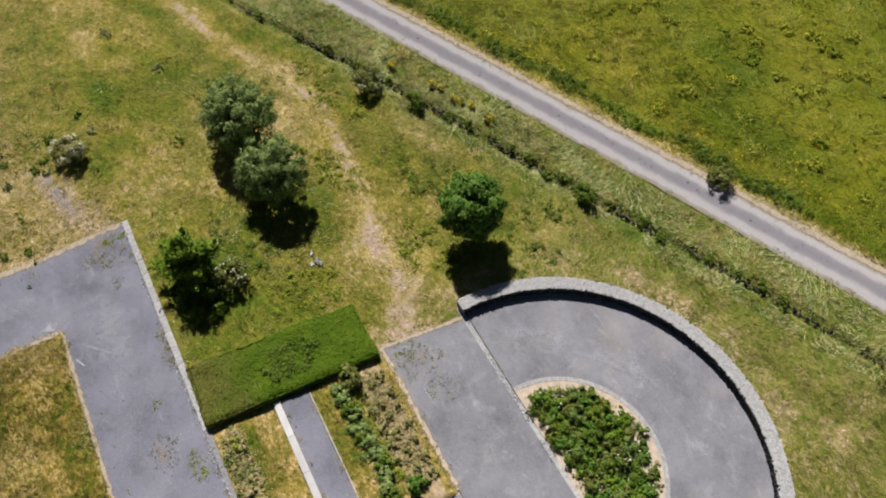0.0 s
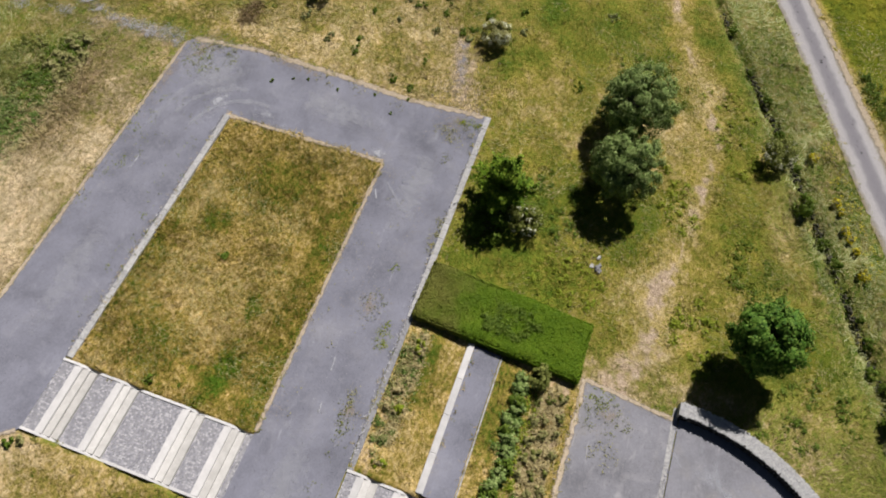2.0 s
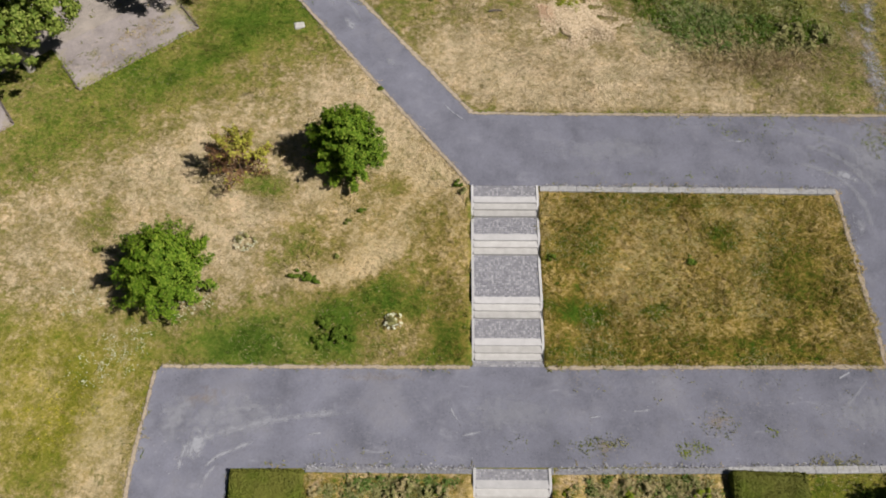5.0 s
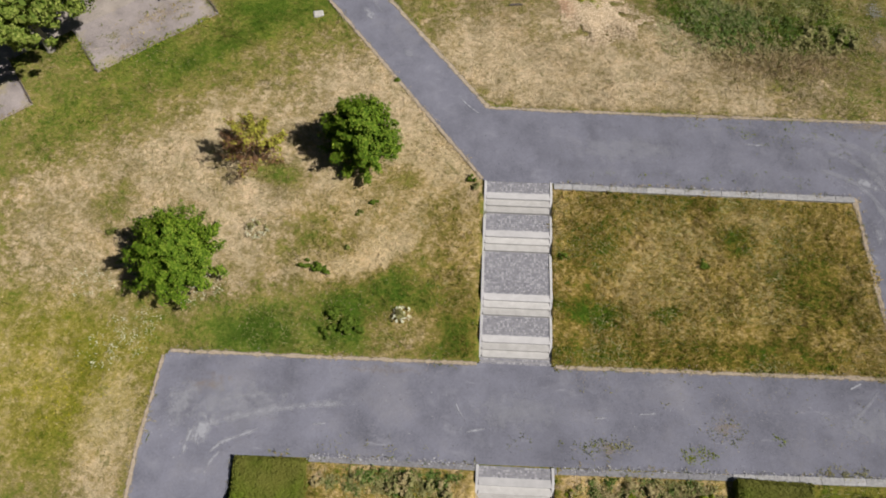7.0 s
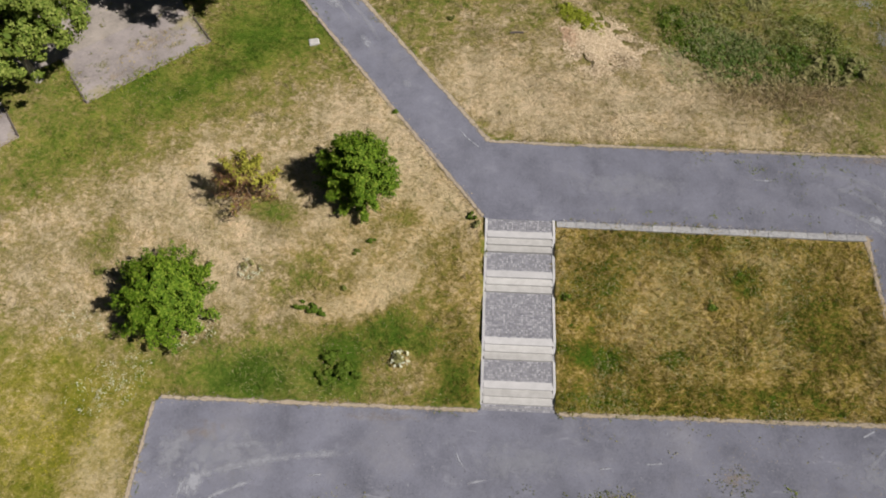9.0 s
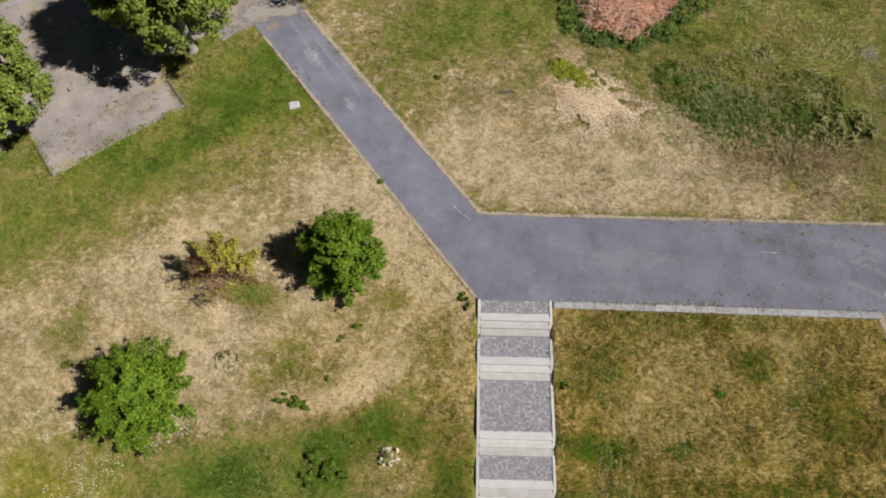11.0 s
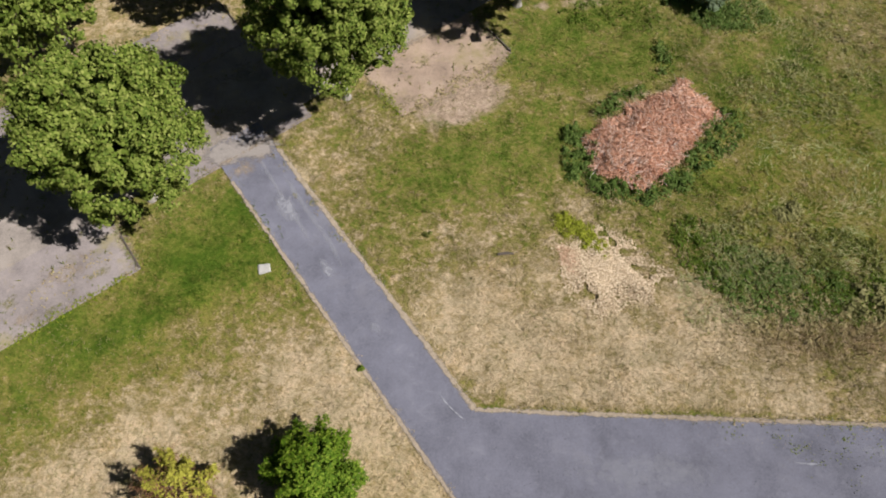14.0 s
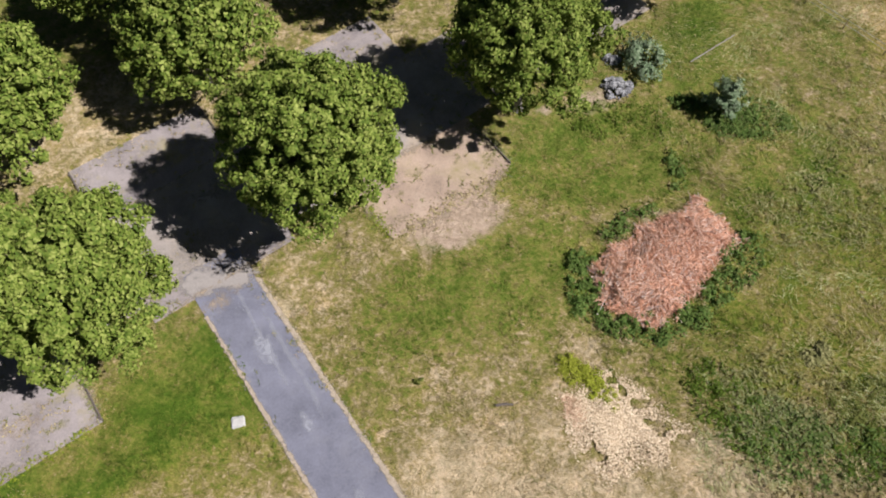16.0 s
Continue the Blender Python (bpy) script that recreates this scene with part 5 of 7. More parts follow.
film_strip("bay_rim", [ave(-6.3, 20.2), ave(-6.3, 22.4), ave(-6.3, 24.8)], 1.8, TAN_FILM, "tan dust where path and bay meet", 0.9)
for _cx, _cy, _rx, _ry, _k in ((22.8, 1.6, 3.2, 3.0, 0.4), (23.4, -6.0, 1.8, 4.6, 0.4), (20.0, -12.4, 5.0, 1.7, 0.4), (8.0, 2.4, 6.0, 1.6, 0.3), (2.0, -12.4, 5.0, 1.8, 0.3)):
    film_patch("pale_drift", _cx, _cy, _rx, _ry, PALE_FILM, "broad pale dusty wear on the path", _k)
film_strip("side_track", [(24.2, 4.9), (24.4, 8.5), (25.0, 11.4), (25.8, 14.6), (27.0, 18.5)], 2.3, GREY_FILM, "grey gravel of a faint side track", 1.0, 0.075, False, "track")
film_strip("side_track", [(27.0, -12.9), (29.2, -12.3), (31.5, -11.5), (33.6, -10.8)], 2.4, GREY_FILM, "dusty grey gravel spilled past the path corner", 0.9, 0.075, True, "track")
crumbs("side_gravel", along([(24.9, 5.2), (23.6, 17.0)], 420, 0.32, 241), 0.012, 0.04, PALE_GRIT, "grey gravel of a faint side track", 42, 0.07)
crumbs("junction_dust", np.stack([_r.normal(-13.9, 1.2, 2600), _r.normal(21.2, 0.9, 2600)], 1), 0.015, 0.05, CRUMB, "beige dust where path and avenue meet", 39)
crumbs("bay_dust", np.stack([np.r_[tuple(ave(u, n)[0] for u, n in zip(_r.uniform(9.8, 19.5, 2200), _r.uniform(19.6, 24.6, 2200)))], np.r_[tuple(ave(u, n)[1] for u, n in zip(_r.uniform(9.8, 19.5, 2200), _r.uniform(19.6, 24.6, 2200)))]], 1), 0.01, 0.035, CRUMB, "dry crumbs of soil on the tan bay", 40)
_al, _ac = _r.uniform(-30, 45, 90), _r.normal(LANE_MID, 0.16, 90)
crumbs("lane_dirt", np.array([road_point(a, c) for a, c in zip(_al, _ac)]), 0.03, 0.13, FACE_SHADE_GRIT, "dark clods strewn on the lane's crown", 36, 0.06)


# ---- stairs ----
RISE, GOING, SIDE = 0.155, 0.35, 0.14


def string_kerb(x0, x1, y_head, y_break, y_foot, z, drop):
    """A side kerb: level beside the landing, then raking down with the flight."""
    bm = bmesh.new()
    outline = [(y_head, z), (y_break, z), (y_foot, z - drop), (y_foot, z - drop - 0.6), (y_head, z - drop - 0.6)]
    ends = [[bm.verts.new((x, y, h)) for y, h in outline] for x in (x0, x1)]
    bm.faces.new(ends[0]), bm.faces.new(ends[1])
    for k in range(5):
        bm.faces.new((ends[0][k], ends[0][(k + 1) % 5], ends[1][(k + 1) % 5], ends[1][k]))
    bmesh.ops.bevel(bm, geom=bm.edges[:], offset=0.012, segments=1, affect="EDGES")
    return bm


def staircase(y_top, z_top, flights, label):
    """Flights of three block steps between landings of setts, with stepped side kerbs. flights: (start of flight, start of next flight) going down."""
    ob = thing("staircase", Matrix.Translation((AXIS, y_top, z_top)), label, "stairs", kind="structure")
    half, z, y = 1.875, 0.0, 0.0
    rnd = np.random.RandomState(int(-y_top) + 3)
    for start, end, tail in flights:
        for side in (-1, 1):
            x0, x1 = sorted((side * half, side * (half - SIDE)))
            part("side_kerb", string_kerb(x0, x1, -y + (0.0 if y else 0.03), -start - 0.12, -(start + 3 * GOING) - 0.02, z + 0.045, 3 * RISE), CONCRETE, ob)
        for k in range(3):
            y0 = start + k * GOING
            part("step", box(-half + SIDE + 0.004, half - SIDE - 0.004, -(y0 + GOING), -y0 + 0.03, z - 0.5 - RISE * k, z - RISE * k + 0.004 * rnd.rand(), 0.012), CONCRETE if k == 0 else TREAD, ob)
        setts_between(ob, y, start, z - 0.012, half - SIDE, rnd)
        z -= 3 * RISE
        y = start + 3 * GOING
    setts_between(ob, y, tail, z - 0.006, half - 0.02, rnd)
    return ob


def setts_between(ob, y0, y1, z, half, rnd):
    """A landing of small granite setts in sand."""
    if y1 - y0 < 0.1:
        return
    nx, ny = int(2 * half / 0.115), max(1, int((y1 - y0) / 0.115))
    xs, ys = np.meshgrid(np.linspace(-half + 0.06, half - 0.06, nx), np.linspace(-y0 - 0.06, -y1 + 0.06, ny))
    p = np.stack([xs.ravel() + rnd.normal(0, 0.013, xs.size), ys.ravel() + rnd.normal(0, 0.012, xs.size), z - 0.04 + rnd.uniform(-0.006, 0.008, xs.size)], 1)
    s = np.stack([rnd.uniform(0.09, 0.122, xs.size), rnd.uniform(0.085, 0.118, xs.size), np.full(xs.size, 0.1)], 1)
    bed = part("landing", box(-half, half, -y1, -y0, z - 0.3, z - 0.012, 0), JOINT, ob, "grey joint sand of a landing")
    tagged(part("setts", stones("setts", p, s, SETT, 0.08, False, 7), None, bed, "grey granite setts"), kind="stuff")


staircase(0.0, 0.035, [(0.74, 0, 0), (2.87, 0, 0), (6.42, 0, 0), (8.58, 0, 9.95)], "pale concrete garden stairs with four flights and sett landings")
staircase(-15.05, -1.83, [(0.55, 0, 0), (2.45, 0, 0), (5.35, 0, 0), (8.35, 0, 9.9)], "pale concrete stairs down between planted beds")


# ---- kerbs and low walls ----
def kerb_row(name, a, b, width, height, proud, material, label, length=1.0, category="kerb"):
    """Kerb stones laid end to end; alike stones share one mesh."""
    a, b = Vector((*a, 0)), Vector((*b, 0))
    run = (b - a).length
    n = max(1, round(run / length))
    step, ang = run / n, math.atan2(b.y - a.y, b.x - a.x)
    mid = (a + b) / 2
    ob = thing(name, Matrix.Translation((mid.x, mid.y, float(level(mid.x, mid.y)))), label, category, kind="structure")
    rnd, me = random.Random(n), None
    for i in range(n):
        c = a.lerp(b, (i + 0.5) / n)
        slope = (float(level(*a.lerp(b, (i + 1) / n).xy)) - float(level(*a.lerp(b, i / n).xy))) / step
        m = pose(c.x - mid.x, c.y - mid.y, float(level(c.x, c.y)) - float(level(mid.x, mid.y)) + proud + rnd.uniform(-0.006, 0.006), 0, -math.degrees(math.atan(slope)), math.degrees(ang) + rnd.uniform(-0.6, 0.6))
        if me is None:
            me = part("kerbstone", box(-step / 2 + 0.003, step / 2 - 0.003, -width / 2, width / 2, -height, 0, 0.014), material, ob, at=m).data
        else:
            part("kerbstone", me, None, ob, at=m)
    return ob


def seat_wall():
    """The half-round dry-stone wall: a core under many uneven stones."""
    r0, r1, h = 10.38, 11.15, 0.62
    ob = thing("seat_wall", Matrix.Translation((*PLAZA_C, -3.7)), "low half-round grey rubble-stone wall round the plaza", "wall", kind="structure")
    bm, rings, n = bmesh.new(), [], 90
    for i in range(n + 1):
        a = math.radians(1.0) - math.radians(182.0) * i / n
        c, s = math.cos(a), math.sin(a)
        rings.append([bm.verts.new((r * c, r * s, z)) for r, z in ((r0 + 0.04, -0.2), (r0 + 0.04, h - 0.025), (r1 - 0.04, h - 0.025), (r1 - 0.04, -0.2))])
    for p, q in zip(rings, rings[1:]):
        for k in range(3):
            bm.faces.new((p[k], p[k + 1], q[k + 1], q[k]))
    bm.faces.new(rings[0]), bm.faces.new(rings[-1])
    part("core", bm, CAP_FILL, ob)
    rnd = np.random.RandomState(4)
    # Only the cap is pale; side stones carry their shade as near-black colour.
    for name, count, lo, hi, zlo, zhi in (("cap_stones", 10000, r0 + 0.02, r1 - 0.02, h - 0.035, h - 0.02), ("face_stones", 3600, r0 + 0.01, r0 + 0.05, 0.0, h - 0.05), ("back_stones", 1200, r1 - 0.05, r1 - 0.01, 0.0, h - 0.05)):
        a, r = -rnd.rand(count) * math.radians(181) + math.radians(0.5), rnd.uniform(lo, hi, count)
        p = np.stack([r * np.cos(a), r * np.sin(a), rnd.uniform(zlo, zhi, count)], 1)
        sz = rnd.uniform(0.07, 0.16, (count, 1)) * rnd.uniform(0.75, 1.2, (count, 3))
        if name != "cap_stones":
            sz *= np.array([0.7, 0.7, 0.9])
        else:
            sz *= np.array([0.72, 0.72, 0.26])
        tagged(part(name, stones(name, p, sz, RUBBLE if name == "cap_stones" else FACE_SHADE_GRIT, 0.22, True, 5), None, ob), kind="stuff")
    return ob


seat_wall()


def garden_retaining():
    """The pale concrete strip on the uphill side of the narrow walk, in long pieces."""
    ob = thing("garden_wall", Matrix.Translation((8.0, -18.63, float(level(8, -18.63)))), "long pale concrete retaining strip beside a garden walk", "wall", kind="structure")
    me = None
    for i in range(4):
        m = Matrix.Translation((-4.08 + 2.05 * (i + 0.5), 0, 0))
        if me is None:
            me = part("wall_block", box(-1.02, 1.02, -0.18, 0.18, -0.5, 0.14, 0.014), CONCRETE, ob, at=m).data
        else:
            part("wall_block", me, None, ob, at=m)


garden_retaining()


def half_ring(name, r0, r1, z0, z1, material, label, parent=None):
    bm, rings, n = bmesh.new(), [], 60
    for i in range(n + 1):
        a = -math.pi * i / n
        rings.append([bm.verts.new((r * math.cos(a), r * math.sin(a), z)) for r, z in ((r0, z0), (r0, z1), (r1, z1), (r1, z0))])
    for p, q in zip(rings, rings[1:]):
        for k in range(4):
            bm.faces.new((p[k], p[(k + 1) % 4], q[(k + 1) % 4], q[k]))
    bm.faces.new(rings[0]), bm.faces.new(rings[-1])
    ob = part(name, bm, material)
    ob.matrix_basis = Matrix.Translation((*PLAZA_C, -3.7))
    return tagged(ob, label, "kerb", kind="structure")


half_ring("island_kerb", 4.98, 5.22, -0.2, 0.07, KERB, "flush grey stone kerb round a planted half-round island")
half_ring("island_soil", 0.02, 4.99, -0.2, 0.055, ISLAND_SAND, "dry sandy soil of a planted half-round island")


# ---- hedges ----
def hedge(x0, x1, y0, y1, h, label, seed, n):
    """A clipped block hedge that follows the slope: twiggy core, leaf skin with slack and gaps."""
    cx, cy = (x0 + x1) / 2, (y0 + y1) / 2
    cz = float(level(cx, cy))
    ob = thing("hedge", Matrix.Translation((cx, cy, cz)), label, "hedge", "clipped hedges beside the beds")
    rnd = np.random.RandomState(seed)
    bm, nx, ny = bmesh.new(), 16, 40
    grid = [[bm.verts.new((x0 - cx + 0.08 + (x1 - x0 - 0.16) * i / nx, y0 - cy + 0.08 + (y1 - y0 - 0.16) * j / ny,
                           float(level(x0 + (x1 - x0) * i / nx, y0 + (y1 - y0) * j / ny)) - cz + h - 0.16 + 0.04 * rnd.rand())) for j in range(ny + 1)] for i in range(nx + 1)]
    for i in range(nx):
        for j in range(ny):
            bm.faces.new((grid[i][j], grid[i + 1][j], grid[i + 1][j + 1], grid[i][j + 1]))
    rim = [grid[i][0] for i in range(nx + 1)] + [grid[nx][j] for j in range(1, ny + 1)] + [grid[i][ny] for i in range(nx - 1, -1, -1)] + [grid[0][j] for j in range(ny - 1, 0, -1)]
    low = [bm.verts.new((v.co.x, v.co.y, v.co.z - h - 0.1)) for v in rim]
    for k in range(len(rim)):
        bm.faces.new((rim[k], rim[(k + 1) % len(rim)], low[(k + 1) % len(rim)], low[k]))
    part("core", bm, HEDGE, ob)
    w, d = x1 - x0, y1 - y0
    areas = np.array([w * d * 1.3, d * h, d * h, w * h, w * h])
    which = rnd.choice(5, n, p=areas / areas.sum())
    u, v = rnd.rand(n), rnd.rand(n)
    x = np.choose(which, [x0 + w * u, np.full(n, x0), np.full(n, x1), x0 + w * u, x0 + w * u])
    y = np.choose(which, [y0 + d * v, y0 + d * v, y0 + d * v, np.full(n, y0), np.full(n, y1)])
    up = np.where(which == 0, h, h * (1 - rnd.rand(n) * 0.98))
    lump = 0.22 * (value_noise(x * 1.1, y * 1.1, seed) - 0.5) + 0.07 * (value_noise(x * 5, y * 5, seed + 1) - 0.5)
    inset = np.minimum(np.minimum(x - x0, x1 - x), np.minimum(y - y0, y1 - y))
    z = level(x, y) + up + np.where(which == 0, lump - 0.11 * (1 - soft(inset, 0, 0.35)), 0) + rnd.normal(0, 0.012, n)
    out = np.choose(which[:, None], [np.array([0, 0, 1.0]), np.array([-1.0, 0, 0.2]), np.array([1.0, 0, 0.2]), np.array([0, -1.0, 0.2]), np.array([0, 1.0, 0.2])])
    p = np.stack([x - cx, y - cy, z - cz], 1) + out * (rnd.normal(0, 0.025, (n, 1)) - np.where(which > 0, 0.12 * soft(up, h - 0.25, h), 0)[:, None] + np.where(which > 0, lump, 0)[:, None] * 0.8)
    part("foliage", leaves("foliage", p, 0.05, HEDGE, out, seed, 0.6, 1.6), None, ob)
    return ob


hedge(12.25, 15.75, -24.6, -15.2, 0.55, "clipped green box hedge on the slope beside the beds", 3, 76000)
hedge(-11.6, -8.1, -24.6, -15.2, 0.55, "clipped green box hedge beside the turning path", 4, 28000)


def patch(name, cx, cy, rx, ry, turn, n, lo, hi, leaf, size, label, category, seed, clumps=40, lift=0.0, long=1.6):
    """Low spreading growth over a patch of ground: one piece of greenery that nobody could count."""
    rnd = np.random.RandomState(seed)
    c, s = math.cos(radians(turn)), math.sin(radians(turn))

    def scatter(k, spread):
        a, r = rnd.rand(k) * 6.283, np.sqrt(rnd.rand(k)) * spread
        dx, dy = rx * r * np.cos(a), ry * r * np.sin(a)
        return np.stack([cx + dx * c - dy * s, cy + dx * s + dy * c], 1)

    seat = scatter(clumps, 1.0)
    pick = rnd.randint(0, clumps, n)
    rad = 0.12 + 0.3 * rnd.rand(clumps) * min(1.0, (rx + ry) / 3)
    off = rnd.normal(size=(n, 3)) * rad[pick][:, None] * 0.6
    xy = seat[pick] + off[:, :2]
    tall = lo + (hi - lo) * rnd.rand(clumps)
    z = level(xy[:, 0], xy[:, 1]) + lift + tall[pick] * np.exp(-(off[:, 0] ** 2 + off[:, 1] ** 2) / (rad[pick] ** 2 + 1e-6)) * rnd.uniform(0.35, 1.0, n) + 0.01
    base = np.array([cx, cy, float(level(cx, cy))])
    out = np.concatenate([off[:, :2] * 1.5, np.full((n, 1), 0.7)], 1)
    ob = part(name, leaves(name, np.column_stack([xy, z]) - base, size, leaf, out, seed, 0.5, long), None, at=Matrix.Translation(base))
    return tagged(ob, label, category, kind="stuff")


patch("bramble", 13.9, -20.2, 1.0, 1.7, 10, 1500, 0.08, 0.2, BRAMBLE, 0.09, "dark bramble shoots growing through the hedge top", "bramble", 8, 46, 0.55)

# ---- trees ----
LIMES = "limes in two rows along the avenue"
# The last lime stands out of view, added to shade the avenue's end.
_row = [(-16.3, 23.8, 4.1, 9.6), (-3.9, 24.0, 4.1, 10.1), (8.6, 23.5, 4.4, 11.1), (21.6, 23.3, 4.4, 9.6), (-15.8, 37.4, 4.0, 9.0), (-3.2, 37.6, 4.0, 9.0), (7.6, 35.7, 4.1, 9.4), (21.0, 35.6, 4.1, 9.2), (6.0, 44.5, 3.9, 9.0), (34.4, 25.8, 3.9, 9.0)]
for _n, (_u, _v, _r, _t) in enumerate(_row):
    tree("lime_tree", *ave(_u, _v), _t, _r, LINDEN, "broad light-green lime tree with a pale trunk by the avenue", 1.9, 0.24, 60000 if _n < 4 else 22000, 520, 0.44, 0.125 if _n < 4 else 0.165, PALE_BARK, 7.4, 100 + _n, LIMES, droop=0.55, hollow=0.5, long=1.7, cone=0.18, hang=0.6, puff=0.7)
YOUNGS = "young trees on the dry slope"
frond_tree("young_tree", -6.95, 1.8, 3.7, 2.1, YOUNG, "bushy young green tree with low branches on dry grass", 36000, 92, 0.078, 0.09, 201, YOUNGS, rise=(8, 74))
frond_tree("young_tree", -16.35, -5.2, 2.75, 2.4, YOUNG, "spreading young green tree with low branches on dry grass", 36000, 94, 0.078, 0.09, 202, YOUNGS, rise=(6, 62))
frond_tree("withered_tree", -13.0, 0.95, 2.7, 1.8, WITHER, "half-dead small tree with brown twigs and yellow leaves", 13000, 26, 0.085, 0.06, 203, rise=(12, 62), bare=(0.30, 0.60, 0.45, 0.85), twig_mat=DEAD_TWIG)
tree("maple_tree", 16.9, -33.3, 4.75, 1.85, MAPLE, "round dense dark-green maple behind the stone wall", 0.9, 0.13, 23000, 120, 0.38, 0.115, None, 3.7, 204, hollow=0.72, puff=0.9)
WILD = "wild trees in the meadow"
tree("willow_tree", 30.0, -23.7, 4.9, 2.4, WILLOW, "round grey-green willow in the meadow", 0.5, 0.16, 20000, 210, 0.36, 0.075, None, 4.5, 205, WILD, long=2.4, hollow=0.6, puff=0.6)
tree("willow_tree", 25.4, -23.9, 4.4, 2.1, WILLOW, "smaller grey-green willow in the meadow", 0.4, 0.14, 17000, 170, 0.34, 0.07, None, 4.1, 206, WILD, long=2.4, hollow=0.6, puff=0.6)
frond_tree("elder_tree", 21.2, -17.5, 3.6, 1.9, YOUNG, "loose green elder tree beside the path kerb", 8600, 52, 0.10, 0.10, 207, WILD, rise=(14, 78))
bush("elder_bush", 20.2, -19.2, 1.0, 1.7, ELDER, "grey-green elder bush in flower under a tree", 2200, 36, 208, 0.10, BLOSSOM, 200)
bush("elder_bush", 19.3, -17.4, 1.3, 0.9, BRAMBLE, "low dark bush in the shade of a tree", 2600, 30, 209, 0.10)

# ---- bushes and weeds ----
HAW = "hawthorn bushes along the ditch"
bush("hawthorn_bush", 31.0, -33.0, 1.05, 1.6, ELDER, "white-flowering hawthorn bush by the ditch", 2400, 36, 301, 0.10, BLOSSOM, 320, HAW)
bush("hawthorn_bush", 28.0, -35.0, 0.75, 0.9, BRAMBLE, "small dark bush in the ditch", 900, 20, 302, 0.10, None, 0, HAW)
bush("hawthorn_bush", 15.7, -40.7, 0.95, 1.0, BRAMBLE, "dark spreading bush in the ditch", 1400, 28, 303, 0.10, None, 0, HAW, squash=0.6)
bush("hawthorn_bush", 33.0, -13.4, 0.92, 1.4, SAGE, "white-flowering hawthorn bush in rough grass", 2000, 34, 304, 0.10, BLOSSOM, 900)
bush("hawthorn_bush", 31.3, -1.5, 0.75, 1.1, BRAMBLE, "small dark-green bush in rough grass", 1200, 24, 305, 0.10)
bush("roadside_bush", 12.4, -48.9, 0.85, 1.3, ELDER, "dark bush at the lane's edge", 1500, 30, 306, 0.10)
bush("roadside_bush", -3.0, -48.9, 1.4, 1.5, ELDER, "white-flowering bush by the lane", 2000, 36, 307, 0.10, BLOSSOM, 260)
_rnd = random.Random(12)
for _k, (_x, _y) in enumerate([(28.4, -3.3), (28.3, -5.2), (32.0, -5.1), (34.0, -6.8), (34.1, -7.7), (35.5, -9.3), (32.5, -9.3), (33.0, -11.0), (33.4, -11.7), (32.5, -11.6), (29.8, -9.5), (35.1, -12.4), (34.4, -15.0),
                               (34.3, -9.4), (29.1, 1.3), (32.1, -6.8), (27.1, -9.4), (27.4, -8.1), (29.4, -1.3), (29.4, -5.1), (40.5, -9.4), (38.9, -20.3), (36.2, -14.5), (31.7, -19.6), (43.6, -18.0)]):
    _r = 0.30 + 0.25 * _rnd.random() + (0.5 if _k == 20 else 0)
    bush("scrub", _x, _y, _r, 0.06 + 0.16 * _r, BRAMBLE if _k % 3 else THISTLE, "small olive scrub in rough grass", 170, 9, 320 + _k, 0.085, None, 0, "scrub in the rough grass", twigs=False, squash=_rnd.uniform(0.6, 1.0))
for _k, (_x, _y) in enumerate([(24.7, -3.5), (24.9, -5.4), (25.6, -7.6), (24.7, -9.0), (23.6, -1.6), (24.3, -2.7), (26.2, -9.6)]):
    bush("kerb_weed", _x, _y, 0.10 + 0.06 * _rnd.random(), 0.1, BRAMBLE, "small dark weed at the path's edge", 120, 6, 345 + _k, 0.07, None, 0, "weeds at the path's edge", "weed", False, _rnd.uniform(0.5, 0.9))


def field_wall():
    """A tumbled row of stones along the ditch, overgrown in places; their dark colour draws the ditch's shaded line."""
    rnd = np.random.RandomState(55)
    ob = thing("field_wall", Matrix.Translation((DITCH[3][0], DITCH[3][1], float(level(*DITCH[3])) - 0.1)), "tumbled overgrown row of stones, darkened to draw a ditch's shade", "wall", kind="structure")
    pts, base = [], np.array([DITCH[3][0], DITCH[3][1], float(level(*DITCH[3])) - 0.1])
    for (ax, ay), (bx, by) in zip(DITCH[1:-1], DITCH[2:-1]):
        k = int(math.hypot(bx - ax, by - ay) * 14)
        t = rnd.rand(k)
        x, y = ax + (bx - ax) * t + rnd.normal(0, 0.09, k), ay + (by - ay) * t + rnd.normal(0, 0.09, k)
        keep = value_noise(x * 0.55 + 4, y * 0.55 + 4, 61) > 0.30
        pts.append(np.stack([x, y, level(x, y) - 0.2 + 0.26 * rnd.rand(k) ** 2], 1)[keep])
    p = np.concatenate(pts) - base
    tagged(part("stone_row", stones("stone_row", p, rnd.uniform(0.06, 0.17, (len(p), 1)) * np.array([1.1, 0.9, 0.8]), DITCH_SHADE_STONE, 0.25, True, 9), None, ob), kind="stuff")


field_wall()
for _k in range(18):
    _t = (_k + 0.8 * _rnd.random()) / 18 * (len(DITCH) - 4) + 1.1
    _i = int(_t)
    _p = np.array(DITCH[_i]) * (1 - _t + _i) + np.array(DITCH[_i + 1]) * (_t - _i)
    bush("ditch_scrub", float(_p[0]) + _rnd.uniform(-0.3, 0.3), float(_p[1]) + _rnd.uniform(-0.2, 0.2), 0.18 + 0.3 * _rnd.random(), 0.25 + 0.3 * _rnd.random(), BRAMBLE, "dark scrub growing by the ditch", 420, 12, 360 + _k, 0.08, None, 0, "scrub along the ditch", twigs=False)
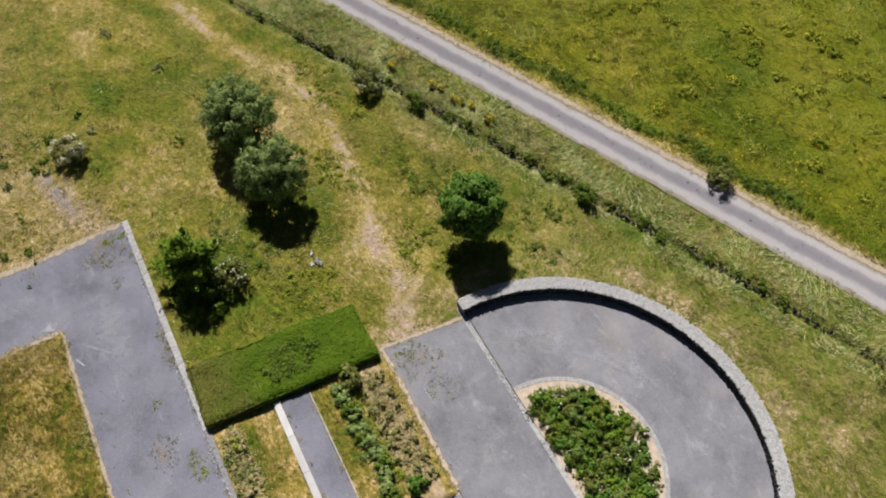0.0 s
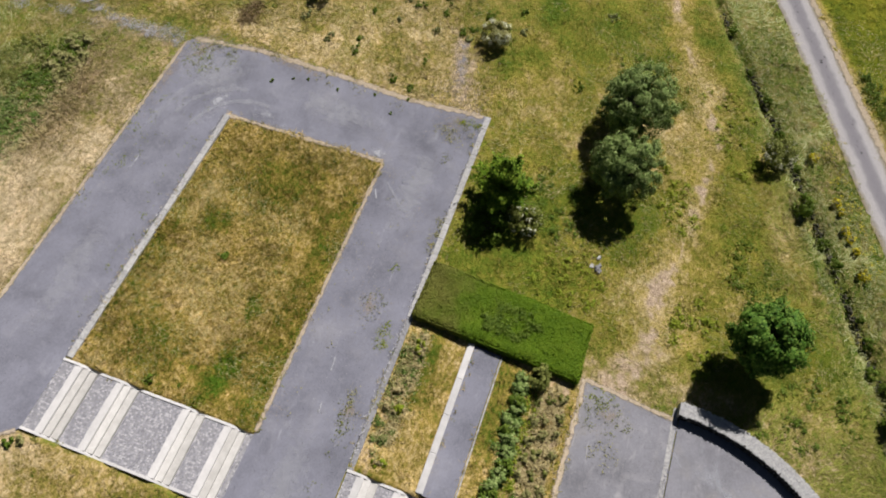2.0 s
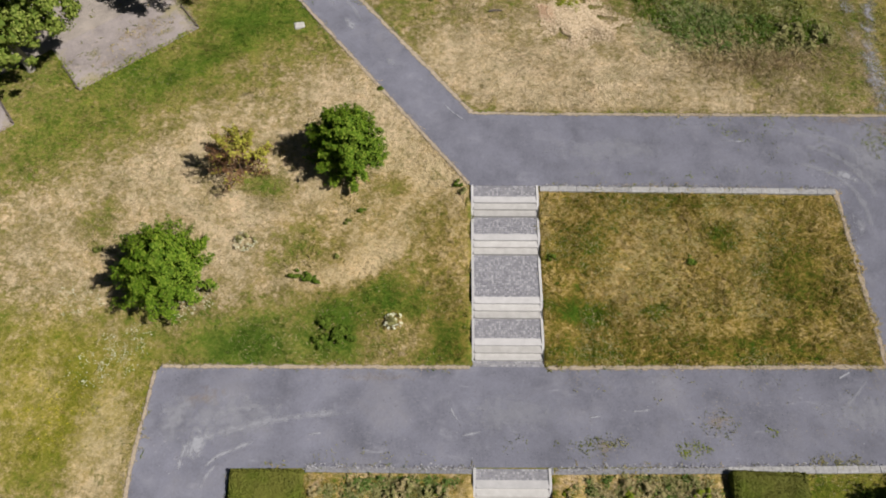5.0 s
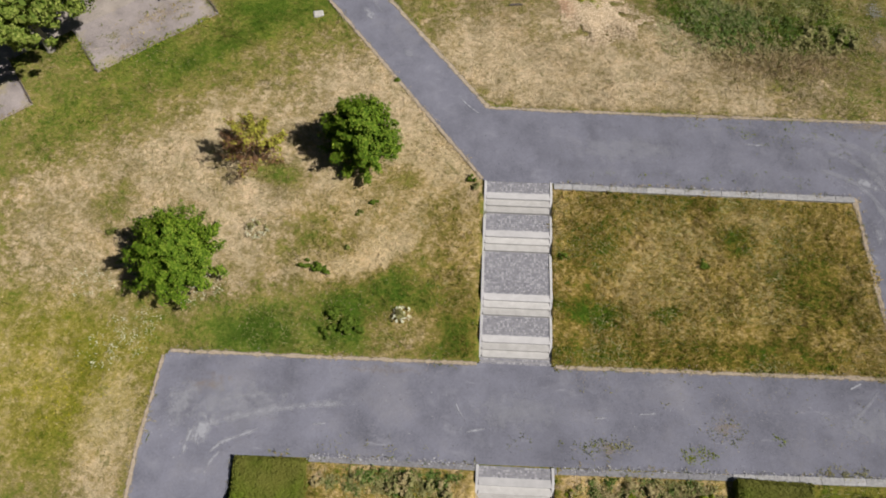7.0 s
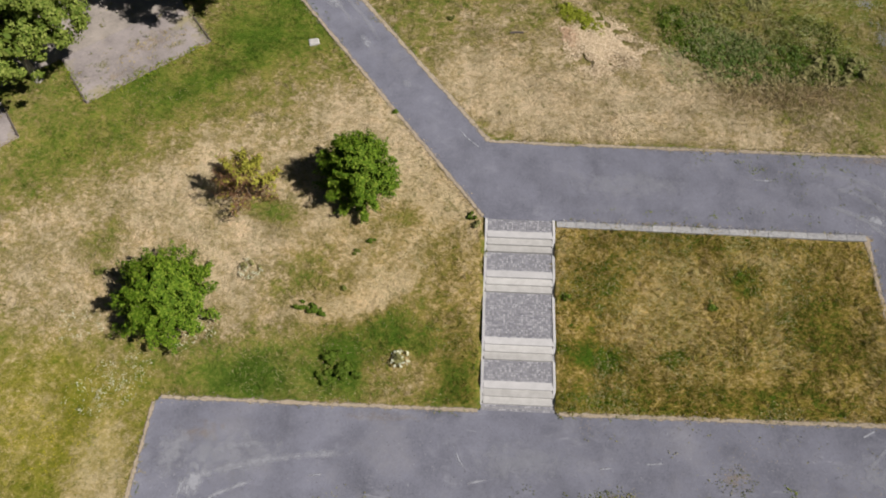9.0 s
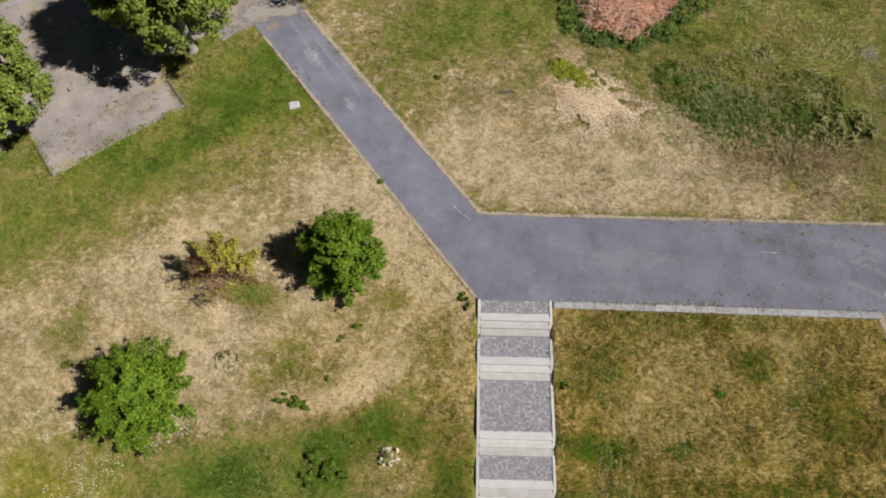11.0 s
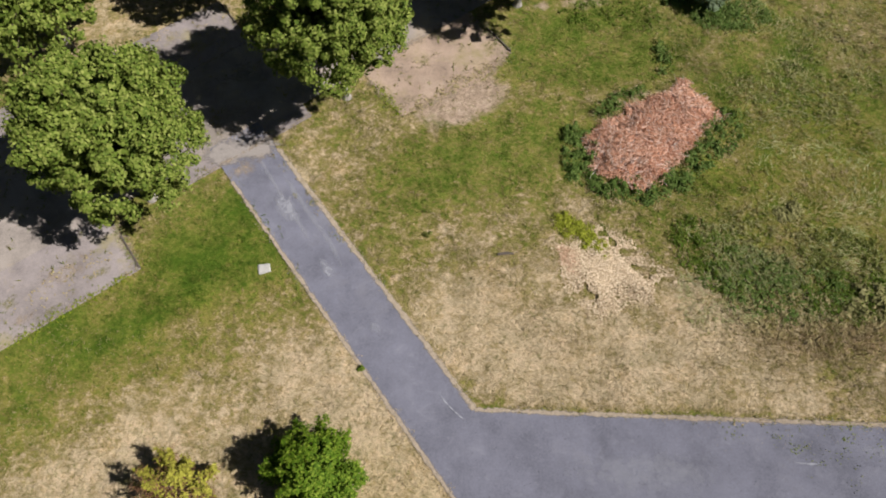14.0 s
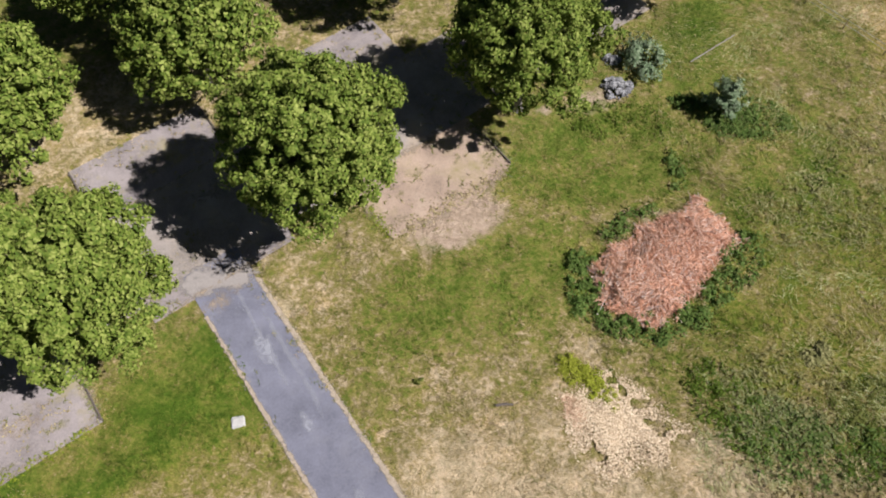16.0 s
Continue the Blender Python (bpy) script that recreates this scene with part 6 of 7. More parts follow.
for _k in range(7):
    _x, _y = road_point(2 + 5.2 * _k, 2.1 + 0.3 * (_k % 2))
    patch("verge_growth", float(_x), float(_y), 2.6, 0.6, 23.4, 1500, 0.2, 0.55, (BRAMBLE, YOUNG, BRAMBLE)[_k % 3], 0.08, "lush tall growth on the lane's verge", "weeds", 720 + _k, 60)
_rag = [(28.8, -36.9), (28.2, -37.2), (26.4, -37.9), (25.7, -38.3), (24.2, -38.8), (31.9, -35.2), (26.9, -37.6)]
_tufts = [(20.9, -59.5), (17.6, -58.6), (18.7, -55.5), (20.5, -53.4), (19.6, -52.2), (15.6, -58.8), (15.2, -62.6), (14.6, -63.7), (15.4, -60.2), (17.2, -63.6), (17.9, -65.9), (6.8, -56.1), (19.3, -63.4), (13.1, -52.6)]
for _k, (_x, _y) in enumerate(_rag):
    bush("ragwort", _x, _y, 0.22 + 0.2 * _rnd.random(), 0.5, SAGE, "yellow-flowering ragwort in tall grass", 110, 8, 400 + _k, 0.09, GOLD, 190, "ragwort by the lane", twigs=False, squash=0.8)
for _k in range(44):
    _x, _y = _tufts[_k] if _k < len(_tufts) else road_point(_rnd.uniform(-4, 42), _rnd.uniform(2.6, 17))
    bush("field_tuft", float(_x), float(_y), 0.4 + 0.4 * _rnd.random(), 0.08 + 0.10 * _rnd.random(), MOSS if _k % 3 else TUFT, "tall yellow-green tuft in the field", 300, 12, 410 + _k, 0.10, GOLD if _k % 2 == 0 else None, 50, "tufts in the field", "grass", False, _rnd.uniform(0.6, 1.0))

WEEDS = "weeds in the dry grass"
for _k, (_x, _y, _r, _hh, _m) in enumerate([
        (-9.6, -5.0, 0.45, 0.16, 0), (-9.0, -5.15, 0.5, 0.18, 0), (-8.4, -5.35, 0.35, 0.14, 0), (-7.7, -7.6, 0.6, 0.3, 0), (-7.2, -8.2, 0.7, 0.32, 0), (-6.6, -8.5, 0.5, 0.26, 0), (-7.9, -8.6, 0.45, 0.2, 0), (-6.05, -1.45, 0.24, 0.16, 0), (-6.8, -2.1, 0.26, 0.1, 1),
        (-7.4, -4.0, 0.2, 0.1, 1), (-0.5, -0.35, 0.3, 0.25, 2), (-0.75, 0.1, 0.28, 0.2, 0), (11.7, -4.3, 0.36, 0.14, 0), (4.3, -4.1, 0.24, 0.2, 0), (4.5, -5.6, 0.16, 0.15, 0), (-2.4, 14.5, 0.26, 0.12, 1), (-5.4, 7.0, 0.2, 0.16, 0), (-20.5, -3.6, 0.3, 0.1, 1)]):
    bush("weed", _x, _y, _r, _hh, (BRAMBLE, ELDER, SAGE)[_m], "dark green weed clump in dry grass" if _m == 0 else "dull grey-green weed in dry grass", int(120 + 700 * _r * _r), 7, 450 + _k, 0.11, None, 0, WEEDS, "weed", False, 0.5 + 0.07 * (_k % 7))
bush("flowering_weed", -4.1, -7.6, 0.48, 0.3, SAGE, "pale yellow flowering weed in the grass", 130, 7, 470, 0.16, BLOSSOM, 46, category="weed", twigs=False)
bush("flowering_weed", -12.4, -3.2, 0.6, 0.3, SAGE, "sparse white-flowering weed in dry grass", 130, 10, 471, 0.09, BLOSSOM, 130, category="weed", twigs=False)
patch("white_flowers", -18.7, -9.4, 2.5, 1.3, 30, 620, 0.15, 0.35, BLOSSOM, 0.045, "white wildflowers in long grass", "flowers", 472, 50)
patch("white_flowers", -21.2, -6.4, 1.4, 0.8, 0, 150, 0.1, 0.25, BLOSSOM, 0.05, "pale wildflowers in sparse grass", "flowers", 474, 30)
patch("white_flowers", -21.0, -12.4, 2.2, 1.6, 0, 200, 0.1, 0.25, GOLD, 0.04, "small yellow flowers in the grass", "flowers", 475, 60)
patch("white_flowers", -15.4, -6.6, 1.6, 0.8, 10, 240, 0.15, 0.3, BLOSSOM, 0.06, "white wildflowers in long grass", "flowers", 473, 40)

# beds
for _k in range(34):
    _x, _y = 4.6 + 7.0 * ((_k * 0.618) % 1.0), -22.95 - 0.62 * (_k % 3) + _rnd.uniform(-0.12, 0.12)
    bush("lavender", _x, _y, 0.2 + 0.1 * _rnd.random(), 0.32, SAGE if _k % 4 else ELDER, "grey-green lavender tussock in a dry bed", 240, 8, 500 + _k, 0.07, None, 0, "lavender in the lower bed", "lavender", False)
for _k in range(13):
    bush("bedding_shrub", 4.6 + 0.56 * _k + _rnd.uniform(-0.2, 0.2), -21.95 + _rnd.uniform(-0.3, 0.25), 0.36 + 0.16 * _rnd.random(), 0.45, BRAMBLE if _k % 3 == 1 else WILLOW, "fresh green low shrub in a bed", 700, 16, 540 + _k, 0.10, None, 0, "green shrubs in the lower bed", "shrub", False)
bush("bedding_shrub", 11.7, -22.6, 0.7, 0.8, ELDER, "grey-green shrub against the hedge", 1100, 22, 556, 0.11, None, 0, category="shrub")
bush("bedding_shrub", 4.9, -23.2, 0.5, 0.7, MAPLE, "dark round shrub in the lavender bed", 900, 16, 557, 0.09, None, 0, category="shrub")
for _k in range(22):
    _x = (4.3 + 7.6 * _rnd.random()) if _k % 2 else (-7.8 + 7.5 * _rnd.random())
    bush("bed_weed", _x, -15.75 - 0.75 * _rnd.random(), 0.2 + 0.2 * _rnd.random(), 0.35, (SAGE, TUFT, STRAWY, STRAWY)[_k % 4], "half-dry weed tussock in the upper bed", 200, 8, 560 + _k, 0.09, None, 0, "weeds in the upper bed", "weed", False)
for _k in range(52):
    _q, _a = 4.3 * math.sqrt((_k + 0.5) / 52), -math.pi * ((_k * 0.618034) % 1.0)
    _x, _y = PLAZA_C[0] + _q * math.cos(_a), PLAZA_C[1] - 0.5 + 0.9 * _q * math.sin(_a)
    bush("island_shrub", _x, _y, 0.36 + 0.36 * _rnd.random(), 0.25 + 0.6 * _rnd.random(), (BRAMBLE, MAPLE, NETTLE, ELDER, YOUNG, MAPLE, BRAMBLE)[_k % 7], "dense green shrub in the plaza island", 620, 11, 600 + _k, 0.085, BLOSSOM if _k % 17 == 5 else None, 60, "shrubs in the plaza island", "shrub", False)

for _k in range(44):
    _a, _q = -math.pi * (_k + _rnd.random()) / 44, 4.35 + 0.4 * _rnd.random()
    _x, _y = (PLAZA_C[0] + _q * math.cos(_a), PLAZA_C[1] + _q * math.sin(_a)) if _k % 4 else (PLAZA_C[0] + _rnd.uniform(-4.2, 4.2), PLAZA_C[1] - 0.25 - 0.3 * _rnd.random())
    bush("dry_tussock", _x, _y, 0.14 + 0.14 * _rnd.random(), 0.2, (STRAWY, SAGE, ELDER)[_k % 3], "dry straw tussock in the island's sandy rim", 110, 6, 810 + _k, 0.07, None, 0, "tussocks round the island", "grass", False)

for _k, (_cx, _cy, _rx, _ry, _n, _m) in enumerate([(1.9, -32.3, 3.6, 1.7, 5200, BRAMBLE), (1.4, -32.6, 3.2, 1.6, 2600, NETTLE), (3.6, -31.4, 2.2, 0.9, 1600, TUFT), (0.2, -31.4, 2.2, 0.9, 1600, ELDER), (3.0, -33.4, 1.8, 0.9, 1500, TUFT)]):
    patch("ground_cover", _cx, _cy, _rx, _ry, 0, _n, 0.08, 0.35, _m, 0.085, "mixed green growth filling the plaza island", "weeds", 860 + _k, 110, 0.02, 2.0)
patch("ground_cover", 8.2, -21.85, 3.5, 0.55, 0, 2000, 0.06, 0.3, NETTLE, 0.08, "fresh green growth between low shrubs", "weeds", 866, 60, 0.0, 2.0)
patch("ground_cover", 8.2, -22.6, 3.5, 0.5, 0, 900, 0.05, 0.2, TUFT, 0.06, "grass between shrubs and lavender", "grass", 867, 50, 0.0, 3.0)

# weeds that push through the paving
for _k, (_cx, _cy, _rx, _ry, _n) in enumerate([(5.9, -14.0, 0.8, 0.45, 150), (7.1, -13.8, 0.6, 0.3, 110), (10.7, -14.1, 0.8, 0.4, 260), (12.2, -12.9, 1.0, 0.8, 130), (17.4, -14.7, 1.5, 0.3, 280), (14.7, -13.2, 0.25, 0.2, 40), (22.7, -13.4, 0.4, 0.3, 60), (24.6, -13.2, 0.8, 1.2, 300), (25.7, -13.9, 0.3, 0.9, 260), (24.2, 2.6, 1.5, 1.6, 500),
                                               (25.4, -5, 0.5, 4.5, 300), (16.0, 4.1, 6.5, 0.9, 240), (11.0, -26.4, 1.0, 1.4, 300), (9.0, -26.8, 0.8, 0.8, 120), (11.9, -26.0, 0.6, 0.8, 160), (4.3, -13.9, 3.0, 0.8, 90), (-6.0, -14.5, 4.5, 0.4, 90), (12.0, -0.9 + 1.6, 6.0, 0.4, 90), (19.0, 2.2, 5.0, 1.8, 110), (12.0, -11.6, 9.0, 1.2, 110), (23.5, 3.2, 1.6, 1.0, 320)]):
    patch("path_weeds", _cx, _cy, _rx, _ry, 0, _n, 0.02, 0.07, (ELDER, SAGE, TUFT)[_k % 3], 0.05, "small weeds growing through the gravel", "weeds", 630 + _k, 26, 0.03)

for _k, (_u, _n, _ru, _rn, _c) in enumerate([(-10.4, 20.35, 4.0, 0.22, 420), (-23.0, 20.35, 4.0, 0.22, 320), (-6.35, 22.2, 0.2, 1.8, 200), (-14.6, 22.4, 0.2, 1.8, 200), (14.4, 20.2, 4.0, 0.4, 700), (18.7, 22.4, 0.25, 1.8, 260), (10.4, 22.0, 0.3, 1.6, 260), (-9.6, 22.0, 2.8, 0.9, 160)]):
    patch("rim_grass", *ave(_u, _n), _ru, _rn, 37.8, _c, 0.03, 0.12, (TUFT, STRAWY, THISTLE)[_k % 3], 0.06, "ragged grass creeping over the rim of a gravel bay", "grass", 720 + _k, 60, 0.03, 2.4)

# ---- heaps on the northern grass ----
def heap_points(n, rx, ry, h, rnd, edge=1.0, square=0.0):
    a, r = rnd.rand(n) * 6.283, np.sqrt(rnd.rand(n)) * edge
    w = 1 + 0.12 * np.sin(3 * a + 1) + 0.09 * np.sin(5 * a) + 0.05 * np.sin(11 * a)
    w = w * (np.cos(a) ** 4 + np.sin(a) ** 4) ** (-0.25 * square)
    return np.stack([rx * r * w * np.cos(a), ry * r * w * np.sin(a), h * np.maximum(0, 1 - r * r) ** 0.8], 1)


def in_outline(n, poly, rnd):
    """Places strewn inside an outline, and how far each lies from its edge."""
    px, py = np.array(poly).T
    x, y = rnd.uniform(px.min() - 0.3, px.max() + 0.3, 6 * n), rnd.uniform(py.min() - 0.3, py.max() + 0.3, 6 * n)
    wx = x + 0.7 * (value_noise(x * 1.3, y * 1.3, 5) - 0.5) + 0.4 * (value_noise(x * 3.7, y * 3.7, 6) - 0.5)
    wy = y + 0.7 * (value_noise(x * 1.3 + 40, y * 1.3, 5) - 0.5) + 0.4 * (value_noise(x * 3.7 + 40, y * 3.7, 6) - 0.5)
    keep = np.flatnonzero(inside(wx, wy, poly))[:n]
    return x[keep], y[keep], from_line(wx[keep], wy[keep], poly + poly[:1])


def heap_core(poly, h, slope, material, ob, base, lump=0.25):
    """The body of a heap: a grid over its outline that rises from the edge."""
    px, py = np.array(poly).T
    gx2, gy2 = np.meshgrid(np.arange(px.min() - 0.4, px.max() + 0.5, 0.16), np.arange(py.min() - 0.4, py.max() + 0.5, 0.16))
    x, y = gx2.ravel(), gy2.ravel()
    d = np.where(inside(x, y, poly), from_line(x, y, poly + poly[:1]), 0)
    z = ground_height(x, y) - 0.12 + (h + 0.12) * soft(d, 0.0, slope) + lump * (value_noise(x * 1.6, y * 1.6, 8) - 0.5) * soft(d, 0.2, 0.8)
    i = np.arange(len(x)).reshape(gx2.shape)
    f = np.stack([i[:-1, :-1], i[:-1, 1:], i[1:, 1:], i[1:, :-1]], -1).reshape(-1, 4)
    f = f[d[f].max(1) > 0.05]
    part("core", mesh_of("core", np.column_stack([x, y, z]) - base, f, material, True), None, ob)


BRUSH = [(6.8, 21.3), (9.6, 23.3), (12.6, 25.3), (14.7, 22.6), (12.3, 20.3), (9.9, 17.7), (8.3, 18.3), (6.6, 18.8)]
CHIPS = [(4.2, 13.7), (5.4, 14.1), (6.3, 15.5), (7.1, 15.2), (8.7, 13.7), (10.4, 12.0), (9.5, 10.6), (7.9, 10.9), (6.4, 9.7), (5.0, 11.4)]


def brush_heap():
    rnd = np.random.RandomState(71)
    base = np.array([10.5, 21.3, float(level(10.5, 21.3))])
    ob = thing("brush_heap", Matrix.Translation(base), "heap of dry orange-brown cut branches on the grass", "brush heap")
    heap_core(BRUSH, 0.55, 1.5, plain_material("brush_core", (0.32, 0.16, 0.10), (0.58, 0.34, 0.23), 6, 0.95, 25), ob, base)
    x, y, d = in_outline(8600, BRUSH, rnd)
    n = len(x)
    p = np.column_stack([x, y, level(x, y) + 0.08 + 0.6 * soft(d, 0, 1.5) + 0.14 * rnd.rand(n)]) - base
    swirl = 6.283 * value_noise(x * 0.45, y * 0.45, 9)
    way = np.stack([np.cos(swirl), np.sin(swirl), np.zeros(n)], 1) + rnd.normal(size=(n, 3)) * np.array([0.75, 0.75, 0.35])
    way /= np.linalg.norm(way, axis=1, keepdims=True)
    l = rnd.uniform(0.08, 0.42, (n, 1))
    tagged(part("twig_layer", sticks("twig_layer", p - way * l, p + way * l + np.array([0, 0, 0.05]), rnd.uniform(0.008, 0.024, n), STICK, 3), None, ob), kind="stuff")
    x, y, d = in_outline(90, BRUSH, rnd)
    p = np.column_stack([x, y, level(x, y) + 0.2 + 0.6 * soft(d, 0, 1.5)]) - base
    way = rnd.normal(size=(len(x), 3)) * np.array([1, 1, 0.2])
    tagged(part("grey_brushwood", sticks("grey_brushwood", p - way * 0.35, p + way * 0.35, 0.022, plain_material("grey_branch", (0.34, 0.29, 0.26), (0.52, 0.47, 0.43), 5, 0.9, 20), 5), None, ob), kind="stuff")


def chip_heap(poly, h, mat, label, n, seed, thin=0.3):
    rnd = np.random.RandomState(seed)
    cx, cy = np.array(poly).mean(0)
    base = np.array([cx, cy, float(level(cx, cy))])
    ob = thing("chip_heap", Matrix.Translation(base), label, "wood chips")
    heap_core([(cx + 0.72 * (px - cx), cy + 0.72 * (py - cy)) for px, py in poly], h, 0.9, SAND, ob, base, 0.04)
    x, y, d = in_outline(n, poly, rnd)
    x, y = x + rnd.normal(0, 0.16, len(x)), y + rnd.normal(0, 0.16, len(x))
    keep = value_noise(x * 1.9 + 7, y * 1.9 + 7, seed) > thin
    x, y, d = x[keep], y[keep], d[keep]
    p = np.column_stack([x, y, ground_height(x, y) + 0.03 + h * soft(d, 0.0, 1.1)]) - base
    s = rnd.uniform(0.02, 0.065, (len(p), 1)) * np.array([1.6, 0.8, 0.3])
    tagged(part("chip_layer", stones("chip_layer", p, s, mat, 0.3, True, seed), None, ob), kind="stuff")


SAND = plain_material("chip_dust", (0.46, 0.36, 0.24), (0.70, 0.57, 0.40), 5, 0.95, 30)
brush_heap()
chip_heap(CHIPS, 0.12, CHIP, "pale spread heap of fresh wood chips on dry grass", 11000, 81, 0.27)
chip_heap([(4.2, 13.7), (5.4, 13.9), (6.3, 13.2), (5.8, 12.4), (4.8, 12.4)], 0.14, piece_material("bark_chips", [(0.36, 0.22, 0.13), (0.54, 0.37, 0.24), (0.68, 0.52, 0.37)]), "small heap of reddish bark chips on dry grass", 2200, 82)
patch("bright_grass", 5.8, 14.6, 1.9, 0.62, -48, 4200, 0.08, 0.25, MOSS, 0.07, "bright yellow-green grass beside the wood chips", "grass", 84, 60)
for _k, (_cx, _cy, _rx, _ry, _tu, _n) in enumerate([(6.0, 20.0, 1.0, 2.0, 0, 1700), (8.4, 17.7, 2.1, 0.9, -15, 1500), (12.1, 19.2, 2.4, 0.9, 45, 1900), (14.3, 21.6, 1.1, 1.8, -30, 1200), (8.6, 23.7, 2.0, 0.5, 35, 600), (11.6, 27.2, 0.4, 1.4, 0, 400)]):
    patch("nettles", _cx, _cy, _rx, _ry, _tu, int(_n * 1.1), 0.08, 0.6, NETTLE, 0.085, "dark green nettles round the brush heap", "nettles", 660 + _k, 44, 0.0, 2.4)
for _k, (_cx, _cy, _rx, _ry, _tu, _n, _m) in enumerate([(12.4, 13.6, 1.6, 2.5, 30, 1500, BRAMBLE), (16.0, 11.4, 3.4, 1.7, 5, 1500, NETTLE), (14.6, 12.8, 2.6, 1.3, -15, 900, THISTLE), (17.0, 10.0, 3.9, 1.3, 5, 1100, STRAWY), (14.4, 12.4, 2.6, 1.6, 0, 700, NETTLE), (19.6, 11.3, 2.9, 1.5, 0, 1500, BRAMBLE), (15.2, 14.6, 3.0, 2.0, 0, 800, SAGE), (19.4, 13.6, 2.4, 1.5, 0, 1200, ELDER),
                                                         (15.4, 30.9, 1.6, 1.2, 0, 1500, NETTLE), (17.0, 31.0, 2.0, 1.6, 0, 900, NETTLE), (8.6, 30.8, 3.2, 1.4, 0, 600, BRAMBLE), (18.5, 24.5, 3.5, 2.5, 0, 700, SAGE), (23, 28, 3.5, 3.5, 0, 700, SAGE)]):
    patch("tall_weeds", _cx, _cy, _rx, _ry, _tu, int(_n * 1.35), 0.05, 0.32, _m, 0.065, "grey-green tall weeds and thistles in rough grass", "weeds", 680 + _k, 150, 0.0, 4.0)
_r = np.random.RandomState(43)
_n = 2600
_p = np.stack([_r.normal(17.6, 2.3, _n), _r.normal(8.9, 0.75, _n)], 1)
_p = np.column_stack([_p, level(_p[:, 0], _p[:, 1]) + 0.02])
_d = np.column_stack([_r.normal(0, 0.14, (_n, 2)), _r.uniform(0.05, 0.3, _n)])
tagged(new("dead_stalks", sticks("dead_stalks", _p, _p + _d, 0.012, STUBBLE, 4)), "brown dead stalks in front of tall weeds", "weeds", kind="stuff")
patch("broadleaf_weeds", 20.6, 11.0, 2.1, 1.0, 0, 1900, 0.2, 0.48, SAGE, 0.15, "pale broad-leaved weeds among thistles", "weeds", 696, 26)
patch("bed_growth", 8.2, -15.95, 3.8, 0.6, 0, 1000, 0.06, 0.25, NETTLE, 0.07, "scattered green weeds in the upper bed", "weeds", 751, 34, 0.0, 2.4)
patch("bed_growth", 8.2, -15.9, 3.8, 0.6, 0, 1500, 0.06, 0.28, SAGE, 0.07, "pale half-dry weeds filling the upper bed", "weeds", 752, 60, 0.0, 2.4)
patch("bed_growth", -4.0, -15.95, 3.6, 0.6, 0, 1000, 0.06, 0.25, NETTLE, 0.07, "scattered green weeds in the upper bed", "weeds", 753, 34, 0.0, 2.4)
patch("straw_growth", 8.2, -23.6, 3.6, 0.8, 0, 4600, 0.05, 0.2, STRAWY, 0.05, "dry straw between lavender tussocks", "grass", 697, 110, 0.0, 4.0)
patch("straw_growth", 8.2, -16.1, 3.6, 0.5, 0, 2200, 0.05, 0.25, STRAWY, 0.05, "dry straw growth in the upper bed", "grass", 698, 90, 0.0, 4.0)
patch("straw_growth", -4.2, -16.1, 3.4, 0.5, 0, 1800, 0.05, 0.25, SAGE, 0.05, "dry straw growth in the upper bed", "grass", 699, 80, 0.0, 4.0)


def straws(name, count, x0, x1, y0, y1, lo, hi, flat, material, label, seed, gap=0.4, band=None):
    """Bleached stalks that lean over the grass, combed the same way from place to place."""
    rnd = np.random.RandomState(seed)
    x, y = rnd.uniform(x0, x1, count), rnd.uniform(y0, y1, count)
    keep = ~paved(x, y) & (value_noise(x * 0.6 + 90, y * 0.6 + 90, seed) > gap + 0.25 * (rnd.rand(count) - 0.5))
    if band:
        off = (x - ROAD_A[0]) * 0.3978 - (y - ROAD_A[1]) * 0.9175
        keep &= (off > band[0]) & (off < band[1])
    x, y = x[keep], y[keep]
    n = len(x)
    a = 6.283 * value_noise(x * 0.22 + 60, y * 0.22 + 60, seed + 1) * 1.5 + rnd.normal(0, 0.5, n)
    l = rnd.uniform(lo, hi, n)
    p = np.column_stack([x, y, ground_height(x, y) + 0.03])
    d = np.column_stack([np.cos(a) * l, np.sin(a) * l, l * rnd.uniform(0.1, 1.0 - flat, n)])
    side = np.column_stack([-np.sin(a), np.cos(a), np.zeros(n)]) * rnd.uniform(0.007, 0.018, n)[:, None]
    up = np.column_stack([0.3 * np.cos(a), 0.3 * np.sin(a), np.ones(n)]) + rnd.normal(0, 0.25, (n, 3))
    up /= np.linalg.norm(up, axis=1, keepdims=True)
    f = np.arange(3 * n).reshape(-1, 3)
    down = np.cross(2 * side, side + d)[:, 2] < 0
    f[down] = f[down][:, ::-1]
    me = mesh_of(name, np.stack([p - side, p + side, p + d], 1).reshape(-1, 3), f, material, normals=np.repeat(up, 3, 0))
    return tagged(new(name, me), label, "grass", kind="stuff")


STRAW_LABEL = "bleached grass stalks leaning over the green"
straws("dry_stalks", 26000, 11, 32, 9, 46, 0.15, 0.5, 0.5, STRAWS, STRAW_LABEL, 901)
straws("dry_stalks", 17000, 26.8, 46, -12, 14, 0.15, 0.5, 0.5, STRAWS, STRAW_LABEL, 902)
straws("dry_stalks", 30000, 13, 46, -46, -15.3, 0.12, 0.4, 0.6, STRAWS, STRAW_LABEL, 903, 0.52)
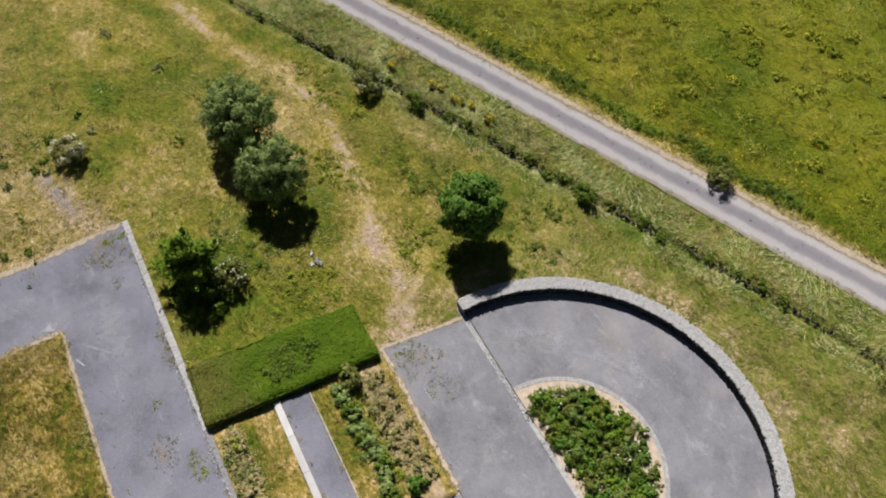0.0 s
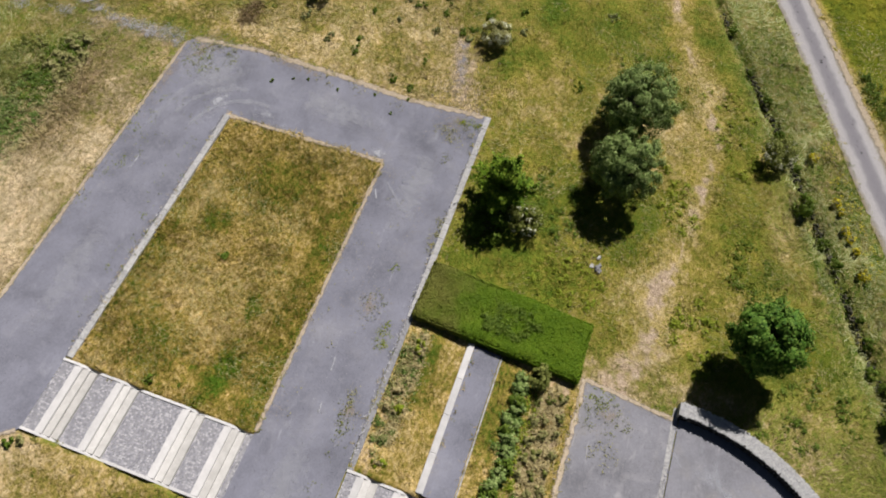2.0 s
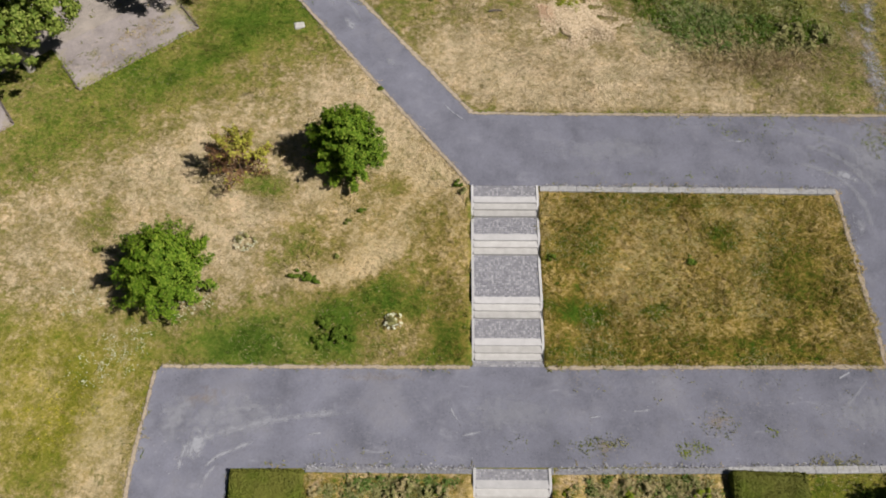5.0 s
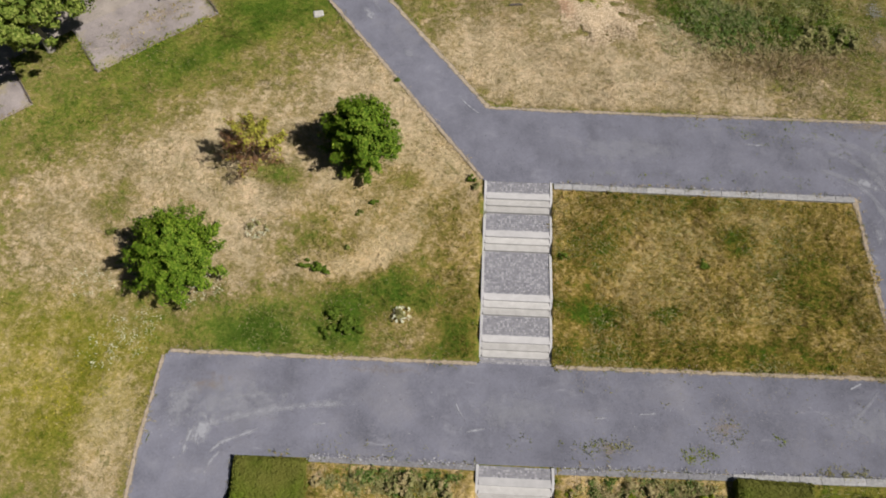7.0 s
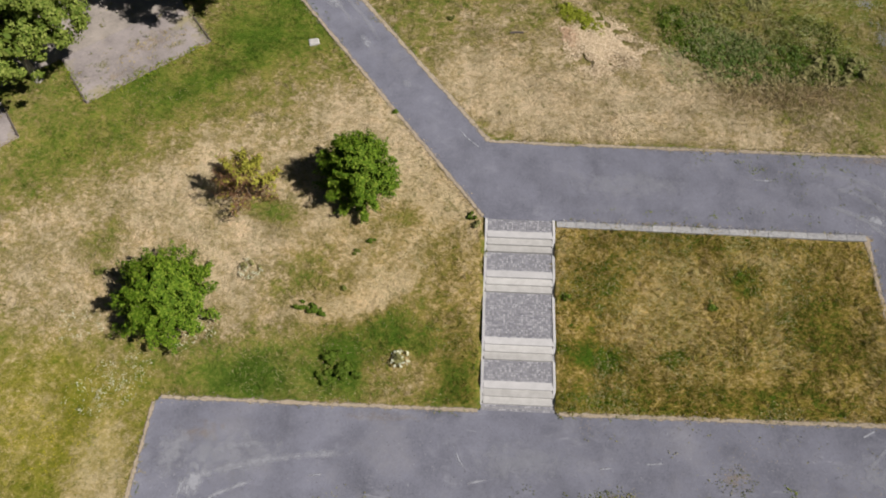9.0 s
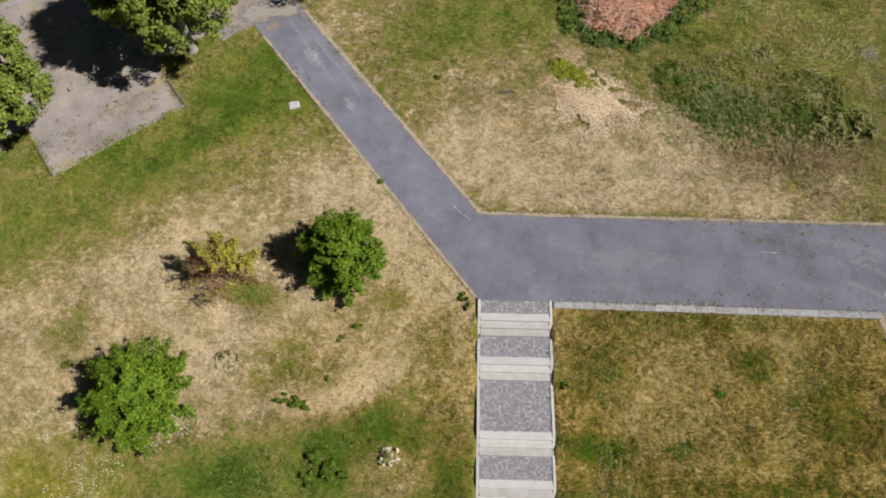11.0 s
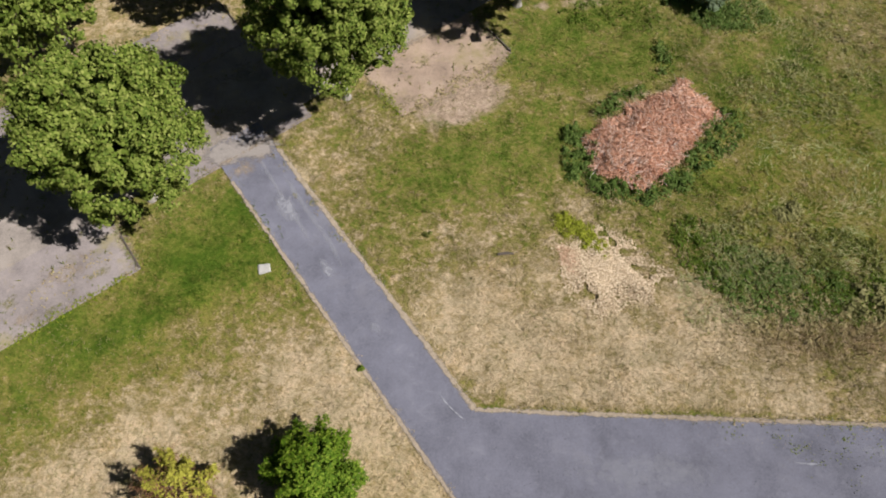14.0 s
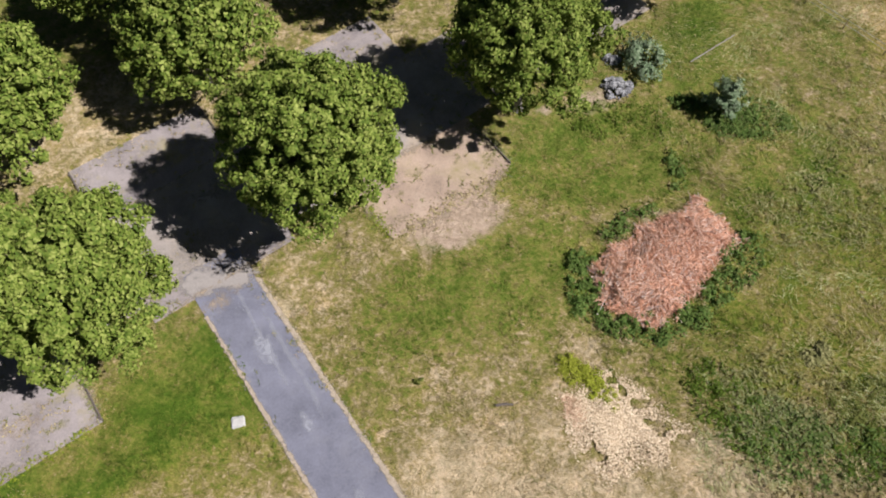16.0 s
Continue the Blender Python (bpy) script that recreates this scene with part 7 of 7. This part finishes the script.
for _k, (_cx, _cy, _rx, _ry, _n, _m) in enumerate([(17.0, -30.4, 3.0, 1.5, 420, TUFT), (22.5, -21.0, 2.5, 2.5, 380, BRAMBLE), (26.0, -27.4, 3.0, 1.2, 320, TUFT), (20.5, -33.5, 4.0, 1.5, 480, BRAMBLE), (18.0, -22.5, 2.0, 2.5, 380, TUFT), (14.5, -36.5, 2.0, 3.0, 420, BRAMBLE), (34.0, -24.0, 3.0, 3.0, 380, BRAMBLE), (32.5, -30.0, 4.0, 1.8, 380, TUFT)]):
    patch("meadow_tufts", _cx, _cy, _rx, _ry, 25, _n * 2, 0.06, 0.22, _m, 0.08, "coarse green tufts scattered in meadow grass", "grass", 880 + _k, 34, 0.0, 3.0)
straws("dry_stalks", 9000, -26, -1, -9.7, 4, 0.08, 0.22, 0.6, STRAWS, STRAW_LABEL, 904, 0.5)
straws("verge_stalks", 110000, -12, 48, -62, -22, 0.2, 0.6, 0.5, VERGE, "pale grey-green tall grass combed over on the lane's verge", 908, 0.22, (-6.2, -1.9))
straws("lush_stalks", 60000, -12, 30, -52, -33, 0.2, 0.5, 0.5, LUSH, "bright green grass stalks behind the stone wall", 909, 0.35, (-16, -6.4))
straws("field_stalks", 70000, -14, 44, -84, -34, 0.25, 0.6, 0.4, LUSH, "bright green grass stalks in the open field", 910, 0.42, (1.6, 34))
for _k, (_al, _ac, _rx, _ry) in enumerate([(8, 5.0, 7, 2.2), (22, 6.5, 7, 3.0), (2, 11.0, 8, 3.5), (16, 13.0, 9, 3.0), (32, 4.2, 6, 1.6), (12, 3.2, 6, 0.6), (10, -2.7, 5, 0.5)]):
    _x, _y = road_point(_al, _ac)
    patch("yellow_flowers", float(_x), float(_y), _rx, _ry, 23.4, 330, 0.15, 0.4, GOLD, 0.055, "yellow wildflowers scattered in the field", "flowers", 740 + _k, 70)
straws("verge_stalks", 4500, 10.5, 23, 9.8, 15.5, 0.15, 0.4, 0.3, VERGE, "pale grey-green stems among tall weeds", 912, 0.45)
straws("verge_stalks", 9000, 16, 34, 16, 42, 0.2, 0.5, 0.4, VERGE, "pale grey-green tall grass in rough meadow", 913, 0.56)
straws("brown_stalks", 17000, -1, 24.5, 5.2, 14, 0.08, 0.22, 0.5, STUBBLE, "short brown stubble in straw-coloured grass", 905, 0.35)
straws("brown_stalks", 7000, -22, -0.3, -8, 9, 0.06, 0.2, 0.5, STUBBLE, "short brown stubble in straw-coloured grass", 906, 0.42)
straws("dry_stalks", 16000, 3.9, 21, -9.8, -0.4, 0.08, 0.25, 0.5, STRAWS, STRAW_LABEL, 907, 0.4)
patch("pale_weed", 17.0, 16.3, 0.8, 0.5, 20, 900, 0.12, 0.35, SAGE, 0.13, "pale yellow-green leafy weed in rough grass", "weed", 695, 16)
patch("pale_flowers", 17.0, 16.3, 0.7, 0.45, 20, 150, 0.25, 0.4, SAGE, 0.09, "cream flower heads on a leafy weed", "flowers", 694, 16)


def log(x, y, length, r, turn, label):
    bm = bmesh.new()
    tube(bm, (-length / 2, 0, r * 0.8), (length * 0.1, 0.03, r * 0.8), r, r * 0.95, 9)
    tube(bm, (length * 0.1, 0.03, r * 0.8), (length / 2, -0.02, r * 0.8), r * 0.95, r * 0.7, 9)
    ob = part("log", bm, TIMBER)
    ob.matrix_basis = pose(x, y, float(level(x, y)) - 0.02, 0, 0, turn)
    return tagged(ob, label, "log")


log(1.72, 13.42, 0.85, 0.075, 5, "short dark weathered log on dry grass")
_bm = box(-0.31, 0.31, -0.26, 0.26, -0.2, 0.09, 0.06)
for _v in _bm.verts:
    _v.co += Vector((_rnd.uniform(-0.04, 0.04), _rnd.uniform(-0.04, 0.04), _rnd.uniform(-0.015, 0.015)))
tagged(part("stone_slab", _bm, WHITE_STONE, at=pose(-10.92, 12.3, float(level(-10.9, 12.3)), 0, 0, 12)), "flat white stone slab set in green grass", "stone")


def stone_heap(x, y, rx, ry, h, n, seed, label):
    rnd = np.random.RandomState(seed)
    ob = thing("stone_heap", pose(x, y, float(level(x, y))), label, "stones")
    p = heap_points(n, rx, ry, h, rnd) + np.array([0, 0, 0.02])
    tagged(part("rubble", stones("rubble", p, rnd.uniform(0.08, 0.26, (n, 1)) * np.array([1.1, 0.9, 0.7]), ROCK, 0.3, True, seed), None, ob), kind="stuff")


stone_heap(8.9, 33.3, 0.9, 0.8, 0.35, 130, 91, "heap of grey rubble stones beside a bush")
stone_heap(8.7, 35.6, 0.5, 0.4, 0.25, 50, 92, "small heap of grey rubble stones under a tree")
stone_heap(19.6, -23.9, 0.6, 0.4, 0.06, 9, 93, "few pale stones at the edge of the shade")
bush("bush", 10.5, 35.2, 1.25, 1.3, GREYLEAF, "fresh blue-green bush behind rubble stones", 2600, 40, 94, 0.12, squash=1.5)
frond_tree("sapling", 14.8, 31.5, 2.7, 1.25, GREYLEAF, "loose blue-grey sapling among tall weeds", 3000, 24, 0.085, 0.04, 95, rise=(10, 70))
patch("nettles", 12.9, 32.2, 1.2, 0.5, 0, 700, 0.1, 0.6, NETTLE, 0.085, "dark green growth in the lee of a sapling", "nettles", 97, 30, 0.0, 2.4)


def pole(x0, y0, x1, y1, r, material, label, name="pole", category="pole"):
    bm = bmesh.new()
    z0, z1 = float(level(x0, y0)), float(level(x1, y1))
    tube(bm, (x0, y0, z0 + 0.16), (x1, y1, z1 + 0.2), r, r * 0.85, 8)
    return tagged(part(name, bm, material), label, category)


pole(13.6, 35.4, 16.7, 37.7, 0.034, PALE_BARK, "pale thin pole lying in the grass")


def wire_fence(a, b, posts):
    (ax, ay), (bx, by) = a, b
    z = float(level((ax + bx) / 2, (ay + by) / 2))
    ob = thing("wire_fence", Matrix.Translation(((ax + bx) / 2, (ay + by) / 2, z)), "old wire fence with thin posts in rough grass", "fence")
    ox, oy = (ax + bx) / 2, (ay + by) / 2
    for i in range(posts):
        t = i / (posts - 1)
        x, y = ax + (bx - ax) * t - ox, ay + (by - ay) * t - oy
        bm = bmesh.new()
        tube(bm, (x, y, -0.3), (x + 0.01, y, 0.75), 0.03, 0.028, 8)
        part("post", bm, TIMBER, ob)
    for hgt in (0.35, 0.68):
        bm = bmesh.new()
        tube(bm, (ax - ox, ay - oy, hgt), (bx - ox, by - oy, hgt), 0.012, 0.012, 5)
        part("wire", bm, STEEL, ob)


wire_fence((18.0, 45.3), (29.5, 31.7), 7)


def edging(a, b, label):
    """A timber edge board at the end of a gravel bay."""
    (ax, ay), (bx, by) = a, b
    length = math.hypot(bx - ax, by - ay)
    mx, my = (ax + bx) / 2, (ay + by) / 2
    ob = thing("edge_board", pose(mx, my, float(level(mx, my)), 0, 0, math.degrees(math.atan2(by - ay, bx - ax))), label, "edge board", "edge boards of the gravel bays")
    part("board", box(-length / 2, length / 2, -0.04, 0.04, -0.2, 0.13, 0.008), TIMBER, ob)
    for s in (-1, 1):
        part("stake", box(s * length * 0.42 - 0.03, s * length * 0.42 + 0.03, 0.04, 0.10, -0.3, 0.16, 0.006), TIMBER, ob)


for _u0, _u1 in BAYS:
    for _u in (_u0, _u1):
        for _n0, _n1 in ((20.4, 22.8), (32.8, 35.2)):
            if (_u < 15 or _n0 < 30) and not (_u0 == -2.1 and _n0 < 30) and not (_u == 10.4 and _n0 < 30):
                edging(ave(_u, _n0), ave(_u, _n1), "weathered dark timber edge board beside gravel")


def dead_brush(x, y):
    rnd = np.random.RandomState(77)
    ob = thing("dead_brush", pose(x, y, float(level(x, y))), "low tangle of dark dead brush in dry grass", "brush")
    p = heap_points(420, 1.5, 0.7, 0.35, rnd)
    d = rnd.normal(size=(420, 3)) * np.array([1, 1, 0.4])
    d /= np.linalg.norm(d, axis=1, keepdims=True)
    l = rnd.uniform(0.15, 0.5, (420, 1))
    tagged(part("twig_layer", sticks("twig_layer", p - d * l, p + d * l, 0.014, STALK, 3), None, ob), kind="stuff")


dead_brush(28.3, 1.9)

# ---- kerb stones, piece by piece ----
kerb_row("kerb_upper", (3.85, -0.16), (20.1, -0.44), 0.36, 0.3, 0.08, KERB, "pale grey stone kerb above the sloping lawn")
kerb_row("kerb_lower", (-8.1, -15.12), (0.0, -15.17), 0.26, 0.3, 0.06, DULL_KERB, "grey stone kerb between path and planted bed")
kerb_row("kerb_lower", (3.75, -15.17), (12.2, -15.07), 0.28, 0.3, 0.06, DULL_KERB, "grey stone kerb between path and beds")
kerb_row("kerb_lower", (12.2, -15.07), (26.6, -14.9), 0.34, 0.3, 0.075, KERB, "pale grey stone kerb between path and meadow")
kerb_row("kerb_walk", (3.95, -20.38), (12.05, -20.38), 0.08, 0.3, 0.065, KERB, "thin grey stone edging of a garden walk")
kerb_row("kerb_plaza", (-8.3, -30.2), (12.8, -29.95), 0.26, 0.3, 0.04, KERB, "narrow flush stone line across the plaza gravel")
